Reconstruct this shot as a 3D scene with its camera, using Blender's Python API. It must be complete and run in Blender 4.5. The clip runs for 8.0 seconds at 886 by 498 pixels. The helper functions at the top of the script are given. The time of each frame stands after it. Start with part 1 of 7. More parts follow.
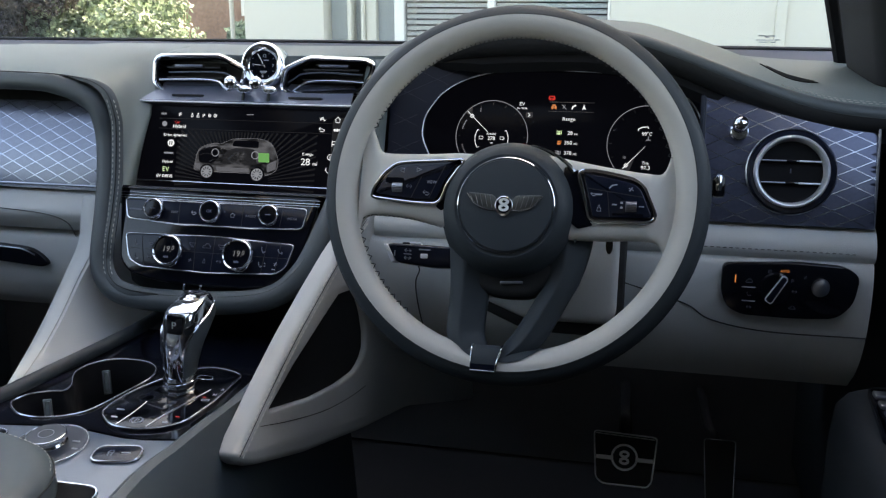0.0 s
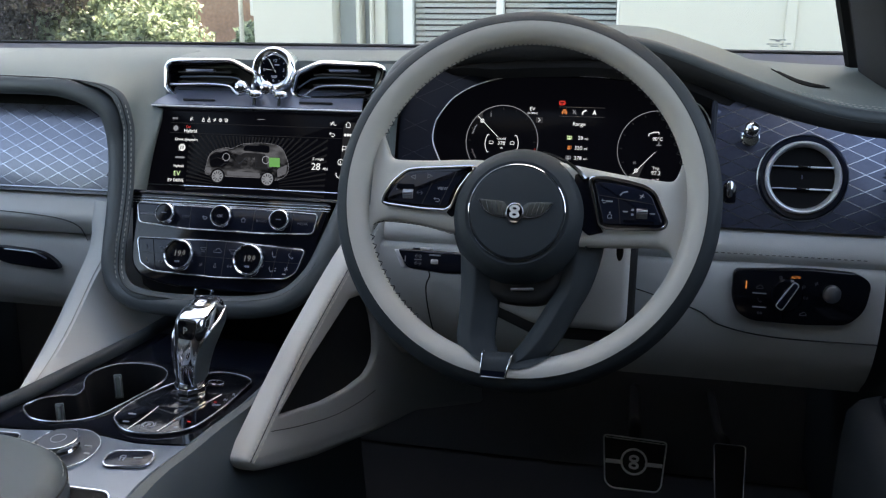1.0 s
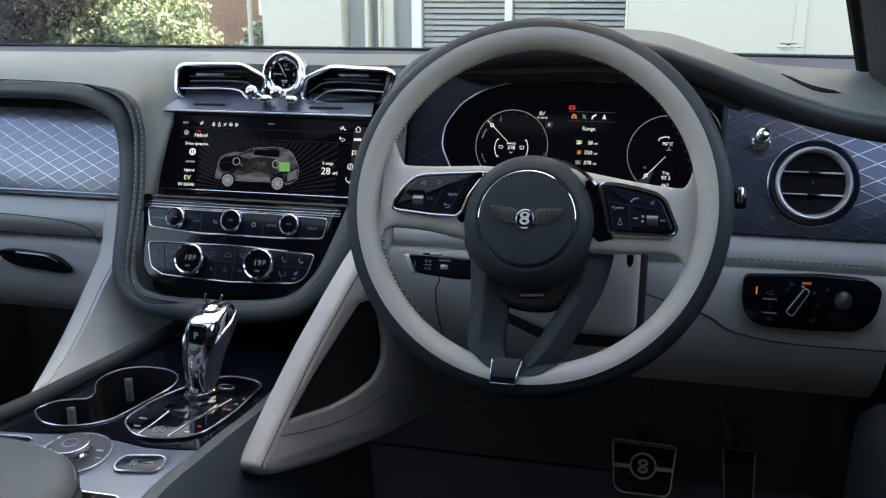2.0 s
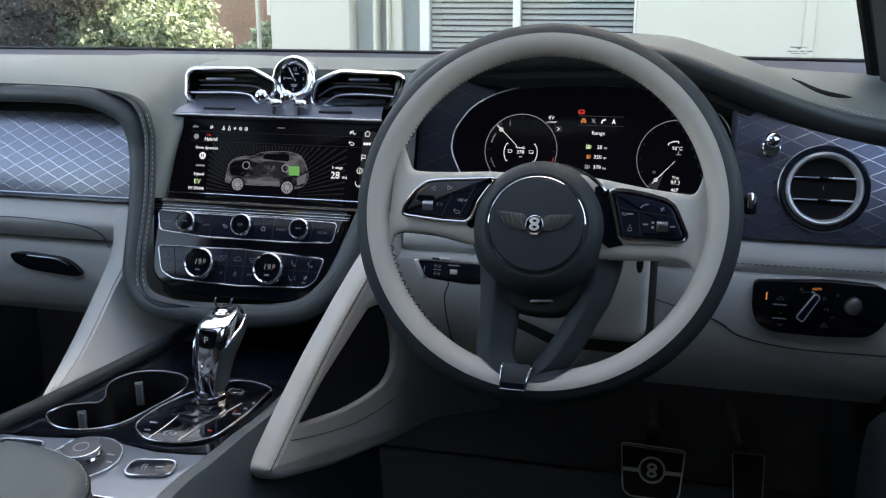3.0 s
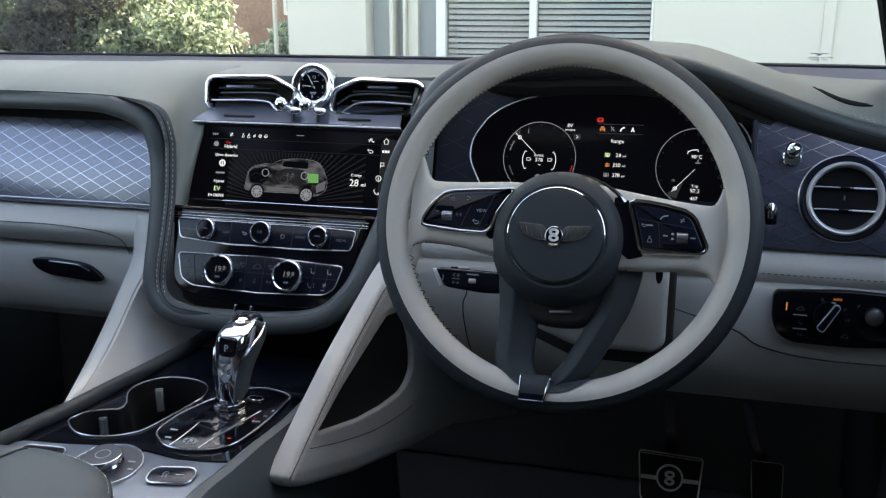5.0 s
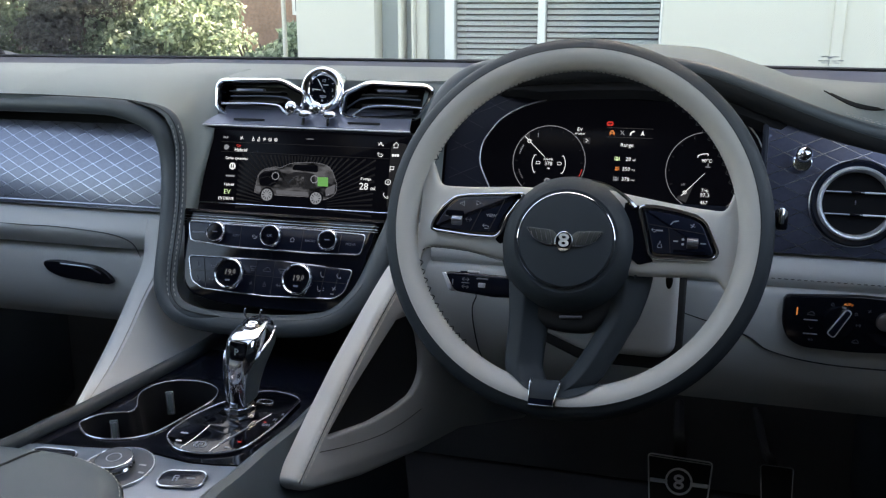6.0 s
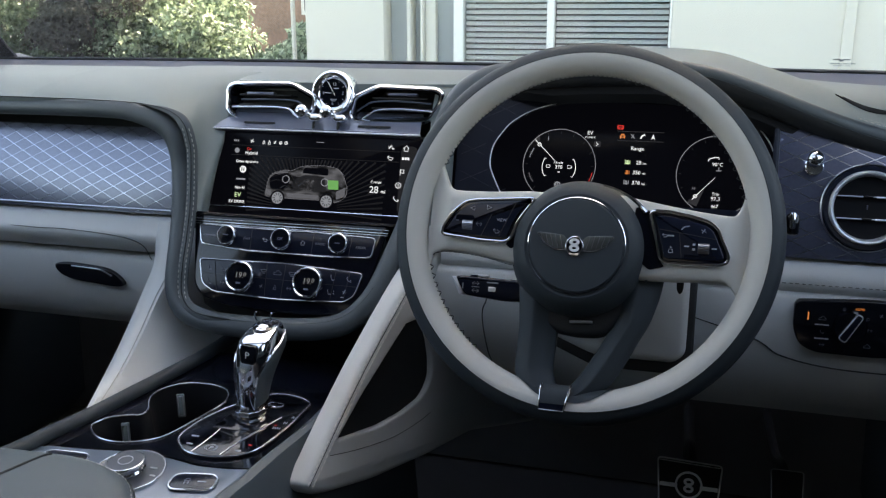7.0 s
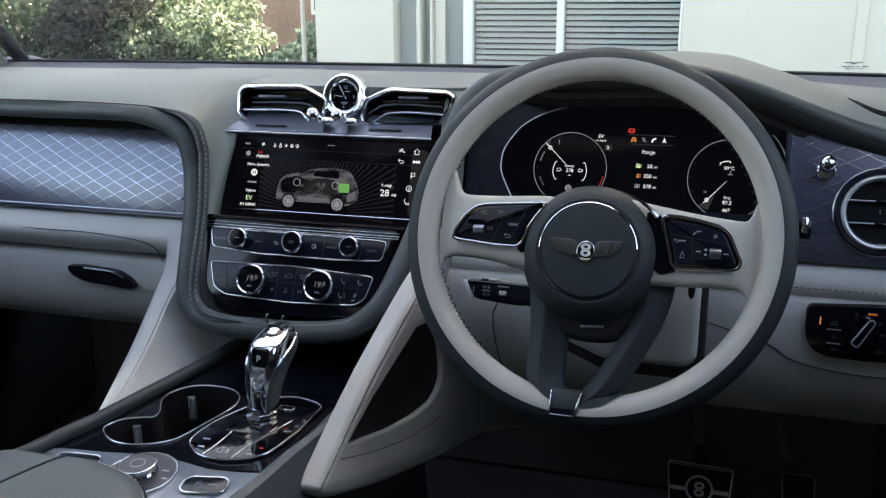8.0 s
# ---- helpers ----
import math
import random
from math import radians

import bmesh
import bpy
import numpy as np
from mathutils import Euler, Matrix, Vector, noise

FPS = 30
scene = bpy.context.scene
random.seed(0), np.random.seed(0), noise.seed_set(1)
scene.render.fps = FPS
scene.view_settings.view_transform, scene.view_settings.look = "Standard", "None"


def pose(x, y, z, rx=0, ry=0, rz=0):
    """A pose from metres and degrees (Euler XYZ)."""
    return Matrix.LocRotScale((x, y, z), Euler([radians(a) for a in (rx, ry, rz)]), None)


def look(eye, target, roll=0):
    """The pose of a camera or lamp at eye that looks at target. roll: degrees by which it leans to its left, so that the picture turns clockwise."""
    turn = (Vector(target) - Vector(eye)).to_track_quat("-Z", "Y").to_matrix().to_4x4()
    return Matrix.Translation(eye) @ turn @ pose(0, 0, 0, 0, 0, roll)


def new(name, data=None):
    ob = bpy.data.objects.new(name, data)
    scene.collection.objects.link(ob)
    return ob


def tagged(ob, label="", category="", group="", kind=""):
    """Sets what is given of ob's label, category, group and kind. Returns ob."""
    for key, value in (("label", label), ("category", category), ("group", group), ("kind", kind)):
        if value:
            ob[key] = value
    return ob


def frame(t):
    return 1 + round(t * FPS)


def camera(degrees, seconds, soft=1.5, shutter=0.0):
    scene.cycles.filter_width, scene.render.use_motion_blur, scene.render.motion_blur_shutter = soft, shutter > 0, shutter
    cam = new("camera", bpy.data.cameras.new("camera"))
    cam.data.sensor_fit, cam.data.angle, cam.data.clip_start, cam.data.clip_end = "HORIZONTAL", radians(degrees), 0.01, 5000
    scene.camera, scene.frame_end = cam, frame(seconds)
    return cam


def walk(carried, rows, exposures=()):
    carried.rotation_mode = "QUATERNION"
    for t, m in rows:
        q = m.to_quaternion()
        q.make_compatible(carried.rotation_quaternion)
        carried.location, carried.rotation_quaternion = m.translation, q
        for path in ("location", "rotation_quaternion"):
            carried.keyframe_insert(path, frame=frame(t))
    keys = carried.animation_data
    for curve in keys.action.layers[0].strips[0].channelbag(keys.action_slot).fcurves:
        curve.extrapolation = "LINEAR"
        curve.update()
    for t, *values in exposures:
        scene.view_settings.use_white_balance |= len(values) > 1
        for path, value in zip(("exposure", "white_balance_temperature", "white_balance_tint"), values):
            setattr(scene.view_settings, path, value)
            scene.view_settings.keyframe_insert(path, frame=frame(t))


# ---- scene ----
cam = camera(53.2, 8.0, 1.25)
from mathutils.geometry import tessellate_polygon

PATH = [
    (0.0, pose(0.4791, -0.8407, 0.8498, 74.467, 0, 11.924) @ pose(0, 0, 0, 0, 0, 0.207)),
    (0.5, pose(0.4778, -0.8406, 0.8534, 74.437, 0, 12.197) @ pose(0, 0, 0, 0, 0, 0.183)),
    (1.0, pose(0.4765, -0.8405, 0.8569, 74.410, 0, 12.464) @ pose(0, 0, 0, 0, 0, 0.159)),
    (1.5, pose(0.4753, -0.8404, 0.8602, 74.387, 0, 12.726) @ pose(0, 0, 0, 0, 0, 0.134)),
    (2.0, pose(0.4741, -0.8403, 0.8634, 74.365, 0, 12.984) @ pose(0, 0, 0, 0, 0, 0.108)),
    (2.5, pose(0.4731, -0.8402, 0.8665, 74.347, 0, 13.239) @ pose(0, 0, 0, 0, 0, 0.082)),
    (3.0, pose(0.4720, -0.8401, 0.8694, 74.330, 0, 13.492) @ pose(0, 0, 0, 0, 0, 0.055)),
    (3.5, pose(0.4710, -0.8401, 0.8722, 74.314, 0, 13.746) @ pose(0, 0, 0, 0, 0, 0.028)),
    (4.0, pose(0.4700, -0.8400, 0.8750, 74.300, 0, 14.000) @ pose(0, 0, 0, 0, 0, 0.000)),
    (4.5, pose(0.4690, -0.8399, 0.8777, 74.286, 0, 14.256) @ pose(0, 0, 0, 0, 0, -0.028)),
    (5.0, pose(0.4680, -0.8399, 0.8803, 74.273, 0, 14.516) @ pose(0, 0, 0, 0, 0, -0.057)),
    (5.5, pose(0.4671, -0.8399, 0.8828, 74.260, 0, 14.780) @ pose(0, 0, 0, 0, 0, -0.086)),
    (6.0, pose(0.4661, -0.8399, 0.8854, 74.247, 0, 15.050) @ pose(0, 0, 0, 0, 0, -0.115)),
    (6.5, pose(0.4651, -0.8399, 0.8878, 74.232, 0, 15.327) @ pose(0, 0, 0, 0, 0, -0.145)),
    (7.0, pose(0.4640, -0.8399, 0.8903, 74.217, 0, 15.613) @ pose(0, 0, 0, 0, 0, -0.175)),
    (7.5, pose(0.4629, -0.8399, 0.8928, 74.200, 0, 15.907) @ pose(0, 0, 0, 0, 0, -0.205)),
    (8.0, pose(0.4618, -0.8400, 0.8952, 74.182, 0, 16.213) @ pose(0, 0, 0, 0, 0, -0.235)),
]
walk(cam, PATH, [(0.0, 2.76, 8600, 10), (8.0, 2.78, 8600, 10)])

# ---- world and sun: the house stands between the sun and the car ----
SUN_EL, SUN_AZ = 45.0, 14.0  # degrees; azimuth from straight ahead towards the right
world = bpy.data.worlds.new("sky")
scene.world = world
world.use_nodes = True
wn = world.node_tree.nodes
sky = wn.new("ShaderNodeTexSky")
sky.sky_type, sky.sun_disc = "NISHITA", False
sky.sun_elevation, sky.sun_rotation = radians(SUN_EL), radians(SUN_AZ)
sky.air_density, sky.dust_density = 1.0, 2.0
world.node_tree.links.new(sky.outputs[0], wn["Background"].inputs[0])
wn["Background"].inputs[1].default_value = 0.15
sun_data = bpy.data.lights.new("sun", "SUN")
sun_data.energy, sun_data.angle, sun_data.color = 4.0, radians(0.6), (1.0, 0.97, 0.92)
sun = new("sun", sun_data)
sun.matrix_world = look((0, 0, 0), (-math.sin(radians(SUN_AZ)) * math.cos(radians(SUN_EL)),
                                    -math.cos(radians(SUN_AZ)) * math.cos(radians(SUN_EL)), -math.sin(radians(SUN_EL))))


# ---- materials ----
def material(name, colour, rough=0.5, metal=0.0, grain=0.0, grain_size=600.0, relief=0.0, blotch=0.12, blotch_size=9.0,
             coat=0.0, spec=0.5, glow=None, glow_power=0.0, rough_var=0.0, cells=False):
    """Principled material with variation at two scales and a fine relief."""
    m = bpy.data.materials.new(name)
    m.use_nodes = True
    nt = m.node_tree
    b = nt.nodes["Principled BSDF"]
    b.inputs["Roughness"].default_value, b.inputs["Metallic"].default_value = rough, metal
    b.inputs["Coat Weight"].default_value, b.inputs["Coat Roughness"].default_value = coat, 0.05
    b.inputs["Specular IOR Level"].default_value = spec
    co = nt.nodes.new("ShaderNodeTexCoord")
    big = nt.nodes.new("ShaderNodeTexNoise")
    big.inputs["Scale"].default_value, big.inputs["Detail"].default_value = blotch_size, 4
    nt.links.new(co.outputs["Object"], big.inputs["Vector"])
    if cells:
        fine = nt.nodes.new("ShaderNodeTexVoronoi")
        fine.feature = "DISTANCE_TO_EDGE"
        fine.inputs["Scale"].default_value = grain_size
        fine_out = fine.outputs["Distance"]
    else:
        fine = nt.nodes.new("ShaderNodeTexNoise")
        fine.inputs["Scale"].default_value, fine.inputs["Detail"].default_value = grain_size, 3
        fine_out = fine.outputs["Fac"]
    nt.links.new(co.outputs["Object"], fine.inputs["Vector"])
    base = nt.nodes.new("ShaderNodeMixRGB")
    base.inputs[1].default_value = (*[c * (1 - blotch) for c in colour], 1)
    base.inputs[2].default_value = (*[min(1, c * (1 + blotch)) for c in colour], 1)
    nt.links.new(big.outputs["Fac"], base.inputs[0])
    out = base.outputs[0]
    if grain:
        g = nt.nodes.new("ShaderNodeMixRGB")
        g.blend_type = "MULTIPLY"
        g.inputs[0].default_value = grain
        nt.links.new(out, g.inputs[1])
        nt.links.new(fine_out, g.inputs[2])
        out = g.outputs[0]
    nt.links.new(out, b.inputs["Base Color"])
    if relief:
        bump = nt.nodes.new("ShaderNodeBump")
        bump.inputs["Strength"].default_value, bump.inputs["Distance"].default_value = relief, 0.0006
        nt.links.new(fine_out, bump.inputs["Height"])
        nt.links.new(bump.outputs["Normal"], b.inputs["Normal"])
    if rough_var:
        mr = nt.nodes.new("ShaderNodeMapRange")
        mr.inputs["To Min"].default_value, mr.inputs["To Max"].default_value = rough - rough_var, rough + rough_var
        nt.links.new(big.outputs["Fac"], mr.inputs["Value"])
        nt.links.new(mr.outputs["Result"], b.inputs["Roughness"])
    if glow:
        b.inputs["Emission Color"].default_value = (glow[0] * 0.80, glow[1] * 0.95, glow[2] * 1.22, 1)
        b.inputs["Emission Strength"].default_value = glow_power
    return m


SLATE = material("slate_leather", (0.205, 0.243, 0.246), 0.56, spec=0.32, grain=0.12, grain_size=900, relief=0.35, cells=True, rough_var=0.05)
ROLL = material("deep_slate_leather", (0.074, 0.088, 0.096), 0.46, grain=0.12, grain_size=900, relief=0.35, cells=True, rough_var=0.05)
WING = material("dull_badge_metal", (0.12, 0.13, 0.125), 0.36, 0.6, grain=0.3, grain_size=1500)
DEEP = material("deep_black_lining", (0.010, 0.010, 0.012), 0.8, spec=0.2, grain=0.2, grain_size=900)
DARK = material("charcoal_leather", (0.037, 0.048, 0.056), 0.58, spec=0.34, grain=0.12, grain_size=900, relief=0.3, cells=True, rough_var=0.05)
DOOR = material("black_leather", (0.016, 0.020, 0.024), 0.6, spec=0.3, grain=0.12, grain_size=900, relief=0.3, cells=True, rough_var=0.05)
CREAM = material("pale_grey_leather", (0.628, 0.642, 0.636), 0.45, grain=0.08, grain_size=900, relief=0.3, cells=True, rough_var=0.05, blotch=0.06)
CONSOLE_LEATHER = material("mid_slate_leather", (0.088, 0.114, 0.130), 0.55, spec=0.4, grain=0.12, grain_size=900, relief=0.35, cells=True, rough_var=0.05)
EDGE = material("brushed_bright_edge", (0.80, 0.82, 0.87), 0.24, 1.0, grain=0.08, grain_size=2500, blotch=0.04)
RIM_LEATHER = material("linen_leather", (0.610, 0.588, 0.540), 0.47, grain=0.08, grain_size=900, relief=0.35, cells=True, rough_var=0.05, blotch=0.06)
CREAM_THREAD = material("pale_thread", (0.5, 0.5, 0.46), 0.8, grain=0.3, grain_size=3000)
DARK_THREAD = material("dark_thread", (0.03, 0.034, 0.036), 0.8, grain=0.3, grain_size=3000)
CHROME = material("chrome", (0.74, 0.76, 0.81), 0.08, 1.0, blotch=0.03, blotch_size=60, rough_var=0.02)
RING = material("soft_chrome", (0.84, 0.86, 0.91), 0.32, 0.55, blotch=0.03, blotch_size=60, rough_var=0.03)
DISC = material("dark_selector_disc", (0.060, 0.070, 0.088), 0.36, 0.2, grain=0.12, grain_size=2500, blotch=0.05)
FELT = material("grey_felt", (0.33, 0.33, 0.345), 0.95, grain=0.5, grain_size=1200, relief=1.0)
STRUT_THREAD = material("light_thread", (0.88, 0.86, 0.80), 0.7, grain=0.2, grain_size=3000)
SATIN = material("satin_silver", (0.5, 0.52, 0.58), 0.3, 1.0, grain=0.1, grain_size=2000, blotch=0.04)
PLATE = material("blue_silver_plate", (0.15, 0.17, 0.23), 0.36, 0.5, grain=0.15, grain_size=2500, blotch=0.06, coat=0.3)
HOOD_PLATE = material("dark_navy_plate", (0.130, 0.150, 0.208), 0.32, 0.35, grain=0.12, grain_size=2500, blotch=0.06, coat=0.4)
CONSOLE_SILVER = material("silver_console_finish", (0.148, 0.184, 0.238), 0.38, 0.35, grain=0.12, grain_size=2500, blotch=0.05, coat=0.2)
PIANO = material("piano_black", (0.004, 0.005, 0.009), 0.09, spec=0.4, coat=0.0, blotch=0.2, rough_var=0.02)
NAVY = material("navy_gloss_plastic", (0.008, 0.011, 0.022), 0.2, spec=0.3, coat=0.0, blotch=0.15, rough_var=0.03)
TILE = material("blue_veneer_tile", (0.176, 0.187, 0.236), 0.28, 0.75, grain=0.3, grain_size=300, blotch=0.2, blotch_size=25, coat=0.35)
TILE_NAVY = material("navy_veneer_tile", (0.110, 0.128, 0.200), 0.28, 0.70, grain=0.3, grain_size=300, blotch=0.2, blotch_size=25, coat=0.3)
# veneer and inlay coloured darker for the shade under the instrument hood
VENEER_SHADE = material("shaded_blue_veneer", (0.014, 0.018, 0.032), 0.34, 0.05, spec=0.16, grain=0.25, grain_size=300, blotch=0.15, blotch_size=20)
INLAY_SHADE = material("shaded_inlay", (0.036, 0.042, 0.060), 0.4, 0.2, spec=0.2, blotch=0.1, blotch_size=40)
INLAY = material("pale_inlay", (0.37, 0.40, 0.47), 0.22, 1.0, blotch=0.1, blotch_size=40, coat=0.5)
SHELF = material("grey_blue_shelf_plastic", (0.15, 0.16, 0.20), 0.85, spec=0.15, grain=0.15, grain_size=900, relief=0.3)
BLACK = material("matt_black_plastic", (0.012, 0.013, 0.015), 0.6, grain=0.2, grain_size=1500, relief=0.2)
CARPET = material("black_carpet", (0.038, 0.038, 0.043), 0.95, grain=0.5, grain_size=1200, relief=1.0)
RUBBER = material("black_rubber", (0.015, 0.016, 0.018), 0.7, grain=0.2, grain_size=900)
SCREEN = material("display_glass", (0.003, 0.003, 0.004), 0.16, spec=0.045, glow=(0.42, 0.42, 0.66), glow_power=0.0006)
SCREEN_GREY = material("display_grey", (0.004, 0.004, 0.005), 0.12, glow=(0.6, 0.58, 0.62), glow_power=0.008)
SCREEN_BODY = material("display_car_body", (0.004, 0.004, 0.005), 0.12, glow=(0.6, 0.58, 0.6), glow_power=0.01)
SCREEN_RAY = material("display_ray", (0.004, 0.004, 0.005), 0.12, glow=(0.6, 0.58, 0.62), glow_power=0.0026)
SCREEN_DIM = material("display_dim", (0.004, 0.004, 0.005), 0.12, glow=(0.6, 0.58, 0.62), glow_power=0.004)
SCREEN_LINE = material("display_line", (0.004, 0.004, 0.005), 0.12, glow=(0.7, 0.68, 0.72), glow_power=0.05)
GLOW_DIM = material("display_faint_grey", (0.01, 0.01, 0.01), 0.2, glow=(0.6, 0.58, 0.62), glow_power=0.030)
GLOW_WHITE = material("display_white", (0.02, 0.02, 0.02), 0.2, glow=(1.0, 0.98, 0.95), glow_power=0.1584)
GLOW_SOFT = material("display_soft_white", (0.02, 0.02, 0.02), 0.2, glow=(0.95, 0.95, 1.0), glow_power=0.0432)
GLOW_READ = material("readout_grey", (0.02, 0.02, 0.02), 0.2, glow=(0.95, 0.92, 0.9), glow_power=0.026)
GLOW_GREEN = material("display_green", (0.02, 0.02, 0.02), 0.2, glow=(0.22, 0.62, 0.16), glow_power=0.0936)
GLOW_PALEGREEN = material("display_pale_green", (0.02, 0.02, 0.02), 0.2, glow=(0.75, 0.95, 0.5), glow_power=0.144)
GLOW_RED = material("display_red", (0.02, 0.02, 0.02), 0.2, glow=(0.9, 0.05, 0.04), glow_power=0.108)
GLOW_ORANGE = material("display_orange", (0.02, 0.02, 0.02), 0.2, glow=(1.0, 0.3, 0.08), glow_power=0.10)
PRINT = material("grey_print", (0.38, 0.4, 0.44), 0.6, blotch=0.03)
PRINT_DIM = material("dim_grey_print", (0.11, 0.12, 0.15), 0.6, blotch=0.03)
WHITE = material("white_enamel", (0.8, 0.8, 0.78), 0.35, blotch=0.03)
HEADLINER = material("grey_headliner", (0.35, 0.35, 0.34), 0.9, grain=0.2, grain_size=800, relief=0.3)
PILLAR_DARK = material("dark_pillar_fabric", (0.012, 0.014, 0.017), 0.85, grain=0.2, grain_size=900, relief=0.3)
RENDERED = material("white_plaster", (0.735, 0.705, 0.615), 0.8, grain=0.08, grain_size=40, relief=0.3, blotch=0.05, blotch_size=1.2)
PALE_GREY = material("grey_and_recess_shade", (0.42, 0.45, 0.44), 0.8, grain=0.1, grain_size=40, relief=0.3, blotch=0.06, blotch_size=1.5)
SLAT = material("grey_blind_slat", (0.5, 0.52, 0.52), 0.5, blotch=0.06, blotch_size=3)
SHADE_GAP = material("unlit_room_shade", (0.03, 0.033, 0.035), 0.8, blotch=0.2)
FRAME_WHITE = material("white_window_paint", (0.82, 0.81, 0.76), 0.4, blotch=0.04, blotch_size=4)
BRICK = material("red_brick", (0.46, 0.29, 0.21), 0.85, grain=0.6, grain_size=14, blotch=0.45, blotch_size=1.6)
LEAF = material("laurel_leaf", (0.46, 0.53, 0.41), 0.42, blotch=0.55, blotch_size=2.0, spec=0.3)
LEAF_DARK = material("copper_hedge_leaf", (0.086, 0.080, 0.066), 0.75, spec=0.15, blotch=0.4, blotch_size=2.5)
LEAF_GREEN = material("conifer_leaf", (0.13, 0.17, 0.10), 0.5, blotch=0.4, blotch_size=2.5)
BARK = material("bark", (0.12, 0.09, 0.07), 0.9, grain=0.5, grain_size=60, relief=0.6)
ASPHALT = material("grey_forecourt", (0.13, 0.135, 0.14), 0.9, grain=0.5, grain_size=200, relief=0.8, blotch=0.2, blotch_size=0.6)

for leafy in (LEAF, LEAF_DARK, LEAF_GREEN):
    # leaves let part of the light through
    nt = leafy.node_tree
    shade, thin, mix = nt.nodes["Principled BSDF"], nt.nodes.new("ShaderNodeBsdfTranslucent"), nt.nodes.new("ShaderNodeMixShader")
    geo, ramp, tint = nt.nodes.new("ShaderNodeNewGeometry"), nt.nodes.new("ShaderNodeValToRGB"), nt.nodes.new("ShaderNodeMixRGB")
    # laurel: random bright leaves stand for sun highlights, dark ones for shaded gaps
    for stop, value in ((0.0, (0.18, 0.22, 0.17, 1)), (0.42, (0.40, 0.45, 0.36, 1)), (0.80, (0.95, 0.98, 0.88, 1))) if leafy is LEAF else ((0.0, (0.6, 0.6, 0.6, 1)), (0.5, (0.8, 0.8, 0.8, 1))):
        mark = ramp.color_ramp.elements[0] if stop == 0 else ramp.color_ramp.elements.new(stop)
        mark.position, mark.color = stop, value
    ramp.color_ramp.elements[-1].color = (1.6, 1.6, 1.45, 1) if leafy is LEAF else (1.1, 1.1, 1.1, 1)
    tint.blend_type, tint.inputs[0].default_value = "MULTIPLY", 1.0
    nt.links.new(geo.outputs["Random Per Island"], ramp.inputs[0])
    nt.links.new(shade.inputs["Base Color"].links[0].from_socket, tint.inputs[1])
    nt.links.new(ramp.outputs[0], tint.inputs[2])
    nt.links.new(tint.outputs[0], shade.inputs["Base Color"])
    nt.links.new(tint.outputs[0], thin.inputs["Color"])
    mix.inputs[0].default_value = 0.34
    nt.links.new(shade.outputs[0], mix.inputs[1])
    nt.links.new(thin.outputs[0], mix.inputs[2])
    nt.links.new(mix.outputs[0], nt.nodes["Material Output"].inputs["Surface"])

# the drawn car fades in and out across its body
nt = SCREEN_BODY.node_tree
fade, span = nt.nodes.new("ShaderNodeTexNoise"), nt.nodes.new("ShaderNodeMapRange")
fade.inputs["Scale"].default_value, fade.inputs["Detail"].default_value = 5.5, 1.5
span.inputs["From Min"].default_value, span.inputs["From Max"].default_value = 0.40, 0.66
span.inputs["To Min"].default_value, span.inputs["To Max"].default_value = 0.0010, 0.030
nt.links.new(fade.outputs["Fac"], span.inputs["Value"])
nt.links.new(span.outputs["Result"], nt.nodes["Principled BSDF"].inputs["Emission Strength"])

GLASS = bpy.data.materials.new("clear_glass")
GLASS.use_nodes = True
gb = GLASS.node_tree.nodes["Principled BSDF"]
gb.inputs["Transmission Weight"].default_value, gb.inputs["Roughness"].default_value, gb.inputs["IOR"].default_value = 1.0, 0.0, 1.45
gb.inputs["Base Color"].default_value = (0.97, 0.99, 0.98, 1)


# ---- building helpers ----
def part(name, bm, mat, parent=None, label="", sharp=38.0):
    """Links a bmesh as one mesh object under a thing or a part."""
    bmesh.ops.remove_doubles(bm, verts=bm.verts, dist=1e-6)
    bmesh.ops.recalc_face_normals(bm, faces=bm.faces)
    for f in bm.faces:
        f.smooth = True
    for e in bm.edges:
        if len(e.link_faces) == 2 and e.calc_face_angle(0) > radians(sharp):
            e.smooth = False
    me = bpy.data.meshes.new(name)
    bm.to_mesh(me)
    bm.free()
    me.materials.append(mat)
    ob = new(name, me)
    if parent:
        ob.parent = parent
    return tagged(ob, label)


def thing(name, label, category, m=None, group="", kind=""):
    ob = new(name)
    ob.empty_display_size = 0.05
    if m is not None:
        ob.matrix_world = m
    return tagged(ob, label, category, group, kind)


def tilted(x, y, z, lean):
    """A panel's frame: local x to the car's right, local y up along the panel, local z out of it, towards the seats."""
    c, s = math.cos(radians(lean)), math.sin(radians(lean))
    return Matrix(((1, 0, 0, x), (0, s, -c, y), (0, c, s, z), (0, 0, 0, 1)))


def B():
    return bmesh.new()


def offset(poly, d):
    """The closed polygon moved inwards by d."""
    n = len(poly)
    area = sum(poly[i][0] * poly[(i + 1) % n][1] - poly[(i + 1) % n][0] * poly[i][1] for i in range(n))
    sgn = 1 if area > 0 else -1
    out = []
    for i in range(n):
        a, p, c = Vector(poly[i - 1]), Vector(poly[i]), Vector(poly[(i + 1) % n])
        e1, e2 = (p - a), (c - p)
        e1 = e1.normalized() if e1.length > 1e-9 else e2.normalized()
        e2 = e2.normalized() if e2.length > 1e-9 else e1
        n1, n2 = Vector((-e1.y, e1.x)) * sgn, Vector((-e2.y, e2.x)) * sgn
        k = n1 + n2
        k = k / max(0.35, k.length_squared / 2) if k.length > 1e-6 else n1
        out.append((p.x + k.x * d, p.y + k.y * d))
    return out


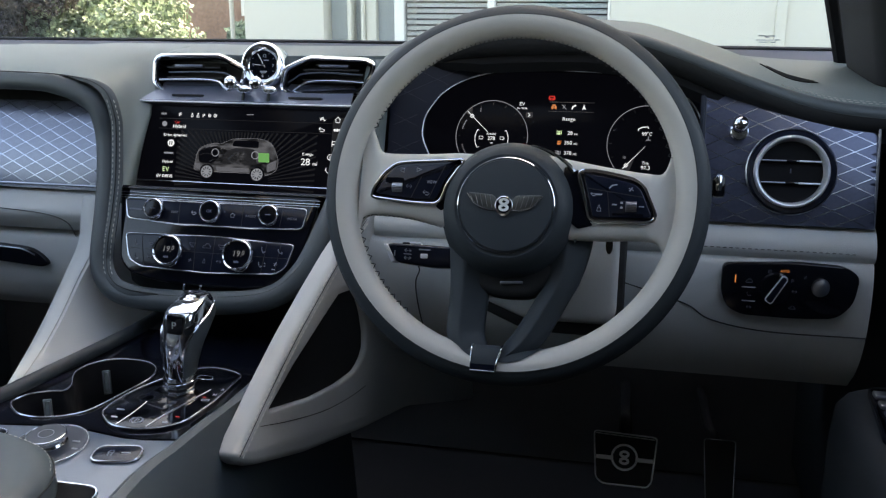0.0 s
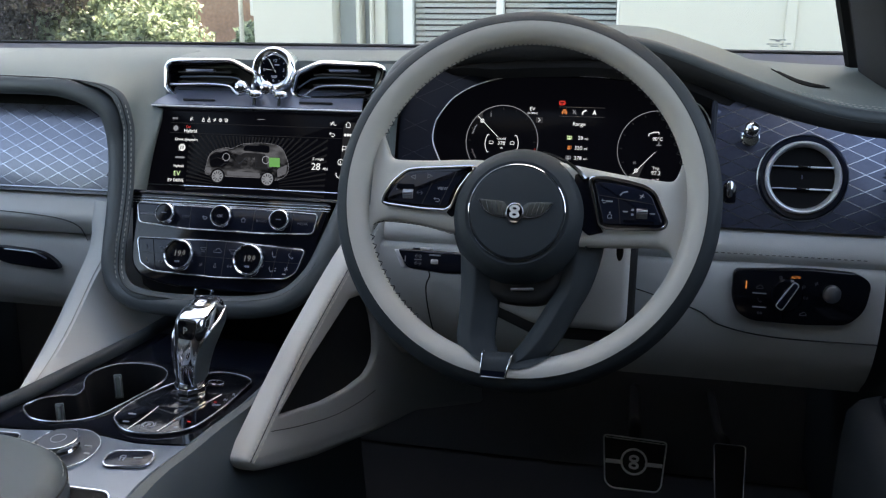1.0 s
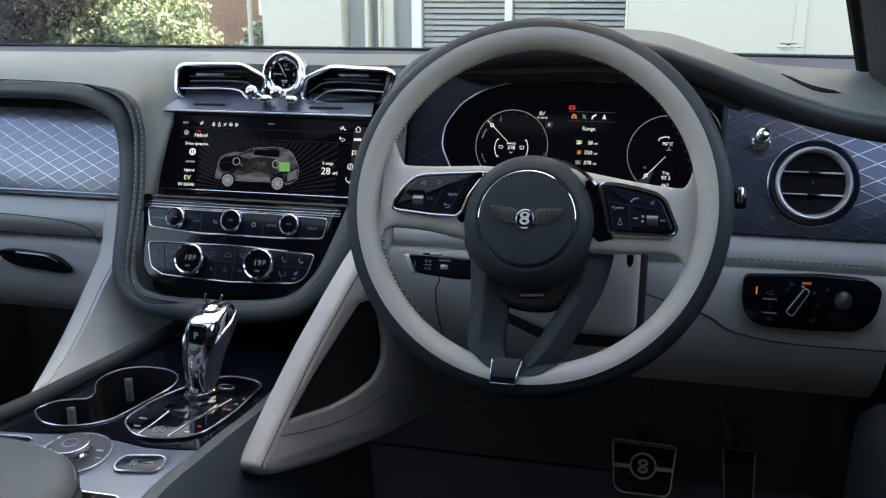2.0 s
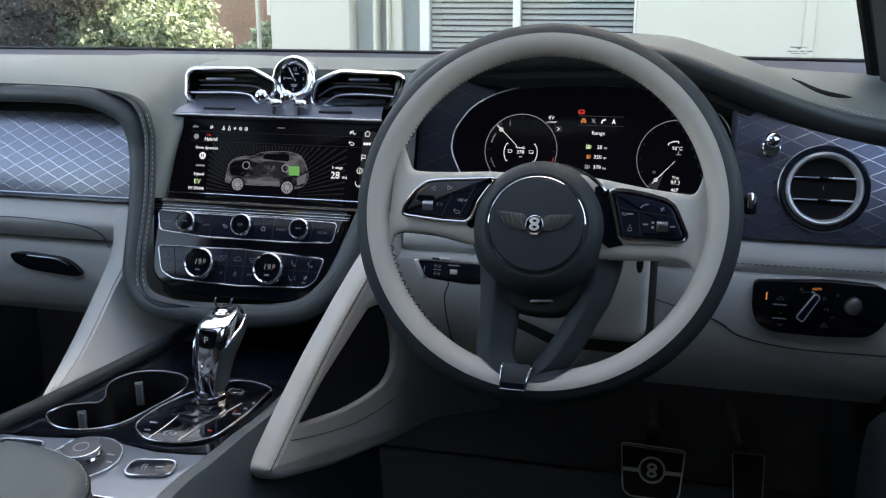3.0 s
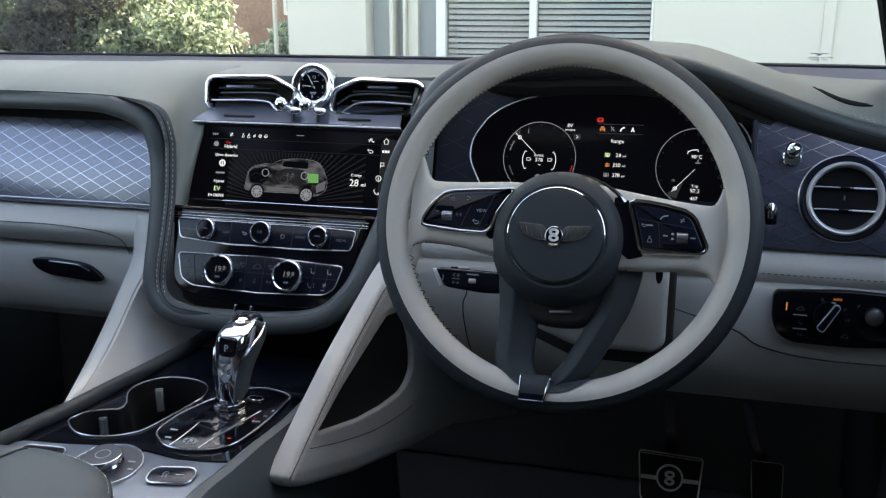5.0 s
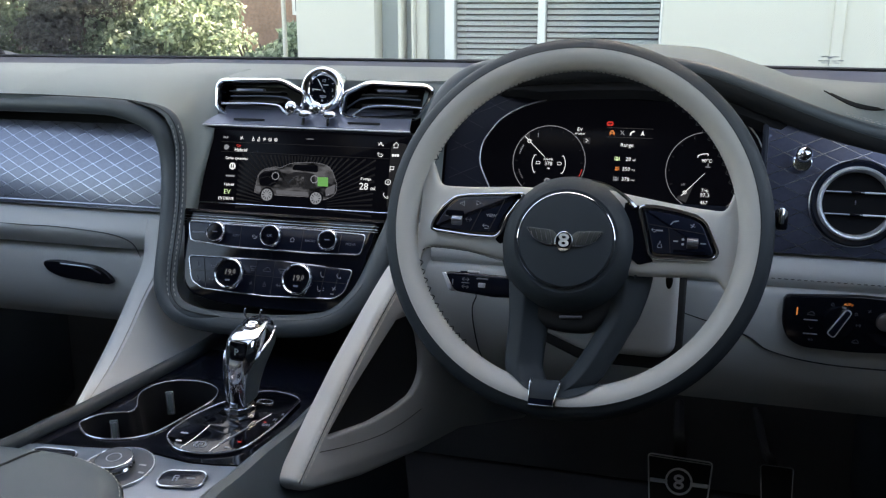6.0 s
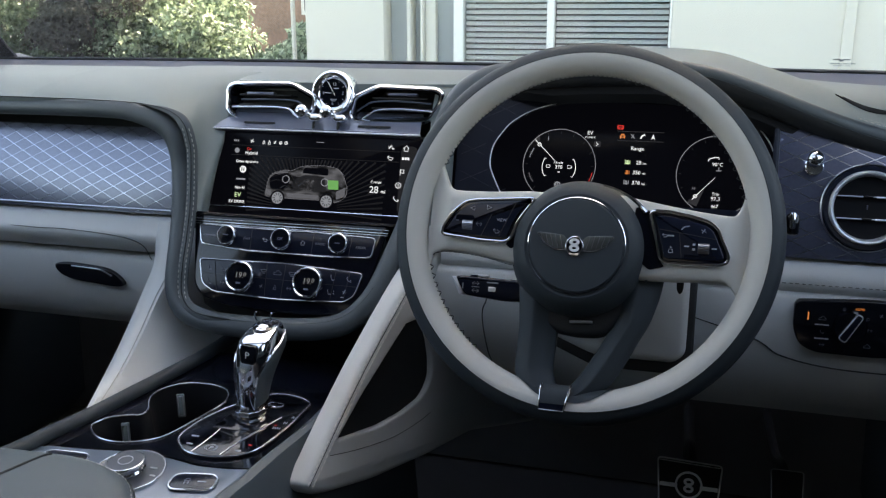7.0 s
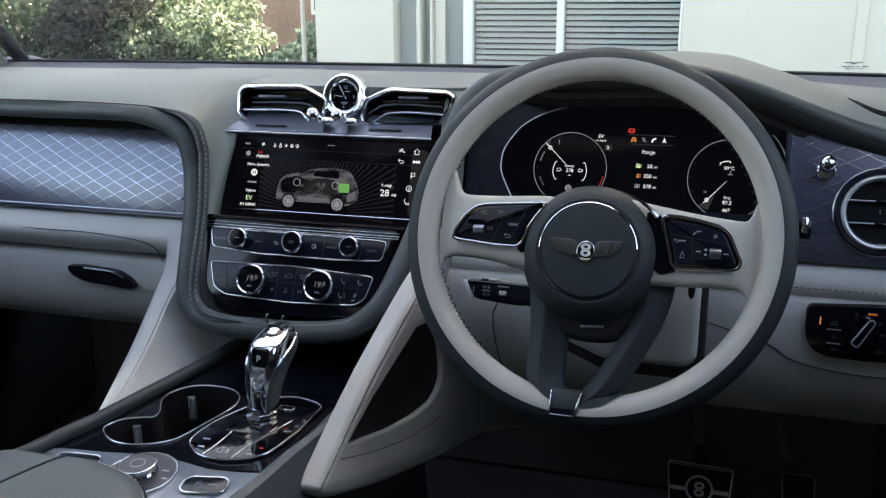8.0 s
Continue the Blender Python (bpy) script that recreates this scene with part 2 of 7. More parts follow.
def prism(bm, poly, z0, z1, bevel=0.0, steps=3):
    """A polygon drawn from z0 to z1, its upper edge rounded."""
    rings = [(poly, z0)]
    if bevel:
        for k in range(steps + 1):
            a = math.pi / 2 * k / steps
            rings.append((offset(poly, bevel * (1 - math.cos(a))), z1 - bevel + bevel * math.sin(a)))
    else:
        rings.append((poly, z1))
    vs = [[bm.verts.new((x, y, z)) for x, y in pts] for pts, z in rings]
    n = len(poly)
    for a, b in zip(vs, vs[1:]):
        for i in range(n):
            bm.faces.new((a[i], a[(i + 1) % n], b[(i + 1) % n], b[i]))
    bm.faces.new(vs[0][::-1])
    bm.faces.new(vs[-1])
    return bm


def holed(bm, outer, hole, z0, z1):
    """A flat plate with one opening through it."""
    tris = tessellate_polygon([[Vector((x, y, 0)) for x, y in outer], [Vector((x, y, 0)) for x, y in hole]])
    pts = list(outer) + list(hole)
    top, low = [bm.verts.new((x, y, z1)) for x, y in pts], [bm.verts.new((x, y, z0)) for x, y in pts]
    for t in tris:
        bm.faces.new([top[i] for i in t])
        bm.faces.new([low[i] for i in t])
    for a, n in ((0, len(outer)), (len(outer), len(hole))):
        for i in range(n):
            j = (i + 1) % n
            bm.faces.new((low[a + i], low[a + j], top[a + j], top[a + i]))
    return bm


def frame_ring(bm, outer, inner, z0, z1):
    """A flat frame between two polygons of equal count."""
    n = len(outer)
    o0, o1 = [bm.verts.new((*p, z0)) for p in outer], [bm.verts.new((*p, z1)) for p in outer]
    i0, i1 = [bm.verts.new((*p, z0)) for p in inner], [bm.verts.new((*p, z1)) for p in inner]
    for i in range(n):
        j = (i + 1) % n
        bm.faces.new((o0[i], o0[j], o1[j], o1[i]))
        bm.faces.new((o1[i], o1[j], i1[j], i1[i]))
        bm.faces.new((i1[i], i1[j], i0[j], i0[i]))
        bm.faces.new((i0[i], i0[j], o0[j], o0[i]))
    return bm


def rrect(w, h, r, cx=0.0, cy=0.0, n=5):
    pts = []
    for k, (sx, sy) in enumerate(((1, -1), (1, 1), (-1, 1), (-1, -1))):
        for i in range(n + 1):
            a = radians(-90 + 90 * k + 90 * i / n)
            pts.append((cx + sx * (w / 2 - r) + r * math.cos(a), cy + sy * (h / 2 - r) + r * math.sin(a)))
    return pts


def oval(rx, ry, cx=0.0, cy=0.0, n=40, a0=0.0):
    return [(cx + rx * math.cos(a0 + 2 * math.pi * i / n), cy + ry * math.sin(a0 + 2 * math.pi * i / n)) for i in range(n)]


def curve(pts, n=8, closed=False):
    """A smooth line through the points."""
    p = [Vector(q) for q in pts]
    k = len(p)
    out = []
    for i in range(k if closed else k - 1):
        a = p[(i - 1) % k] if closed or i else p[0] * 2 - p[1]
        b, c = p[i], p[(i + 1) % k]
        d = p[(i + 2) % k] if closed or i + 2 < k else p[-1] * 2 - p[-2]
        for j in range(n):
            t = j / n
            out.append(0.5 * ((2 * b) + (c - a) * t + (2 * a - 5 * b + 4 * c - d) * t * t + (3 * b - a - 3 * c + d) * t ** 3))
    if not closed:
        out.append(p[-1])
    return out


def blob(pts, n=5):
    """A smooth closed 2D outline."""
    return [(v.x, v.y) for v in curve(pts, n, True)]


def rounded(pts, r, n=4):
    """A polygon with its corners rounded by r."""
    out, k = [], len(pts)
    for i in range(k):
        a, p, c = Vector(pts[i - 1]), Vector(pts[i]), Vector(pts[(i + 1) % k])
        u, v = (a - p), (c - p)
        d = min(r, u.length * 0.45, v.length * 0.45)
        s, e = p + u.normalized() * d, p + v.normalized() * d
        for j in range(n + 1):
            t = j / n
            q = s * (1 - t) ** 2 + p * 2 * t * (1 - t) + e * t * t
            out.append((q.x, q.y))
    return out


def tube(bm, pts, r, sides=8, closed=False, flat=1.0, up=None):
    """A bar of round section along a line; flat squeezes it along up."""
    p = [Vector(q) for q in pts]
    n = len(p)
    rs = r if isinstance(r, (list, tuple)) else [r] * n
    rings, ref = [], Vector(up) if up is not None else None
    nrm = None
    for i in range(n):
        t = (p[(i + 1) % n] - p[i - 1]) if closed else (p[min(i + 1, n - 1)] - p[max(i - 1, 0)])
        t.normalize()
        if ref is not None:
            u = ref - t * ref.dot(t)
        elif nrm is None:
            u = t.orthogonal()
        else:
            u = nrm - t * nrm.dot(t)
        u.normalize()
        nrm = u
        v = t.cross(u)
        rings.append([bm.verts.new(p[i] + u * (rs[i] * flat * math.cos(2 * math.pi * k / sides)) + v * (rs[i] * math.sin(2 * math.pi * k / sides))) for k in range(sides)])
    for i in range(n if closed else n - 1):
        a, b = rings[i], rings[(i + 1) % n]
        for k in range(sides):
            bm.faces.new((a[k], a[(k + 1) % sides], b[(k + 1) % sides], b[k]))
    if not closed:
        bm.faces.new(rings[0][::-1])
        bm.faces.new(rings[-1])
    return bm


def lathe(bm, prof, n=40, cx=0.0, cy=0.0, closed=False):
    """A profile of (radius, height) turned round local z."""
    rings = [[bm.verts.new((cx + max(r, 1e-5) * math.cos(2 * math.pi * k / n), cy + max(r, 1e-5) * math.sin(2 * math.pi * k / n), z)) for k in range(n)] for r, z in prof]
    pairs = list(zip(rings, rings[1:])) + ([(rings[-1], rings[0])] if closed else [])
    for a, b in pairs:
        for k in range(n):
            bm.faces.new((a[k], a[(k + 1) % n], b[(k + 1) % n], b[k]))
    if not closed:
        bm.faces.new(rings[0][::-1])
        bm.faces.new(rings[-1])
    return bm


def grid(bm, rows, closed=False):
    """A sheet through rows of points."""
    vs = [[bm.verts.new(q) for q in row] for row in rows]
    for a, b in zip(vs, vs[1:]):
        for k in range(len(a) - (0 if closed else 1)):
            j = (k + 1) % len(a)
            bm.faces.new((a[k], a[j], b[j], b[k]))
    return vs


def thick(bm, d):
    """Gives an open sheet a thickness of d."""
    bmesh.ops.recalc_face_normals(bm, faces=bm.faces)
    bmesh.ops.solidify(bm, geom=bm.faces[:] , thickness=d)
    return bm


def box(bm, x0, x1, y0, y1, z0, z1, bevel=0.0, segs=2):
    g = bmesh.ops.create_cube(bm, size=1.0)
    for v in g["verts"]:
        v.co = ((x0 + x1) / 2 + v.co.x * (x1 - x0), (y0 + y1) / 2 + v.co.y * (y1 - y0), (z0 + z1) / 2 + v.co.z * (z1 - z0))
    if bevel:
        es = {e for v in g["verts"] for e in v.link_edges}
        bmesh.ops.bevel(bm, geom=list(es), offset=bevel, segments=segs, profile=0.5, affect="EDGES")
    return bm


def ball(bm, r, at=(0, 0, 0), sx=1.0, sy=1.0, sz=1.0, u=20, v=12):
    bmesh.ops.create_uvsphere(bm, u_segments=u, v_segments=v, radius=r, matrix=Matrix.Translation(at) @ Matrix.Diagonal((sx, sy, sz, 1)))
    return bm


def stitches(line, mat, parent, length=0.0042, gap=0.0025, r=0.00055, lift=None, name="stitching", slant=0.0, label=""):
    """A run of short threads laid along a line."""
    p = [Vector(q) for q in line]
    verts, faces = [], []
    pos, seg, todo = 0.0, 0, []
    lens = [(b - a).length for a, b in zip(p, p[1:])]
    total = sum(lens)
    acc = np.concatenate([[0], np.cumsum(lens)])

    def at(s):
        i = min(max(int(np.searchsorted(acc, s)) - 1, 0), len(lens) - 1)
        return p[i].lerp(p[i + 1], (s - acc[i]) / max(lens[i], 1e-9))
    s, k = 0.0, 0
    while s + length < total:
        a, b = at(s), at(s + length)
        t = (b - a).normalized()
        up = Vector(lift) if lift is not None else Vector((0, 0, 1))
        side = t.cross(up).normalized()
        nrm = side.cross(t)
        if slant:
            w = side * slant * (1 if k % 2 else -1)
            a, b = a - w, b + w
            t = (b - a).normalized()
            side = t.cross(nrm).normalized()
        base = len(verts)
        for q, e in ((a, 0.55), (a.lerp(b, 0.3), 1.0), (a.lerp(b, 0.7), 1.0), (b, 0.55)):
            for c in range(5):
                an = 2 * math.pi * c / 5
                verts.append(q + (side * math.cos(an) + nrm * math.sin(an)) * r * e)
        for ring in range(3):
            for c in range(5):
                d = (c + 1) % 5
                faces.append((base + ring * 5 + c, base + ring * 5 + d, base + ring * 5 + 5 + d, base + ring * 5 + 5 + c))
        faces.append(tuple(base + c for c in range(4, -1, -1)))
        faces.append(tuple(base + 15 + c for c in range(5)))
        s += length + gap
        k += 1
    me = bpy.data.meshes.new(name)
    me.from_pydata([tuple(v) for v in verts], [], faces)
    me.materials.append(mat)
    ob = new(name, me)
    ob.parent = parent
    return tagged(ob, label, kind="stuff")


def words(text, size, mat, parent, x, y, z, centre=False, name="lettering", depth=0.0002, shear=0.0, turn=0.0):
    cu = bpy.data.curves.new(name, "FONT")
    cu.body, cu.size, cu.extrude, cu.shear = text, size, depth, shear
    cu.align_x = "CENTER" if centre else "LEFT"
    cu.resolution_u = 3
    tmp = new(name, cu)
    me = bpy.data.meshes.new_from_object(tmp)
    bpy.data.objects.remove(tmp)
    me.materials.clear()
    me.materials.append(mat)
    ob = new(name, me)
    ob.parent = parent
    ob.matrix_local = Matrix.Translation((x, y, z)) @ Matrix.Rotation(turn, 4, "Z")
    return ob


def bars(mat, parent, rects, z, name="marking", depth=0.0003):
    """Flat marks, a part each: (x, y, width, height)."""
    for x, y, w, h in rects:
        part(name, prism(B(), rrect(w, h, min(w, h) * 0.3, x, y, 2), z - depth, z + depth), mat, parent)


def lerp_table(x, xs, ys):
    """A smooth value between table entries, with slopes carried across them."""
    if x <= xs[0]:
        return ys[0]
    n = len(xs)
    sec = [(ys[i + 1] - ys[i]) / (xs[i + 1] - xs[i]) for i in range(n - 1)]
    slope = [sec[0]] + [0.0 if a * b <= 0 else 2 * a * b / (a + b) for a, b in zip(sec, sec[1:])] + [sec[-1]]
    for i in range(n - 1):
        if x <= xs[i + 1]:
            h = xs[i + 1] - xs[i]
            t = (x - xs[i]) / h
            return (2 * t ** 3 - 3 * t * t + 1) * ys[i] + (t ** 3 - 2 * t * t + t) * h * slope[i] + (3 * t * t - 2 * t ** 3) * ys[i + 1] + (t ** 3 - t * t) * h * slope[i + 1]
    return ys[-1]


# ---- the ground, the house and the planting outside ----
GROUND_Z = -0.62
bm = B()
n = 24
grid(bm, [[(-700 + 1400 * i / n, -700 + 1400 * j / n, GROUND_Z) for i in range(n + 1)] for j in range(n + 1)])
tagged(part("ground", bm, ASPHALT), "grey paved forecourt reaching the horizon", "ground", kind="structure")

HOUSE_Y = 6.0
house = thing("house", "white rendered house with blinds behind its tall windows", "house", Matrix.Translation((0, HOUSE_Y, GROUND_Z)))


def house_wall(x0, x1, z0, z1, y0=0.0, y1=0.3, mat=RENDERED, name="wall"):
    b = B()
    box(b, x0, x1, y0, y1, z0, z1, 0.008)
    return part(name, b, mat, house)


house_wall(-2.60, -1.93, 0, 7.6)
# recess coloured greyer than the white wall, in place of its shade
house_wall(-1.93, -1.30, 0, 7.6, 0.18, 0.5, PALE_GREY, "shaded_recess_wall")
house_wall(-1.745, -1.715, 0, 7.6, 0.02, 0.178, RENDERED, "pilaster")
house_wall(-1.640, -1.618, 0, 7.6, 0.04, 0.178, RENDERED, "pilaster")
house_wall(-1.616, -1.530, 0, 7.6, 0.10, 0.178, RENDERED, "pilaster")
house_wall(0.285, 9.5, 0, 7.6)
house_wall(1.440, 1.515, 0, 7.6, -0.03, -0.002, RENDERED, "pilaster")
house_wall(-1.30, 0.30, 0, 0.42)
house_wall(-1.30, 0.30, 2.6, 7.6)
# dark sheet behind the blinds; its colour stands for the unlit room's shade
house_wall(-2.60, 9.5, 0, 7.6, 0.62, 0.8, SHADE_GAP, "room_shade_sheet")
house_wall(-2.60, -2.35, 0, 7.6, 0.805, 8.0)
house_wall(-2.75, 9.65, 7.605, 7.8, -0.2, 8.1, FRAME_WHITE, "roof")
window = part("window", box(B(), -1.34, 0.33, -0.03, 0.12, 0.40, 0.46, 0.005), FRAME_WHITE, house, "white painted window sill")
for x0, x1 in ((-1.357, -1.281), (-0.629, -0.574), (0.266, 0.284)):
    part("window_frame", box(B(), x0, x1, 0.0, 0.1, 0.462, 2.6, 0.006), FRAME_WHITE, window)
for x0, x1 in ((-1.281, -0.629), (-0.574, 0.266)):
    b = B()
    box(b, x0 + 0.002, x1 - 0.002, 0.05, 0.056, 0.464, 2.598)
    pane = part("pane", b, GLASS, window)
    pane.visible_shadow = False
for x0, x1 in ((-1.281, -0.629), (-0.574, 0.266)):
    w = x1 - x0
    b = B()
    grid(b, [[(sx * (w / 2 - 0.006), 0.022 * math.cos(a), 0.0270 * math.sin(a) + 0.003 * math.cos(2 * a)) for sx in (-1, 1)] for a in [radians(200 - 40 * i) for i in range(6)]])
    thick(b, 0.0025)
    first = part("slat", b, SLAT, window)
    first.location = ((x0 + x1) / 2, 0.10, 0.50)
    for i in range(1, 47):
        o = new("slat", first.data)
        o.parent = window
        o.location = ((x0 + x1) / 2, 0.10, 0.50 + 0.0432 * i)

# low white wall, railing post and brick house beyond the planting
bm = B()
box(bm, -14, -2.9, 9.6, 9.85, GROUND_Z, 0.24, 0.02)
tagged(part("garden_wall", bm, RENDERED), "low white painted garden wall behind the shrubs", "wall")
post = thing("lamp_post", "slim pale metal post beside the house corner", "post", Matrix.Translation((-3.17, 7.0, GROUND_Z)))
part("pole", lathe(B(), [(0.045, 0), (0.045, 0.08), (0.022, 0.1), (0.020, 3.4), (0.0, 3.42)], 16), RENDERED, post)
part("cap", ball(B(), 0.04, (0, 0, 3.44)), PALE_GREY, post)
cottage = thing("cottage", "red brick house far behind the garden", "house", Matrix.Translation((-8.2, 17.0, GROUND_Z)))
part("wall", box(B(), -2.6, 2.6, 0, 4.0, 0, 4.6), BRICK, cottage)
b = B()
vs = [b.verts.new(q) for q in ((-2.9, -0.3, 4.6), (2.9, -0.3, 4.6), (2.9, 4.3, 4.6), (-2.9, 4.3, 4.6), (-2.9, 2, 6.4), (2.9, 2, 6.4))]
for f in ((0, 1, 5, 4), (2, 3, 4, 5), (0, 4, 3), (1, 2, 5), (0, 3, 2, 1)):
    b.faces.new([vs[i] for i in f])
part("roof", b, PALE_GREY, cottage)
for x in (-1.4, 1.1):
    wdw = part("window", box(B(), x - 0.5, x + 0.5, -0.03, 0.05, 1.2, 2.4, 0.01), FRAME_WHITE, cottage)
    part("pane", box(B(), x - 0.42, x + 0.42, -0.036, -0.028, 1.28, 2.32), NAVY, wdw)


def leaf_cloud(count, clumps, size, seed, flat=0.6, upright=False):
    """Many small folded leaves round the clump centres: (x, y, z, radius)."""
    rnd = random.Random(seed)
    vs, fs = [], []
    for _ in range(count):
        cx, cy, cz, r = clumps[rnd.randrange(len(clumps))]
        d = Vector((rnd.gauss(0, 1), rnd.gauss(0, 1), rnd.gauss(0, 1))).normalized()
        rad = r * (0.55 + 0.5 * rnd.random() ** 0.5)
        c = Vector((cx, cy, cz)) + Vector((d.x * rad, d.y * rad, d.z * rad * flat))
        if c.z < 0.03:
            continue
        ax = (d + Vector((rnd.gauss(0, 0.6), rnd.gauss(0, 0.6), rnd.gauss(0, 0.6) + (0.6 if upright else 0.2)))).normalized()
        side = ax.orthogonal().normalized()
        side.rotate(Matrix.Rotation(rnd.random() * 6.28, 3, ax))
        up = ax.cross(side)
        s = size * (0.6 + 0.8 * rnd.random())
        k = len(vs)
        vs += [c, c + side * s * 0.5 + up * s * 0.28, c + side * s, c + side * s * 0.5 - up * s * 0.28, c + side * s * 0.5 + ax * s * 0.12]
        fs += [(k, k + 4, k + 1), (k + 1, k + 4, k + 2), (k + 2, k + 4, k + 3), (k + 3, k + 4, k)]
    me = bpy.data.meshes.new("crown")
    me.from_pydata([tuple(v) for v in vs], [], fs)
    return me


def shrub(name, label, x, y, w, d, h, mat, count, size, seed, clump=0.4):
    """A shrub: stems and a crown of many leaves, with gaps and an uneven outline."""
    ob = thing(name, label, "shrub", Matrix.Translation((x, y, GROUND_Z)))
    rnd = random.Random(seed)
    clumps = []
    for _ in range(int(10 + w * d * h * 6)):
        a, rr = rnd.random() * 6.28, math.sqrt(rnd.random())
        px, py = math.cos(a) * rr * w / 2, math.sin(a) * rr * d / 2
        top = h * (1 - 0.35 * rr * rr) * (0.8 + 0.3 * rnd.random())
        clumps.append((px, py, 0.2 + rnd.random() * (top - 0.2), clump * (0.6 + 0.7 * rnd.random())))
    me = leaf_cloud(count, clumps, size, seed)
    me.materials.append(mat)
    crown = new("crown", me)
    crown.parent = ob
    for i in range(6):
        a = rnd.random() * 6.28
        q = (math.cos(a) * w * 0.25, math.sin(a) * d * 0.25, h * 0.75)
        part("stem", tube(B(), curve([(math.cos(a) * 0.06, math.sin(a) * 0.06, 0), (q[0] * 0.4, q[1] * 0.4, h * 0.35), q], 6), [0.03 - 0.0018 * k for k in range(13)], 7), BARK, ob)
    return ob


shrub("laurel_bush", "dense sunlit laurel bush with glossy pale green leaves", -5.38, 8.3, 1.55, 1.4, 2.0, LEAF, 32000, 0.07, 3)
shrub("laurel_bush", "low rounded laurel bush with pale sunlit leaves", -3.80, 7.9, 1.25, 0.9, 1.40, LEAF, 20000, 0.07, 13, 0.24)
shrub("laurel_bush", "tall loose shrub with light green leaves", -8.0, 11.0, 3.2, 2.0, 3.2, LEAF, 20000, 0.11, 4, 0.5)
shrub("hedge", "clipped dark copper-brown hedge", -5.71, 7.5, 0.60, 1.2, 2.6, LEAF_DARK, 34000, 0.05, 5, 0.36)
shrub("conifer_hedge", "green conifer hedge standing beside the copper one", -7.35, 8.4, 2.2, 1.6, 2.8, LEAF_GREEN, 34000, 0.06, 6, 0.38)

# ---- the cabin: floor, doors, pillars, roof, windscreen ----
bm = B()
box(bm, -0.92, 0.92, -2.4, 0.9, -0.06, 0.0)
tagged(part("floor", bm, CARPET), "black carpeted cabin floor", "floor", kind="structure")
bm = B()
box(bm, -0.92, 0.92, 0.702, 0.76, 0.002, 0.76, 0.01)
tagged(part("wall_front", bm, FELT), "grey felted bulkhead in front of the footwells", "wall", kind="structure")
bm = B()
box(bm, -0.86, 0.86, -2.36, -2.302, 0.0, 0.85, 0.01)
tagged(part("wall_back", bm, SLATE), "dark leather trimmed rear wall of the cabin", "wall", kind="structure")
# unseen dark wall added where the rear glass would let light in
bm = B()
box(bm, -0.86, 0.86, -2.36, -2.302, 0.852, 1.33, 0.01)
tagged(part("wall_back_block", bm, DARK), "unseen dark wall added in place of the rear window", "wall", kind="structure")
for sx, nm in ((-1, "wall_left"), (1, "wall_right")):
    bm = B()
    rows = []
    for y in (-2.30, -1.6, -0.9, -0.3, 0.2, 0.55, 0.70):
        rows.append([(sx * q[0], y, q[1]) for q in ((0.84, 0.002), (0.80, 0.05), (0.79, 0.30), (0.80, 0.45), (0.805, 0.60), (0.80, 0.72), (0.815, 0.78), (0.86, 0.79), (0.88, 0.60), (0.88, 0.002))])
    vs = grid(bm, rows, closed=True)
    bm.faces.new(vs[0])
    bm.faces.new(vs[-1][::-1])
    tagged(part(nm, bm, DARK), "dark leather door panel below the side window", "door", kind="structure")

# roof with a wide glazed opening, header and rear
bm = B()
for x0, x1, y0, y1 in ((-0.66, -0.38, -2.2, 0.02), (0.38, 0.66, -2.2, 0.02), (-0.38, 0.38, -0.08, 0.02), (-0.38, 0.38, -2.2, -0.66)):
    box(bm, x0, x1, y0, y1, 1.27, 1.33)
tagged(part("ceiling", bm, HEADLINER), "pale headliner round a wide glass roof", "ceiling", kind="structure")
# unseen dark sides added over the rear side windows to hold back light
for sx, nm in ((-1, "wall_left_block"), (1, "wall_right_block")):
    bm = B()
    vs = grid(bm, [[(sx * x, y, z) for x, z in ((0.80, 0.792), (0.66, 1.31), (0.72, 1.33), (0.87, 0.792))] for y in (-2.36, -0.75 if sx < 0 else -0.30)], closed=True)
    bm.faces.new(vs[0])
    bm.faces.new(vs[1][::-1])
    tagged(part(nm, bm, DARK), "unseen dark side added in place of rear windows to block light", "wall", kind="structure")
for sx in (-1, 1):
    bm = B()
    tube(bm, [(sx * 0.64, -2.2, 1.29), (sx * 0.84, -2.3, 0.82)], 0.06, 10)
    tagged(part("rear_pillar", bm, HEADLINER), "pale trimmed rear roof pillar", "pillar", kind="structure")
    bm = B()
    tube(bm, [(sx * 0.65, -0.95, 1.29), (sx * 0.82, -0.90, 0.79)], 0.045, 10)
    tagged(part("centre_pillar", bm, HEADLINER), "pale trimmed centre roof pillar", "pillar", kind="structure")

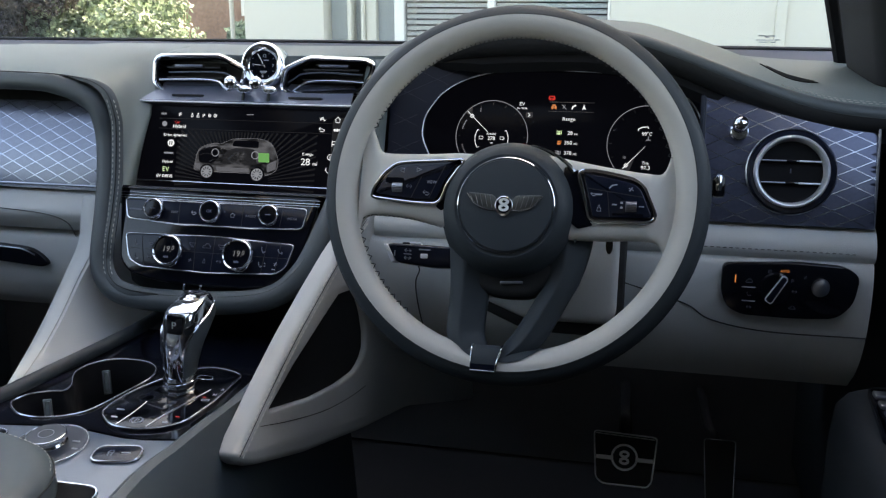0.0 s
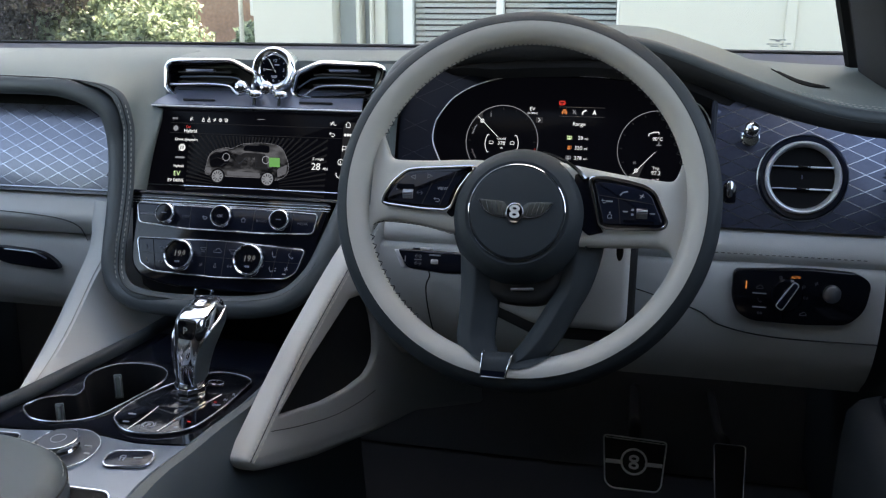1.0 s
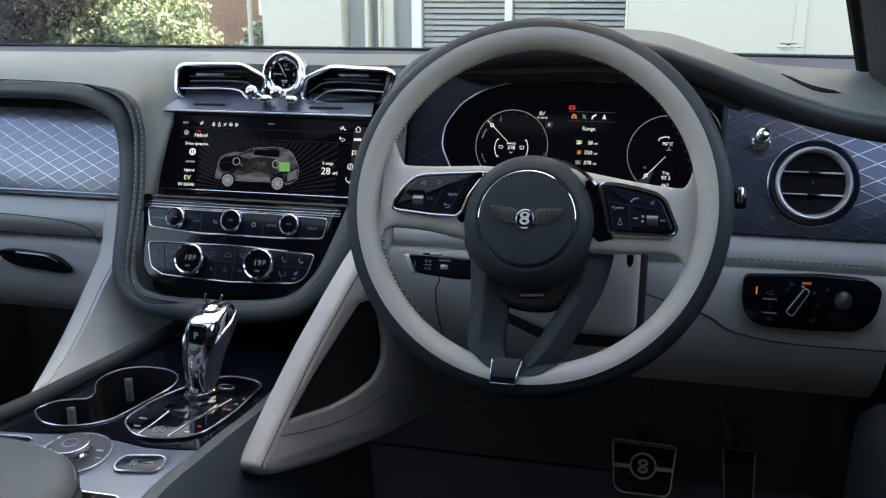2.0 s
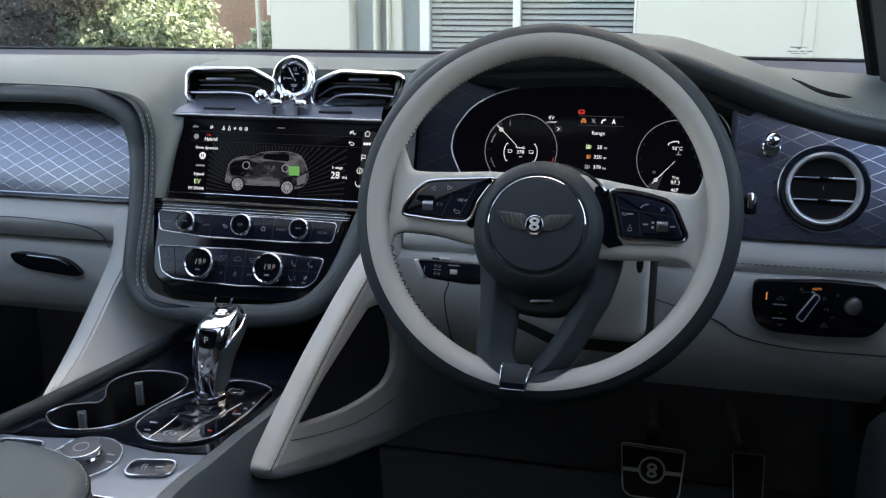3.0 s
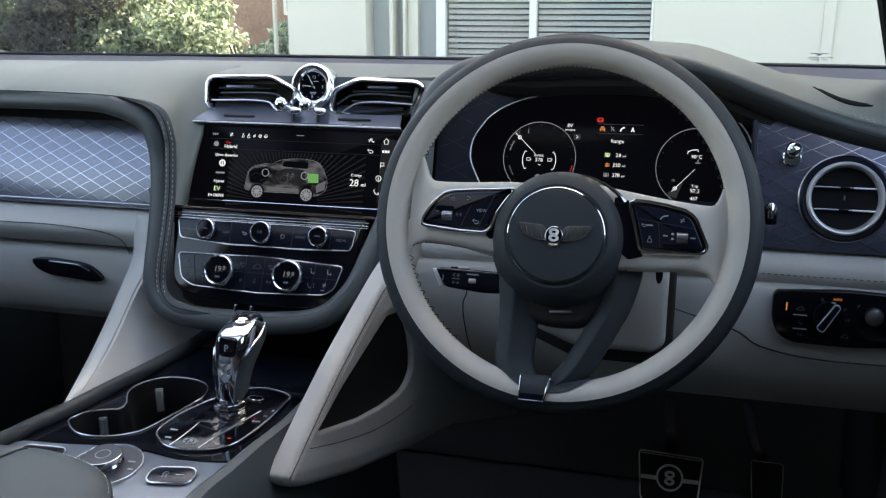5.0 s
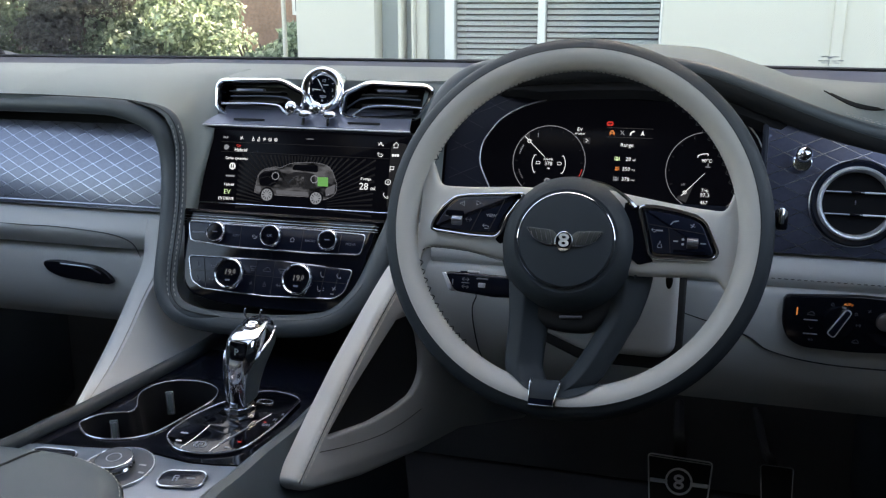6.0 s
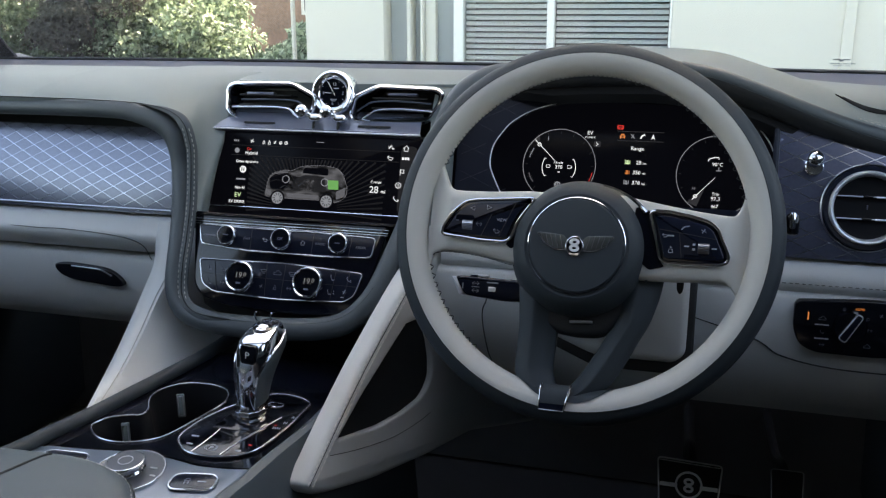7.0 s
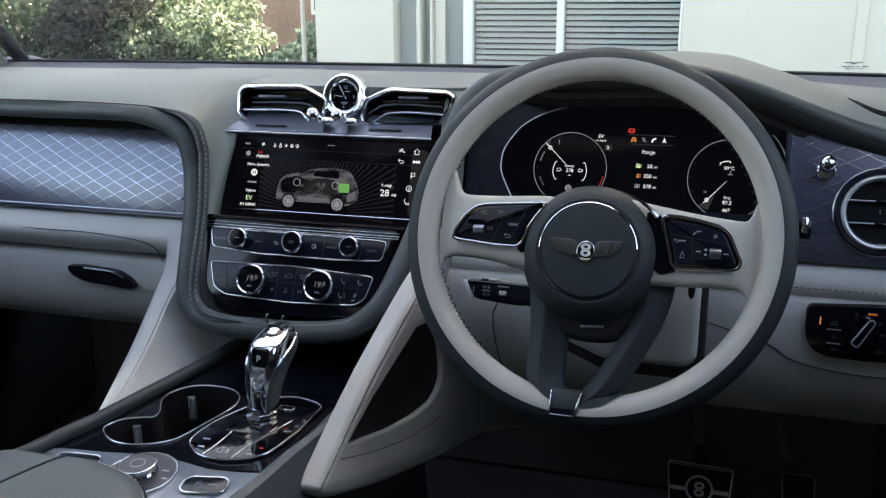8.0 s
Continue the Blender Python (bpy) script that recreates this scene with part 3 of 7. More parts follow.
# front pillars
for sx, mat, txt in ((-1, HEADLINER, "pale grey fabric windscreen pillar"), (1, PILLAR_DARK, "dark windscreen pillar above the dashboard end")):
    foot = [(0.800, 0.62), (0.87, 0.50), (0.90, 0.30), (0.81, 0.36)] if sx < 0 else [(0.770, 0.50), (0.86, 0.44), (0.90, 0.22), (0.777, 0.34)]
    head = [(0.70, -0.02), (0.75, -0.06), (0.78, -0.16), (0.73, -0.12)] if sx < 0 else [(0.542, 0.02), (0.60, -0.02), (0.67, -0.12), (0.575, -0.08)]
    bm = B()
    rows = []
    for k in range(9):
        t = k / 8
        z = 0.74 + (1.30 - 0.74) * t
        ring = [(a[0] + (b[0] - a[0]) * t, a[1] + (b[1] - a[1]) * t) for a, b in zip(foot, head)]
        rows.append([(sx * x, y, z) for x, y in rounded(ring, 0.02, 3)])
    vs = grid(bm, rows, closed=True)
    bm.faces.new(vs[0][::-1])
    bm.faces.new(vs[-1])
    tagged(part("windscreen_pillar", bm, mat), txt, "pillar", kind="structure")
    bm = tube(B(), [Vector((sx * (foot[0][0] + (head[0][0] - foot[0][0]) * k / 10 - 0.004), foot[0][1] + (head[0][1] - foot[0][1]) * k / 10 + 0.004, 0.765 + 0.53 * k / 10)) for k in range(11)], 0.0125, 8)
    tagged(part("windscreen_seal", bm, DEEP), "black rubber seal along the windscreen pillar", "seal", kind="structure")

# windscreen with its black border, leaning back from the base of the dashboard
SCREEN_BASE, SCREEN_HEAD = (0.625, 0.782), (0.02, 1.285)


def on_glass(x, t):
    """A point of the bowed windscreen; t from base to head."""
    bow = 0.05 * (x / 0.8) ** 2
    return (x * (1 - 0.2 * t), SCREEN_BASE[0] + (SCREEN_HEAD[0] - SCREEN_BASE[0]) * t - bow, SCREEN_BASE[1] + (SCREEN_HEAD[1] - SCREEN_BASE[1]) * t)


windscreen = thing("window_1", "clear bowed windscreen with a black border", "windscreen", kind="structure")
bm = B()
grid(bm, [[on_glass(-0.8 + 1.6 * i / 24, -0.04 + 1.04 * t / 8) for i in range(25)] for t in range(9)])
thick(bm, 0.005)
pane = part("pane", bm, GLASS, windscreen)
pane.visible_shadow = False
tube(bm := B(), [on_glass(-0.8 + 1.6 * i / 40, 0.012) for i in range(41)], 0.0035, 6)
part("border", bm, BLACK, windscreen, "black printed border along the base")
# small badge on the glass: a winged shape over two lines of unreadable marks
bm = B()
gx, gt = 0.673, 0.042
o, e, u = Vector(on_glass(gx, gt)), Vector((1, 0, 0)), (Vector(on_glass(gx, 1)) - Vector(on_glass(gx, 0))).normalized()
nrm = Vector((0, -1, -0.9)).normalized()
for cx, cy, w, h in ((-0.006, 0.009, 0.010, 0.002), (0.006, 0.009, 0.010, 0.002), (0, 0.007, 0.005, 0.0035), (-0.012, 0.001, 0.006, 0.002), (-0.004, 0.001, 0.007, 0.002),
                     (0.005, 0.001, 0.006, 0.002), (0.014, 0.0015, 0.007, 0.002), (-0.005, -0.003, 0.012, 0.0016), (0.008, -0.003, 0.007, 0.0016)):
    q = [o + e * 1.05 * (cx + a * w / 2) + u * 1.25 * (cy + b_ * h / 2) + nrm * 0.007 for a, b_ in ((-1, -1), (1, -1), (1, 1), (-1, 1))]
    f = bm.faces.new([bm.verts.new(v) for v in q])
part("badge", bm, PRINT, windscreen, "small grey winged badge print")

# ---- the dashboard ----
dash = thing("dashboard", "leather dashboard in slate and pale grey with blue diamond inlay", "dashboard")
XS = [-0.84, -0.45, -0.36, -0.345, -0.325, -0.16, -0.135, 0.0, 0.17, 0.22, 0.30, 0.42, 0.48, 0.545, 0.61, 0.66, 0.71, 0.84]
FRONT_Y = [0.20, 0.176, 0.172, 0.172, 0.34, 0.34, 0.268, 0.268, 0.268, 0.245, 0.205, 0.20, 0.20, 0.20, 0.20, 0.20, 0.195, 0.19]
FRONT_Z = [0.758, 0.764, 0.764, 0.764, 0.784, 0.784, 0.784, 0.783, 0.785, 0.800, 0.818, 0.823, 0.816, 0.794, 0.770, 0.754, 0.744, 0.738]
MID_Z = [0.780, 0.784, 0.786, 0.787, 0.788, 0.789, 0.790, 0.790, 0.792, 0.804, 0.824, 0.831, 0.828, 0.811, 0.788, 0.769, 0.757, 0.75]


def dash_top(x, t):
    """The upper surface; t from the front edge to the windscreen."""
    yf, zf, zm = lerp_table(x, XS, FRONT_Y), lerp_table(x, XS, FRONT_Z), lerp_table(x, XS, MID_Z)
    yb = 0.618 - 0.05 * (x / 0.8) ** 2
    y = yf + (yb - yf) * t
    zb = 0.779
    if t < 0.3:
        s = t / 0.3
        z = zf + (zm - zf) * (s * (2 - s))
    else:
        s = (t - 0.3) / 0.7
        z = zm + (zb - zm) * s * s * (3 - 2 * s)
    return (x, y, z)


bm = B()
NX = 130
ts = [0, 0.02, 0.05, 0.09, 0.14, 0.2, 0.27, 0.34, 0.42, 0.5, 0.6, 0.7, 0.8]
grid(bm, [[dash_top(-0.84 + 1.68 * i / NX, t) for i in range(NX + 1)] for t in ts])
thick(bm, 0.012)
part("top_pad", bm, SLATE, dash)
bm = B()
grid(bm, [[Vector(dash_top(-0.84 + 1.68 * i / NX, t)) - Vector((0, 0, 0.003 + 0.06 * max(0, 0.84 - t) - 0.055 * max(0, t - 0.84))) for i in range(NX + 1)] for t in (0.79, 0.82, 0.86, 0.92, 1.0, 1.04)])
thick(bm, 0.006)
part("demister_shelf", bm, SHELF, dash, "blue-grey plastic shelf at the base of the windscreen")

# the long roll that edges the passenger side, drops round the centre stack and climbs to the instrument hood
roll_path = curve([(-0.86, 0.225, 0.738), (-0.60, 0.200, 0.743), (-0.425, 0.190, 0.7452), (-0.347, 0.182, 0.7466), (-0.2738, 0.176, 0.7469), (-0.2302, 0.173, 0.744), (-0.2001, 0.170, 0.7372), (-0.1821, 0.168, 0.7257), (-0.1729, 0.166, 0.7082),
                   (-0.1679, 0.163, 0.6833), (-0.1626, 0.152, 0.6525), (-0.1599, 0.140, 0.6219), (-0.1574, 0.126, 0.592), (-0.1558, 0.112, 0.5624), (-0.1535, 0.102, 0.5394), (-0.1441, 0.094, 0.5202), (-0.123, 0.086, 0.5075), (-0.0849, 0.080, 0.5032),
                   (-0.0289, 0.075, 0.5048), (0.0231, 0.075, 0.5073), (0.0656, 0.078, 0.5129), (0.089, 0.083, 0.5217), (0.106, 0.090, 0.5363), (0.120, 0.100, 0.556), (0.134, 0.120, 0.592), (0.148, 0.145, 0.635), (0.160, 0.172, 0.682), (0.172, 0.200, 0.731),
                   (0.187, 0.225, 0.772), (0.215, 0.236, 0.794), (0.250, 0.232, 0.803), (0.300, 0.222, 0.806)], 6)
part("edge_roll", tube(B(), [v + Vector((0, -0.006, 0.0058)) * min(1.0, max(0.0, (-0.19 - v.x) / 0.06)) for v in roll_path], [0.0122 + 0.0018 * min(1.0, max(0.0, (v.x + 0.26) / 0.08)) for v in roll_path], 16, up=(0, -0.9, 0.45), flat=0.85), ROLL, dash)
pad_seam = curve([(-0.60, 0.183, 0.7605), (-0.4046, 0.1725, 0.7630), (-0.2608, 0.1695, 0.7617), (-0.1988, 0.165, 0.7572), (-0.1683, 0.160, 0.7486), (-0.153, 0.155, 0.7354), (-0.146, 0.152, 0.7147), (-0.1441, 0.150, 0.6972), (-0.1412, 0.135, 0.6423),
                  (-0.1408, 0.120, 0.6019), (-0.1404, 0.105, 0.5691), (-0.1399, 0.096, 0.5423), (-0.133, 0.0875, 0.5275), (-0.118, 0.0800, 0.5175), (-0.095, 0.0745, 0.5140), (-0.060, 0.0705, 0.5135)], 6)
border = [v for v in pad_seam if v.z < 0.7595 and v.x > -0.22]
part("stitched_border", tube(B(), border, [0.0078 * min(1.0, 0.15 + k / 14, 0.15 + (len(border) - 1 - k) / 8) for k in range(len(border))], 14, up=(0, -0.9, 0.45), flat=0.36), ROLL, dash, "dark leather border with two rows of stitches")
part("seam", tube(B(), [v + Vector((0.0, -0.0030, 0.0016)) for v in pad_seam], 0.0007, 5), DARK_THREAD, dash)
side = [v for v in pad_seam if v.z < 0.735 and v.x < -0.10 and (v.x < -0.13 or v.z > 0.53)]
stitches([v + Vector((-0.0046, -0.0026, 0.0012)) for v in side], CREAM_THREAD, dash, lift=(0, -0.9, 0.45), name="stitching")
stitches([v + Vector((0.0046, -0.0026, 0.0012)) for v in side], CREAM_THREAD, dash, lift=(0, -0.9, 0.45), name="stitching")
low = [v + Vector((0, -0.009, 0.0105)) for v in roll_path if -0.13 < v.x < 0.12 and v.z < 0.56]
stitches(low, DARK_THREAD, dash, lift=(0, -0.9, 0.45), name="stitching", r=0.0004, length=0.003, gap=0.0012)

# the instrument hood's lip
hood_xs = [0.215, 0.24, 0.28, 0.33, 0.38, 0.43, 0.48, 0.52, 0.56, 0.60, 0.64, 0.68, 0.72, 0.77, 0.83]
hood_path = curve([Vector(dash_top(x, 0)) + Vector((0, 0.003, -0.0065)) for x in hood_xs], 6)
part("hood_roll", tube(B(), hood_path, 0.0085, 14, up=(0, 0, 1)), ROLL, dash)
under = [[v + Vector((0, dy, dz * (0.5 + 0.5 * min(1.0, (v.x - 0.215) / 0.09)))) for v in hood_path] for dy, dz in ((0.010, -0.0195), (0.007, -0.030), (0.012, -0.0365), (0.10, -0.039))]
lip = [[v + Vector((0, dy, dz)) for v in hood_path] for dy, dz in ((-0.0075, -0.003), (-0.0078, -0.009), (-0.0045, -0.015), (0.003, -0.0190), (0.014, -0.0205))]
bm = B()
grid(bm, lip)
thick(bm, 0.004)
part("hood_lip", bm, BLACK, dash, "soft dark leather lip of the hood")
bm = B()
grid(bm, under)
thick(bm, 0.006)
part("hood_underside", bm, DEEP, dash, "matt black underside of the instrument hood")
line = [Vector(dash_top(x, 0.030)) + Vector((0, 0, 0.0012)) for x in [0.64 + 0.0058 * i for i in range(22)]]
stitches(line, CREAM_THREAD, dash, r=0.0005)
stitches([v + Vector((0, 0.011, 0.001)) for v in line], CREAM_THREAD, dash, r=0.0005)
bm = B()
NK = 20
def slot_point(k, v):
    return Vector(dash_top(0.626 + 0.070 * k / NK, 0.23 - 0.06 * math.sin(math.pi * k / NK) + 0.05 * (k / NK) ** 2 + 0.032 * v * math.sin(math.pi * (k + 0.5) / (NK + 1)) ** 0.7)) + Vector((0, 0, 0.0012))
grid(bm, [[slot_point(k, v / 4) for v in range(-4, 5)] for k in range(NK + 1)])
thick(bm, 0.001)
slot = part("demister_slot", bm, DEEP, dash, "black slotted demister outlet")
for v in (-0.5, -0.1, 0.3, 0.7):
    part("rib", tube(B(), [slot_point(k, v) + Vector((0, 0, 0.0005)) for k in range(2, NK - 1)], 0.0006, 5), BLACK, slot)

# leather cowls on both sides of the display, falling from the top pad, and the plate behind the display
bm = B()
ends = [(-0.400, 0.1738, 0.7645), (-0.300, 0.1712, 0.7630), (-0.235, 0.1685, 0.7608), (-0.1988, 0.165, 0.7576), (-0.1683, 0.1605, 0.7490), (-0.153, 0.1555, 0.7356), (-0.146, 0.1525, 0.7147), (-0.1425, 0.1435, 0.670), (-0.141, 0.1305, 0.628)]
tops = [-0.400, -0.320, -0.280, -0.255, -0.230, -0.205, -0.180, -0.160, -0.140]
mids = [0.215, 0.217, 0.220, 0.225, 0.232, 0.238, 0.243, 0.246, 0.248]
e_line, m_line, t_line = curve(ends, 4), curve([(x, y, 0.786) for x, y in zip(tops, mids)], 4), curve([(x, 0.335, 0.7905) for x in tops], 4)
cowl = [[t * (1 - s) ** 2 + m * 2 * s * (1 - s) + e * s * s for s in [k / 16 for k in range(17)]] for e, m, t in zip(e_line, m_line, t_line)]
edge_col = cowl[-1]
for k in range(1, 9):
    turned = []
    for c in edge_col:
        near = max(0.0, min(1.0, (0.757 - c.z) / 0.05))
        near = near * near * (3 - 2 * near)
        corner = c + Vector((0.020, 0.012, 0)) * near + Vector((0.002, 0, 0))
        inner = (corner + Vector((0.003, 0.003, -0.001))).lerp(Vector((-0.1500, max(c.y + 0.004, 0.205 + (c.z - 0.671) * 0.325), c.z)), near)
        q = k / 8
        turned.append(c * (1 - q) ** 2 + corner * 2 * q * (1 - q) + inner * q * q if k < 8 else inner)
    cowl.append(turned)
grid(bm, cowl)
grid(bm, [[p + Vector((-0.002, 0.004, -0.004)) for p in col] for col in cowl])
part("display_cowl", bm, SLATE, dash, "", 180.0)
x0, x1 = 0.148, 0.176
bm = B()
pr = curve([(0.330, 0.7895), (0.285, 0.786), (0.262, 0.777), (0.246, 0.760), (0.234, 0.735), (0.222, 0.705), (0.207, 0.66), (0.192, 0.612)], 5)
grid(bm, [[(x0 + (x1 - x0) * i / 8, v.x - 0.02 * max(0.0, abs(x0 + (x1 - x0) * i / 8 + 0.006) - 0.172) / 0.02 * max(0, min(1, (0.78 - v.y) / 0.05)), v.y) for i in range(9)] for v in pr])
thick(bm, 0.01)
part("display_cowl", bm, SLATE, dash)
fascia = part("centre_fascia", prism(B(), rrect(0.32, 0.16, 0.01, 0, -0.02), -0.04, -0.031), SLATE, dash)
fascia.matrix_world = tilted(-0.008, 0.207, 0.671, 18)


def sweep_x(name, x0, x1, prof, mat, d=0.01, n=24, label="", bend=None):
    """A profile of (y, z) drawn along the car's width."""
    pr = [(v.x, v.y) for v in curve(prof, 5)]
    b = B()
    rows = []
    for i in range(n + 1):
        x = x0 + (x1 - x0) * i / n
        dy, dz = bend(x) if bend else (0, 0)
        rows.append([(x, y + dy, z + dz) for y, z in pr])
    grid(b, rows)
    thick(b, d)
    return part(name, b, mat, dash, label)


bm = box(B(), -0.79, 0.79, 0.335, 0.56, 0.44, 0.735, 0.01)
part("core", bm, BLACK, dash, "black inner carcass")

# passenger side: padded ledge, glovebox front, lower edge
def pass_bend(x):
    return (0.03 * max(0.0, (-x - 0.55) / 0.3) ** 2, 0.0)


sweep_x("ledge_pad", -0.84, -0.165, [(0.225, 0.612), (0.200, 0.611), (0.178, 0.605), (0.163, 0.594), (0.1575, 0.584), (0.161, 0.573), (0.172, 0.561), (0.188, 0.553), (0.205, 0.5505)], CREAM, 0.008, bend=pass_bend)
sweep_x("glovebox_lid", -0.84, -0.168, [(0.215, 0.5495), (0.190, 0.5485), (0.1805, 0.541), (0.1785, 0.518), (0.184, 0.488), (0.196, 0.461), (0.216, 0.438), (0.250, 0.425), (0.40, 0.42)], CREAM, 0.008, bend=pass_bend)
part("seam", tube(B(), curve([(-0.80, 0.183, 0.588), (-0.55, 0.163, 0.5868), (-0.4113, 0.1578, 0.5864), (-0.3627, 0.1578, 0.587), (-0.3171, 0.1578, 0.5855), (-0.264, 0.1570, 0.5814), (-0.2331, 0.1550, 0.5724), (-0.218, 0.1500, 0.5551)], 8), 0.0007, 5), DARK_THREAD, dash)
handle_m = tilted(-0.345, 0.1745, 0.508, 2)
bm = prism(B(), blob([(-0.0473, 0.0210), (-0.026, 0.0246), (0.006, 0.0232), (0.0368, 0.0201), (0.0538, 0.0116), (0.0633, 0.0002), (0.0567, -0.0040), (0.0432, -0.0045), (0.010, -0.0022), (-0.0196, 0.0005), (-0.0416, 0.0088)]), -0.004, 0.0025, 0.002)
cup = part("glovebox_handle", bm, PIANO, dash, "recessed gloss black glovebox handle")
cup.matrix_world = handle_m
bm = tube(B(), curve([(-0.0191, 0.0210, 0.003), (0.005, 0.0202, 0.0035), (0.0277, 0.0186, 0.0035), (0.0448, 0.011, 0.0025)], 6), 0.0010, 8)
part("handle_bar", bm, SATIN, cup)

# driver side: padded ledge, knee panel
sweep_x("ledge_pad", 0.185, 0.746, [(0.20, 0.618), (0.178, 0.618), (0.163, 0.612), (0.152, 0.600), (0.149, 0.588), (0.152, 0.580)], CREAM, 0.008)
sweep_x("knee_panel", 0.175, 0.745, [(0.165, 0.583), (0.150, 0.578), (0.144, 0.566), (0.141, 0.550), (0.140, 0.525), (0.1445, 0.492), (0.157, 0.460), (0.180, 0.432), (0.220, 0.412), (0.40, 0.398)], CREAM, 0.008)
stitches([(x, 0.1475, 0.5905) for x in [0.54 + 0.01 * i for i in range(20)]], DARK_THREAD, dash, lift=(0, -1, 0.2), r=0.0005)
part("seam", tube(B(), curve([(0.48, 0.141, 0.545), (0.55, 0.1395, 0.525), (0.58, 0.1395, 0.508), (0.64, 0.1395, 0.4985), (0.744, 0.1395, 0.4985)], 8), 0.0009, 5), DARK_THREAD, dash)


# ---- diamond veneer: raised tiles with pale inlay between them ----
def veneer(name, label, m, x0, x1, y0, top, depth, chrome_y=None, cell=(0.034, 0.0215), hole=None, tile=TILE):
    """A curved panel laid with diamond tiles."""
    ob = thing(name, label, "trim panel", m)
    cols = 40
    b = B()
    for drop in (0.0001, 0.006):
        grid(b, [[(x, y0 + (top(x) - y0) * j / 30, depth(x, y0 + (top(x) - y0) * j / 30) - drop) for x in [x0 + (x1 - x0) * i / cols for i in range(cols + 1)]] for j in range(31)])
    if hole:
        inside = [f for f in b.faces if math.hypot(f.calc_center_median().x - hole[0], f.calc_center_median().y - hole[1]) < hole[2]]
        bmesh.ops.delete(b, geom=inside, context="FACES")
    part("backing", b, INLAY, ob, "pale inlay lines")
    w, h = cell
    k, n = 0.947, 4

    def tile_mesh(cx, cy):
        """One tile, its face following the panel's curve, its sides sunk into the backing."""
        def at(u, v):
            px = min(max(cx + (u + v) / 4 * w * k, x0), x1)
            py = min(max(cy + (v - u) / 4 * h * k, y0 + 0.0006), top(px) - 0.0006)
            gap = math.hypot(px - hole[0], py - hole[1]) if hole else 1.0
            if hole and 1e-6 < gap < hole[2]:
                px, py = hole[0] + (px - hole[0]) * hole[2] / gap, hole[1] + (py - hole[1]) * hole[2] / gap
            return px, py
        pts = [at(-1 + 2 * i / n, -1 + 2 * j / n) for i in range(n + 1) for j in range(n + 1)]
        ys, xs = [p[1] for p in pts], [p[0] for p in pts]
        if max(ys) - min(ys) < 0.001 or max(xs) - min(xs) < 0.001:
            return None
        vs = [(x - cx, y - cy, depth(x, y) + 0.0002) for x, y in pts]
        fs = [(i * (n + 1) + j, (i + 1) * (n + 1) + j, (i + 1) * (n + 1) + j + 1, i * (n + 1) + j + 1) for i in range(n) for j in range(n)]
        smooth = len(fs)
        ring = [j for j in range(n + 1)] + [i * (n + 1) + n for i in range(1, n + 1)] + [n * (n + 1) + j for j in range(n - 1, -1, -1)] + [i * (n + 1) for i in range(n - 1, 0, -1)]
        base = len(vs)
        vs += [vs[q] for q in ring] + [(vs[q][0], vs[q][1], vs[q][2] - 0.004) for q in ring]
        m_ = len(ring)
        fs += [(base + q, base + (q + 1) % m_, base + m_ + (q + 1) % m_, base + m_ + q) for q in range(m_)]
        me = bpy.data.meshes.new("tile")
        me.from_pydata(vs, [], fs)
        for q, p in enumerate(me.polygons):
            p.use_smooth = q < smooth
        me.materials.append(tile)
        return me
    j = 0
    y = y0
    while y <= 0.115:
        x = x0 + (w / 2 if j % 2 else 0)
        while x <= x1 + w / 2:
            mesh = None if hole and math.hypot(x - hole[0], y - hole[1]) < hole[2] * 0.55 else tile_mesh(x, y)
            if mesh:
                o = new("tile", mesh)
                o.parent = ob
                o.location = (x, y, 0)
            x += w
        y += h / 2
        j += 1
    if chrome_y is not None:
        part("chrome_strip", tube(B(), [(x0 + (x1 - x0) * i / 30, chrome_y, depth(x0 + (x1 - x0) * i / 30, chrome_y) + 0.002) for i in range(31)], 0.0014, 8), SATIN, ob, "thin chrome strip")
    return ob


veneer("trim_panel", "glossy blue passenger trim panel with diamond inlay", tilted(-0.35, 0.20, 0.66, 11), -0.40, 0.151, -0.052, lambda x: 0.0650,
       lambda x, y: 0.010 * math.cos(y / 0.075 * 1.3) - 0.14 * (y - 0.0) - 0.02 * max(0, -x - 0.15) ** 2 * 4, -0.0465, cell=(0.034, 0.0172))
veneer("trim_panel", "glossy navy trim panel beside the instruments with diamond inlay", tilted(0.65, 0.175, 0.67, 14), -0.091, 0.092, -0.056, lambda x: min(0.105, (lerp_table(0.65 + x, XS, FRONT_Z) - 0.022 - 0.67) / 0.97),
       lambda x, y: -0.6 * y * y - 0.07 * y, cell=(0.040, 0.0185), hole=(0.0038, 0.0025, 0.0405), tile=TILE_NAVY)

part("end_strip", tube(B(), [(-0.0915, -0.056 + 0.170 * k / 12, -0.6 * (-0.056 + 0.170 * k / 12) ** 2 - 0.07 * (-0.056 + 0.170 * k / 12) - 0.0010) for k in range(13)], 0.0036, 8), VENEER_SHADE, bpy.data.objects["trim_panel.001"], "veneer edge coloured dark for shade")
part("end_strip", tube(B(), [(0.0925, -0.056 + 0.128 * k / 12, 0.001 - 0.6 * (-0.056 + 0.128 * k / 12) ** 2) for k in range(13)], 0.0016, 8), SATIN, bpy.data.objects["trim_panel.001"], "satin end strip")

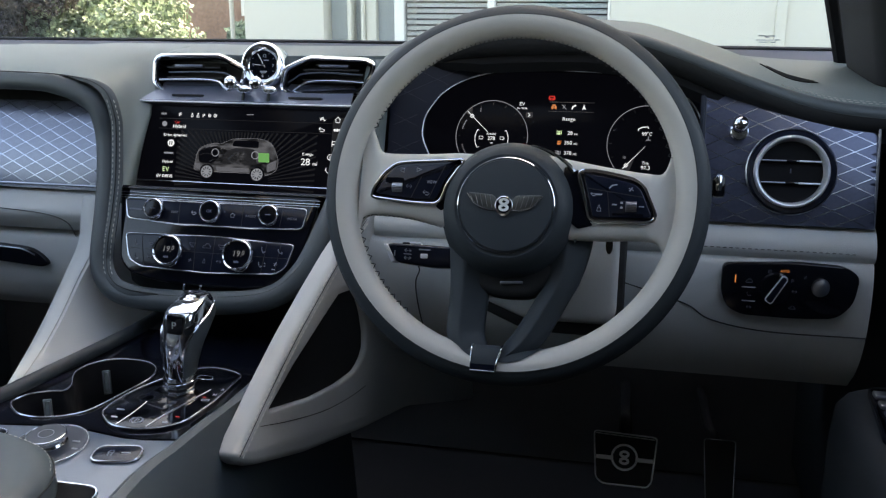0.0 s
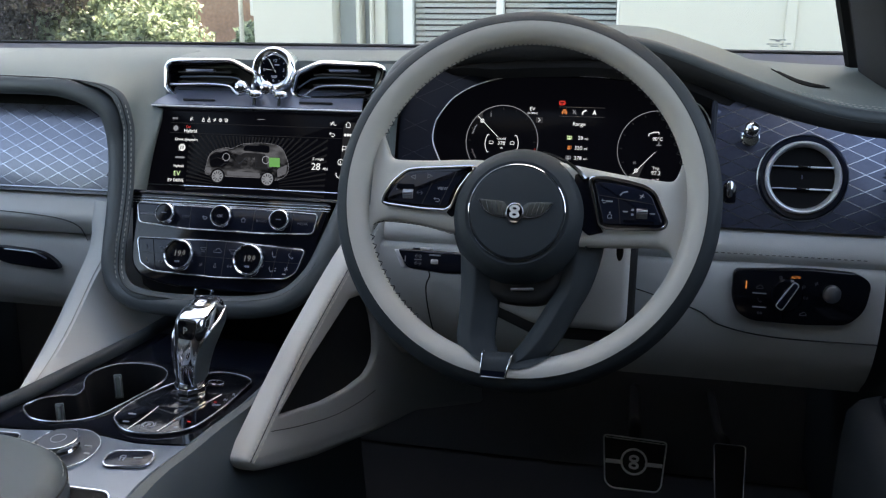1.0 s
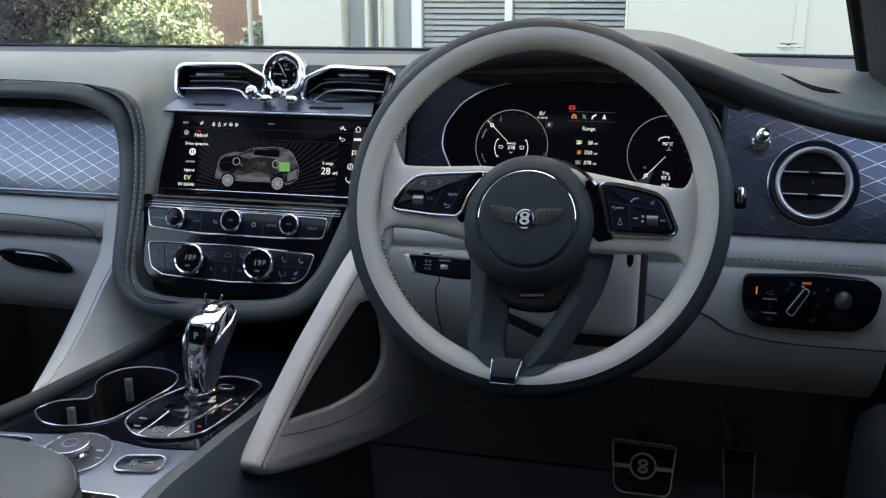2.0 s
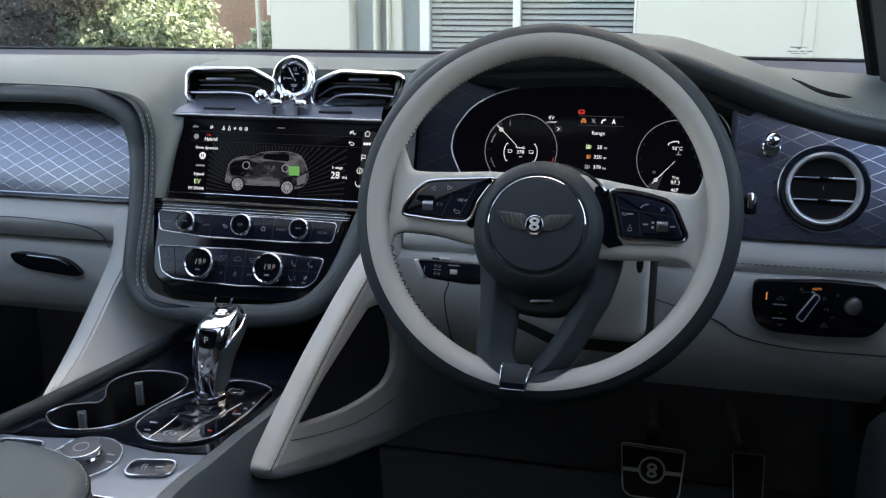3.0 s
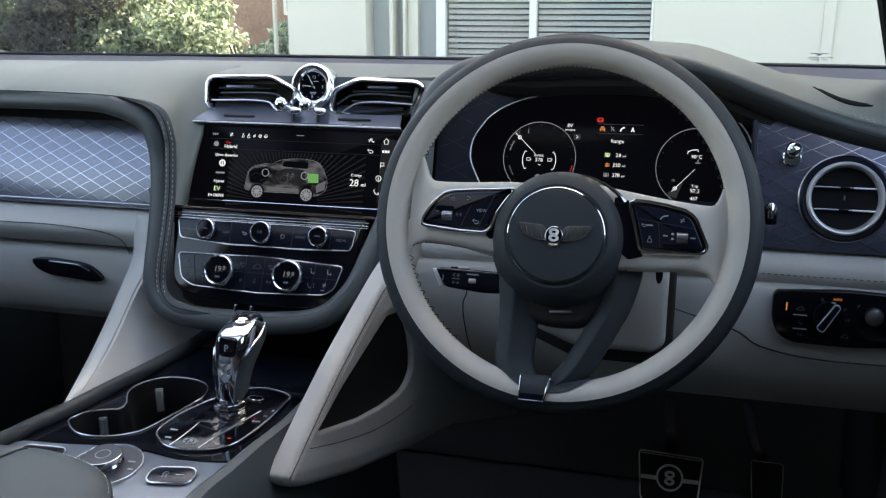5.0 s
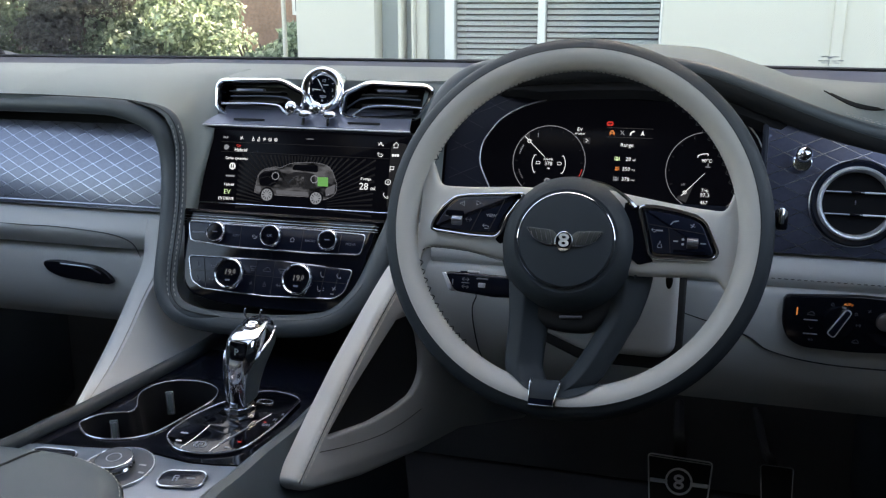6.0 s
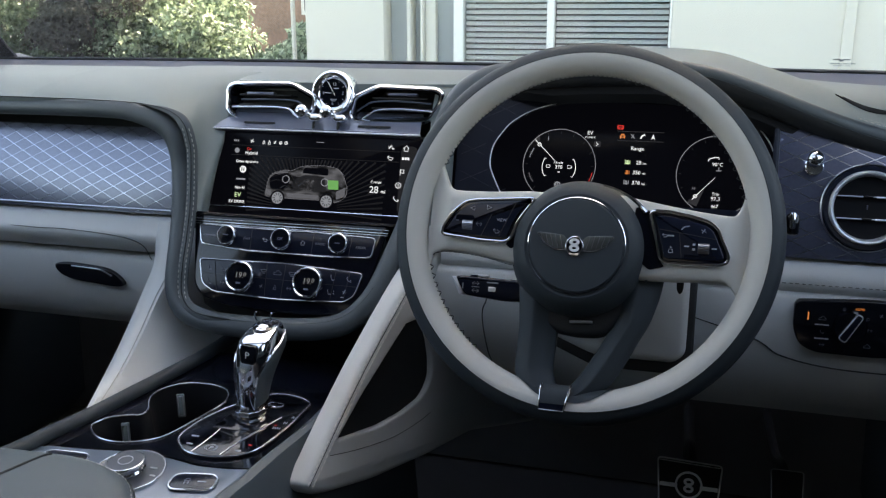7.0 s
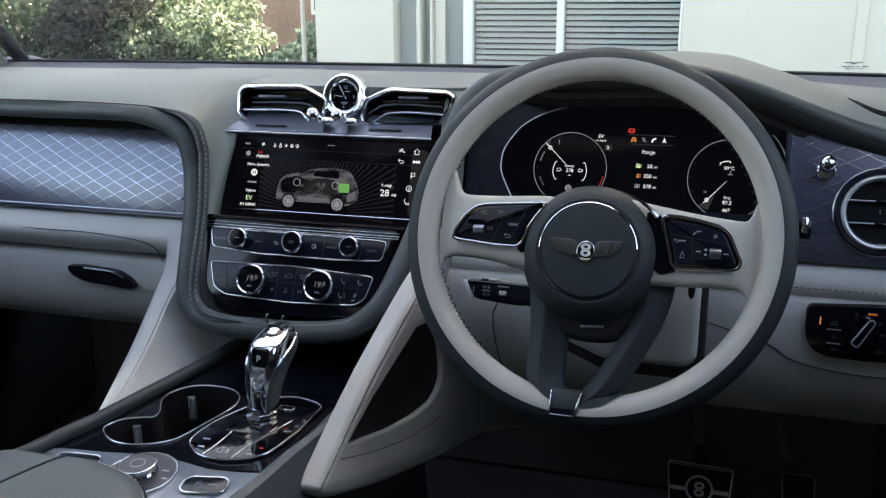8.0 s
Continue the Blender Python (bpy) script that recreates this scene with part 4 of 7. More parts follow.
# ---- struts: leather frames that brace the console to the dashboard ----
def strut(sx):
    """An open triangular frame; the drawing plane leans outwards towards the dashboard."""
    ob = thing("console_strut", "pale grey leather A-shaped strut between console and dashboard", "strut", group="console struts")
    edge = [(-0.0985, 0.4095), (-0.0839, 0.4236), (-0.0508, 0.4565), (-0.0013, 0.5022), (0.0513, 0.5445), (0.0902, 0.5738), (0.14, 0.605)]
    outer = rounded([(-0.0648, 0.3822), (-0.0847, 0.3901), (-0.0965, 0.4010)] + edge + [(0.18, 0.625), (0.24, 0.61), (0.40, 0.50), (0.44, 0.24), (0.2379, 0.3161), (0.127, 0.3335), (0.012, 0.3582)], 0.012, 4)
    hole = rounded([(-0.0496, 0.4364), (-0.0044, 0.4712), (0.049, 0.505), (0.089, 0.5296), (0.110, 0.532), (0.119, 0.518), (0.1300, 0.490), (0.1352, 0.4622), (0.1344, 0.4395), (0.1241, 0.4261), (0.1102, 0.4183), (0.0739, 0.4161), (0.0266, 0.4199), (-0.0129, 0.4284)], 0.006, 4)
    b = B()

    def put(p, w):
        y, z = p
        return (sx * (0.1274 + 0.28 * y) + (-0.008 if sx < 0 else 0) + sx * w, y, z)
    th = 0.012
    rings = []
    for poly, ins, r in ((outer, 1, 0.009), (hole, -1, 0.0035)):
        col = []
        for k in range(5):
            a = math.pi / 2 * k / 4
            d = r * (1 - math.cos(a))
            col.append((offset(poly, d * ins), th - r + r * math.sin(a)))
        col = [(poly, -th)] + col
        rings.append([[b.verts.new(put(p, w)) for p in pts] for pts, w in col])
    for col in rings:
        n = len(col[0])
        for a, c in zip(col, col[1:]):
            for i in range(n):
                b.faces.new((a[i], a[(i + 1) % n], c[(i + 1) % n], c[i]))
    tris = tessellate_polygon([[Vector((*p, 0)) for p in outer], [Vector((*p, 0)) for p in hole]])
    for lvl in (0, -1):
        flat = rings[0][lvl] + rings[1][lvl]
        for tri in tris:
            b.faces.new([flat[i] for i in tri])
    part("cover", b, CREAM, ob)
    line = curve(edge, 8)
    stitches([put((v.x + 0.0066, v.y - 0.0066), th + 0.0002) for v in line], STRUT_THREAD, ob, lift=(sx, 0, 0.6), r=0.0006)
    stitches([put((v.x + 0.0020, v.y - 0.0020), th - 0.0016) for v in line], STRUT_THREAD, ob, lift=(sx, 0, 0.6), r=0.0005)
    part("seam", tube(B(), [put((v.x + 0.0036, v.y - 0.0036), th - 0.0008) for v in line], 0.0004, 4), DARK_THREAD, ob)
    seam = curve([(-0.0625, 0.4257), (-0.0137, 0.41), (0.0469, 0.3952), (0.0974, 0.3905), (0.1315, 0.3914)], 8)
    part("seam", tube(B(), [put((v.x, v.y), th - 0.0003) for v in seam], 0.0006, 5), DARK_THREAD, ob)
    b = B()
    poly = offset(hole, 0.0006)
    vs = [[b.verts.new(put(p, w)) for p in poly] for w in (-th, th - 0.0065)]
    n = len(poly)
    for i in range(n):
        b.faces.new((vs[0][i], vs[0][(i + 1) % n], vs[1][(i + 1) % n], vs[1][i]))
    b.faces.new(vs[0][::-1])
    b.faces.new(vs[1])
    part("lining", b, BLACK, ob, "black inner lining")
    return ob


strut(1)
# passenger side: the same strut seen from inboard, a broad leather face that runs in under the stack
ob = thing("console_strut", "pale grey leather strut sweeping from console into dashboard", "strut", group="console struts")
spine = curve([(-0.2135, 0.1600, 0.606), (-0.2150, 0.1535, 0.585), (-0.2193, 0.1490, 0.5511), (-0.2239, 0.125, 0.5192), (-0.2175, 0.060, 0.4731), (-0.2053, 0.0, 0.4463), (-0.1764, -0.070, 0.4395)], 6)
crest = curve([(-0.1800, 0.1540, 0.604), (-0.1775, 0.1430, 0.580), (-0.1745, 0.125, 0.546), (-0.1813, 0.100, 0.5153), (-0.1777, 0.050, 0.4806), (-0.1765, 0.010, 0.456), (-0.1720, -0.040, 0.4366)], 6)
inboard = curve([(-0.1500, 0.160, 0.600), (-0.1500, 0.150, 0.560), (-0.1500, 0.142, 0.525), (-0.1593, 0.130, 0.4917), (-0.1444, 0.100, 0.4572), (-0.1400, 0.062, 0.4345), (-0.1600, -0.010, 0.4258)], 6)
bm = B()
rows = []
for a, c, d in zip(spine, crest, inboard):
    rows.append([a + Vector((0.010, 0.03, -0.02)), a + Vector((0, 0.006, -0.004)), a.lerp(c, 0.25) + Vector((0, -0.002, 0.003)), a.lerp(c, 0.6) + Vector((0, -0.003, 0.004)), c + Vector((0, -0.001, 0.001)), c.lerp(d, 0.2), c.lerp(d, 0.5), d, d + Vector((0.03, 0.06, -0.02))])
grid(bm, [list(col) for col in rows])
thick(bm, 0.008)
part("cover", bm, CREAM, ob)
part("seam", tube(B(), [a.lerp(c, 0.9) + Vector((0.0, -0.002, 0.0025)) for a, c in zip(spine, crest)], 0.0006, 5), CREAM_THREAD, ob)

# ---- centre stack: display, vents, clock, controls ----
GLYPHS = {
    "seat": ([(-0.35, 0.5), (-0.3, 0.1), (-0.15, -0.3), (0.4, -0.3)], [(-0.1, -0.45), (0.3, -0.45)]),
    "car": ([(-0.6, -0.2), (-0.55, 0.1), (-0.25, 0.15), (-0.1, 0.4), (0.25, 0.4), (0.45, 0.12), (0.6, 0.05), (0.6, -0.2), (-0.6, -0.2)],),
    "skid": ([(-0.35, 0.1), (-0.2, 0.5), (0.2, 0.5), (0.35, 0.1), (-0.35, 0.1)], [(-0.3, -0.05), (-0.12, -0.22), (-0.3, -0.38), (-0.12, -0.55)], [(0.12, -0.05), (0.3, -0.22), (0.12, -0.38), (0.3, -0.55)]),
    "home": ([(-0.5, 0.05), (0, 0.5), (0.5, 0.05), (0.36, 0.05), (0.36, -0.45), (-0.36, -0.45), (-0.36, 0.05)],),
    "back": ([(-0.25, 0.35), (-0.5, 0.1), (-0.25, -0.15)], [(-0.5, 0.1), (0.25, 0.1), (0.5, -0.1), (0.3, -0.35), (-0.2, -0.35)]),
    "phone": ([(-0.35, 0.45), (-0.45, 0.1), (-0.1, -0.35), (0.35, -0.5), (0.45, -0.25), (0.2, -0.15)],),
    "fan": ([(-0.45, 0.2), (0, 0), (0.45, -0.2)], [(0.2, 0.45), (0, 0), (-0.2, -0.45)], [(-0.3, -0.3), (0, 0), (0.3, 0.3)]),
    "person": ([(-0.3, -0.5), (-0.22, 0.0), (0.22, 0.0), (0.3, -0.5), (-0.3, -0.5)], [(-0.12, 0.22), (0, 0.45), (0.12, 0.22), (-0.12, 0.22)]),
    "arrows": ([(-0.5, 0.0), (-0.2, 0.3)], [(-0.5, 0.0), (-0.2, -0.3)], [(0.5, 0.0), (0.2, 0.3)], [(0.5, 0.0), (0.2, -0.3)], [(-0.5, 0), (0.5, 0)]),
    "flag": ([(-0.35, -0.5), (-0.35, 0.5)], [(-0.35, 0.4), (0.35, 0.4), (0.2, 0.15), (0.35, -0.1), (-0.35, -0.1)]),
    "ring": ([(0.45, 0), (0.32, 0.32), (0, 0.45), (-0.32, 0.32), (-0.45, 0), (-0.32, -0.32), (0, -0.45), (0.32, -0.32), (0.45, 0)], [(0, -0.2), (0, 0.2)]),
    "windows": ([(-0.6, 0.3), (0.6, 0.3), (0.35, -0.1), (-0.35, -0.1), (-0.6, 0.3)], [(-0.2, -0.25), (-0.2, -0.5)], [(0.0, -0.25), (0.0, -0.5)], [(0.2, -0.25), (0.2, -0.5)]),
}


def glyphs(mat, parent, marks, z, r=0.00035, name="symbol"):
    """Small line symbols, a part each: (kind, x, y, size)."""
    for kind, x, y, s in marks:
        b = B()
        for line in GLYPHS[kind]:
            tube(b, [(x + u * s, y + v * s, z) for u, v in line], r, 4)
        part(name, b, mat, parent)



display = thing("infotainment_display", "wide black touch display showing a hybrid car diagram", "display", tilted(-0.008, 0.205, 0.671, 18))
bm = B()
prism(bm, rounded([(-0.1455, 0.054), (-0.1415, -0.058), (0.148, -0.058), (0.148, 0.054)], 0.004), -0.03, 0.001, 0.001)
glass = part("glass", bm, SCREEN, display)
bars(SCREEN_DIM, glass, [(-0.002, 0.0345, 0.235, 0.0006), (-0.002, 0.0215, 0.235, 0.0007)], 0.0012, "divider")
bars(SCREEN_DIM, glass, [(0.128, -0.001, 0.022, 0.086)], 0.0011, "side_bar")
for i in range(-24, 25):
    a = radians(90 + i * 3.9)
    c, s = math.cos(a), math.sin(a)
    reach = min(0.0655 / max(0.001, s), (0.106 if c > 0 else 0.084) / max(0.001, abs(c)))
    p0, p1 = (c * 0.045 - 0.008, -0.046 + s * 0.040), (c * reach - 0.008, -0.046 + s * reach)
    d = Vector((c, s))
    n0, n1 = Vector((-d.y, d.x)) * 0.0004, Vector((-d.y, d.x)) * 0.0013
    part("ray", prism(B(), [(p0[0] - n0.x, p0[1] - n0.y), (p1[0] - n1.x, p1[1] - n1.y), (p1[0] + n1.x, p1[1] + n1.y), (p0[0] + n0.x, p0[1] + n0.y)], 0.0009, 0.00112), SCREEN_RAY, glass)
# the drawn car: body, roof, windows, wheels, battery
body = blob([(-0.0656, -0.0301), (-0.0647, -0.0183), (-0.062, -0.0064), (-0.0546, 0.0004), (-0.0391, 0.0043), (-0.0312, 0.0037), (-0.0206, 0.0086), (-0.0098, 0.0111), (0.015, 0.0121), (0.0321, 0.0093), (0.0404, 0.0025), (0.0459, -0.0088), (0.0481, -0.0159), (0.046, -0.0275), (0.0315, -0.0350), (0.0126, -0.0327), (-0.0311, -0.0328), (-0.0566, -0.0311)], 4)
part("car_picture", prism(B(), body, 0.0010, 0.0014), SCREEN_BODY, glass, "grey see-through car drawing")
part("car_outline", tube(B(), [(x, y, 0.0014) for x, y in body], 0.00022, 5, True), SCREEN_LINE, glass)
for name, poly, mat in (("car_window", [(-0.0127, 0.0086), (0.0205, 0.0088), (0.0207, -0.0004), (-0.0159, 0.0015)], SCREEN), ("car_engine", [(-0.0618, -0.0079), (-0.0514, -0.0001), (-0.0372, 0.0006), (-0.0323, -0.0124), (-0.0416, -0.0216), (-0.0591, -0.021)], SCREEN),
                        ("car_cabin", [(-0.028, -0.022), (-0.024, -0.006), (-0.012, -0.001), (0.016, -0.002), (0.020, -0.022)], SCREEN_DIM), ("car_door", [(-0.017, -0.022), (-0.013, -0.007), (0.002, -0.006), (0.003, -0.022)], SCREEN_BODY)):
    part(name, prism(B(), rounded(poly, 0.003), 0.0014, 0.0016), mat, glass)
for name, poly in (("car_sill", [(-0.0364, -0.0258), (0.0105, -0.0264), (0.0095, -0.0315), (-0.0343, -0.0312)]), ("car_bumper", [(-0.0654, -0.0213), (-0.0575, -0.0223), (-0.0569, -0.0300), (-0.0637, -0.0295)]),
                   ("car_tail", [(0.0331, -0.0205), (0.0463, -0.0141), (0.0455, -0.0261), (0.0342, -0.0310)]), ("car_bonnet", [(-0.055, -0.0012), (-0.046, 0.0025), (-0.034, 0.0022), (-0.037, 0.0004), (-0.051, -0.002)])):
    part(name, prism(B(), rounded(poly, 0.002), 0.0014, 0.0016), GLOW_DIM, glass)
for q in ([(-0.0343, 0.003), (-0.0235, -0.012), (-0.0096, -0.0250)], [(-0.0246, 0.0011), (-0.0126, 0.0082), (0.015, 0.0105), (0.031, 0.007)], [(0.0039, -0.0035), (0.0041, -0.0238)], [(-0.02, -0.0162), (-0.0023, -0.0038), (0.008, -0.0149)],
          [(-0.060, -0.012), (-0.050, -0.009), (-0.040, -0.012)], [(-0.056, -0.005), (-0.047, -0.002), (-0.038, -0.004)], [(-0.034, -0.016), (-0.020, -0.0185), (0.010, -0.0195), (0.030, -0.018)], [(0.034, 0.004), (0.041, -0.004), (0.044, -0.013)], [(-0.045, -0.020), (-0.038, -0.016), (-0.030, -0.020)]):
    part("car_line", tube(B(), curve([(x, y, 0.0017) for x, y in q], 4), 0.00024, 4), SCREEN_GREY, glass)
for x, y in ((-0.0479, -0.0328), (0.0210, -0.0338)):
    part("car_arch", lathe(B(), [(0.0100, 0.0015), (0.0100, 0.0017)], 24, x, y), SCREEN, glass)
    wheel_pic = part("car_wheel", lathe(B(), [(0.0078, 0.0017), (0.0078, 0.0020)], 24, x, y), GLOW_SOFT, glass)
    b = B()
    for k in range(10):
        a = 2 * math.pi * k / 10
        prism(b, [(x + r * math.cos(a + d), y + r * math.sin(a + d)) for r, d in ((0.0032, -0.08), (0.0066, -0.12), (0.0066, 0.12), (0.0032, 0.08))], 0.0020, 0.0022)
    part("spoke_gap", b, SCREEN, wheel_pic)
part("battery", prism(B(), rounded([(0.0212, -0.0062), (0.0356, -0.0061), (0.0366, -0.0179), (0.0222, -0.018)], 0.001), 0.0018, 0.0021), GLOW_GREEN, glass, "green glowing battery symbol")
for x, y in ((-0.038, -0.0077), (0.0168, -0.0093)):
    part("dial", lathe(B(), [(0.0052, 0.0014), (0.0052, 0.0018), (0.0042, 0.0018), (0.0042, 0.0014)], 20, x, y, True), GLOW_SOFT, glass)
words("Car", 0.0048, GLOW_RED, glass, -0.098, 0.0285, 0.0013)
words("Hybrid", 0.0066, GLOW_WHITE, glass, -0.100, 0.0225, 0.0013)
words("Drive dynamics", 0.0052, GLOW_WHITE, glass, -0.112, 0.0115, 0.0013)
words("Hybrid", 0.0052, GLOW_WHITE, glass, -0.111, -0.0235, 0.0013)
words("EV", 0.0088, GLOW_PALEGREEN, glass, -0.1105, -0.0345, 0.0013)
words("EV DRIVE", 0.0056, GLOW_WHITE, glass, -0.118, -0.0425, 0.0013)
words("E range", 0.0048, GLOW_WHITE, glass, 0.0795, -0.0068, 0.0013)
words("28", 0.0125, GLOW_WHITE, glass, 0.0782, -0.0192, 0.0013)
words("mi", 0.0066, GLOW_WHITE, glass, 0.0938, -0.0192, 0.0013)
bars(GLOW_SOFT, glass, [(-0.1168, 0.0405, 0.0016, 0.0026), (-0.1143, 0.0405, 0.0018, 0.0026), (-0.1115, 0.0405, 0.0018, 0.0026), (0.006, 0.0425, 0.010, 0.0007), (-0.103, -0.0105, 0.013, 0.0022)], 0.0013, "symbol")
glyphs(GLOW_WHITE, glass, [("fan", -0.091, 0.0405, 0.0055), ("person", -0.074, 0.0400, 0.0050), ("person", -0.066, 0.0400, 0.0056), ("fan", -0.058, 0.0398, 0.0046), ("ring", -0.050, 0.0398, 0.0044),
                           ("ring", -0.042, 0.0398, 0.0046), ("fan", 0.1015, 0.0400, 0.0052), ("seat", 0.1055, 0.0400, 0.0050), ("back", 0.103, 0.0265, 0.0074)], 0.0013, 0.00042)
part("symbol", lathe(B(), [(0.0035, 0.001), (0.0035, 0.0014)], 18, -0.112, 0.0275), GLOW_SOFT, glass)
part("symbol", lathe(B(), [(0.0046, 0.001), (0.0046, 0.0014)], 18, -0.101, 0.0025), GLOW_WHITE, glass)
bars(SCREEN, glass, [(-0.1025, 0.0025, 0.0012, 0.005), (-0.0995, 0.0025, 0.0012, 0.005)], 0.0016, "symbol")
part("symbol", tube(B(), [(0.1197, 0.0392, 0.0013), (0.1233, 0.0428, 0.0013), (0.1269, 0.0392, 0.0013), (0.1258, 0.0392, 0.0013), (0.1258, 0.0358, 0.0013), (0.1208, 0.0358, 0.0013), (0.1208, 0.0392, 0.0013)], 0.0005, 5), GLOW_WHITE, glass)
bars(GLOW_WHITE, glass, [(0.1202, 0.0262, 0.0028, 0.0034), (0.1236, 0.0262, 0.0028, 0.0034), (0.1270, 0.0262, 0.0028, 0.0034)], 0.0014, "symbol")
glyphs(GLOW_WHITE, glass, [("flag", 0.1206, 0.0088, 0.0075), ("ring", 0.1165, -0.0080, 0.0080), ("phone", 0.1150, -0.0250, 0.0075)], 0.0014, 0.0005)
for mark in glass.children:
    mark.location.x += 0.006
# blue-silver hood plate over the display, with a bright front edge
bm = B()
rows = []
for k, (y, z, hw) in enumerate(((0.0525, 0.0015, 0.148), (0.0548, 0.0100, 0.149), (0.0575, 0.0110, 0.148), (0.0680, 0.0, 0.1455), (0.080, -0.012, 0.1425), (0.090, -0.028, 0.139))):
    rows.append([(-hw + 2 * hw * i / 20, y - 0.001 * abs(i - 10) / 10, z) for i in range(21)])
grid(bm, rows)
thick(bm, 0.003)
part("hood_plate", bm, HOOD_PLATE, display, "satin dark blue hood plate")
part("bright_edge", tube(B(), [(-0.149 + 0.298 * i / 20, 0.0548, 0.0108) for i in range(21)], 0.0013, 8), RING, display, "bright front edge")
for x in (-0.075, 0.085):
    part("clip", box(B(), x - 0.022, x + 0.022, 0.0635, 0.0662, -0.001, 0.006, 0.001), BLACK, display)

# vents that flank the clock
vents = []
for side in (-1, 1):
    v = thing("air_vent", "chrome-framed black centre air vent beside the clock", "air vent", tilted(0.006, 0.245, 0.760, 11), "centre vents")
    if side < 0:
        out = [(-0.147, 0.016), (-0.138, 0.024), (-0.050, 0.025), (-0.015, 0.008), (-0.020, -0.018), (-0.046, -0.028), (-0.132, -0.027), (-0.147, -0.018)]
    else:
        out = [(0.036, 0.010), (0.070, 0.025), (0.146, 0.023), (0.158, 0.016), (0.154, -0.002), (0.138, -0.023), (0.042, -0.026), (0.030, -0.018)]
    o2 = rounded(out, 0.008, 4)
    b = B()
    prof = [(-0.001, -0.012), (-0.001, 0.002), (0.0000, 0.0052), (0.0016, 0.0072), (0.0034, 0.0074), (0.0050, 0.0054), (0.0056, 0.0025), (0.0056, -0.012)]
    vs = grid(b, [[(x, y, z) for x, y in offset(o2, d)] for d, z in prof], closed=True)
    part("surround", b, CHROME, v, "polished chrome surround")
    part("recess", prism(B(), offset(o2, 0.003), -0.05, -0.030), BLACK, v)
    b = B()
    frame_ring(b, offset(o2, 0.0050), offset(o2, 0.0072), -0.045, 0.001)
    part("liner", b, PIANO, v)
    cx = -0.092 if side < 0 else 0.098
    for y in (-0.016, -0.005, 0.008):
        w = 0.040
        part("vane", box(B(), cx - w, cx + w - (0.004 if y > 0 else 0), y - 0.0012, y + 0.0012, -0.026, -0.004, 0.0006), BLACK, v)
    if side < 0:
        bar = curve([(-0.139, -0.009, 0.001), (-0.085, -0.008, 0.003), (-0.056, -0.010, 0.003), (-0.046, -0.018, 0.003), (-0.037, -0.022, 0.002)], 6)
        tab = (-0.10, 0.010)
    else:
        bar = curve([(0.046, -0.022, 0.002), (0.058, -0.014, 0.003), (0.070, -0.008, 0.003), (0.10, -0.006, 0.003), (0.148, -0.008, 0.001)], 6)
        tab = (0.10, 0.013)
    part("chrome_vane", tube(B(), bar, 0.0022, 8, flat=0.8), CHROME, v, "bright chrome vane")
    part("inner_vane", tube(B(), [p + Vector((0.010 if side < 0 else -0.010, 0.0105, -0.006)) for p in bar], 0.0012, 8), PLATE, v, "dull grey inner vane")
    part("tab", box(B(), tab[0] - 0.020, tab[0] + 0.020, tab[1] - 0.002, tab[1] + 0.002, -0.010, -0.002, 0.001), PLATE, v)
    vents.append(v)

clock = thing("dashboard_clock", "round analogue clock with black dial and chrome bezel", "clock", tilted(0.011, 0.255, 0.771, 11) @ Matrix.Scale(1.1, 4))
part("bezel", lathe(B(), [(0.026, -0.02), (0.0272, 0.0), (0.0272, 0.005), (0.0260, 0.0085), (0.0238, 0.0102), (0.0212, 0.0096), (0.0178, 0.0072), (0.0166, 0.0060), (0.0164, -0.01)], 48), CHROME, clock, "thick polished chrome bezel")
dial = part("dial", lathe(B(), [(0.0166, 0.0), (0.0166, 0.0062)], 48), PIANO, clock, "black dial")
b = B()
for k in range(12):
    a = 2 * math.pi * k / 12
    c, s = math.cos(a), math.sin(a)
    q = [(0.0140, -0.00025), (0.0156, -0.00025), (0.0156, 0.00025), (0.0140, 0.00025)]
    if k not in (0, 3, 6, 9):
        b.faces.new([b.verts.new((x * c - y * s, x * s + y * c, 0.0065)) for x, y in q])
part("hour_marks", b, PRINT, dial)
words("12", 0.0052, PRINT, dial, 0.0015, 0.0088, 0.0064, True)
words("6", 0.0050, PRINT, dial, 0.0, -0.0142, 0.0064, True)
words("3", 0.0050, PRINT, dial, 0.0125, -0.0020, 0.0064, True)
words("9", 0.0050, PRINT, dial, -0.0120, -0.0020, 0.0064, True)
bars(PRINT, dial, [(0.001, -0.0075, 0.008, 0.0010), (0.001, -0.0092, 0.006, 0.0008), (0.004, 0.0055, 0.006, 0.0010)], 0.0065)
part("hour_pointer", tube(B(), [(0.003, -0.003, 0.0072), (-0.0058, 0.0120, 0.0072)], [0.0004, 0.0005], 6), WHITE, clock)
part("minute_pointer", tube(B(), [(0.003, -0.001, 0.0076), (-0.0098, 0.0003, 0.0076)], [0.0003, 0.0004], 6), WHITE, clock)
part("hub", lathe(B(), [(0.0018, 0.0062), (0.0018, 0.0085)], 12), CHROME, clock)
part("stem", box(B(), -0.012, 0.012, -0.034, -0.020, -0.02, 0.0, 0.003), PIANO, clock)

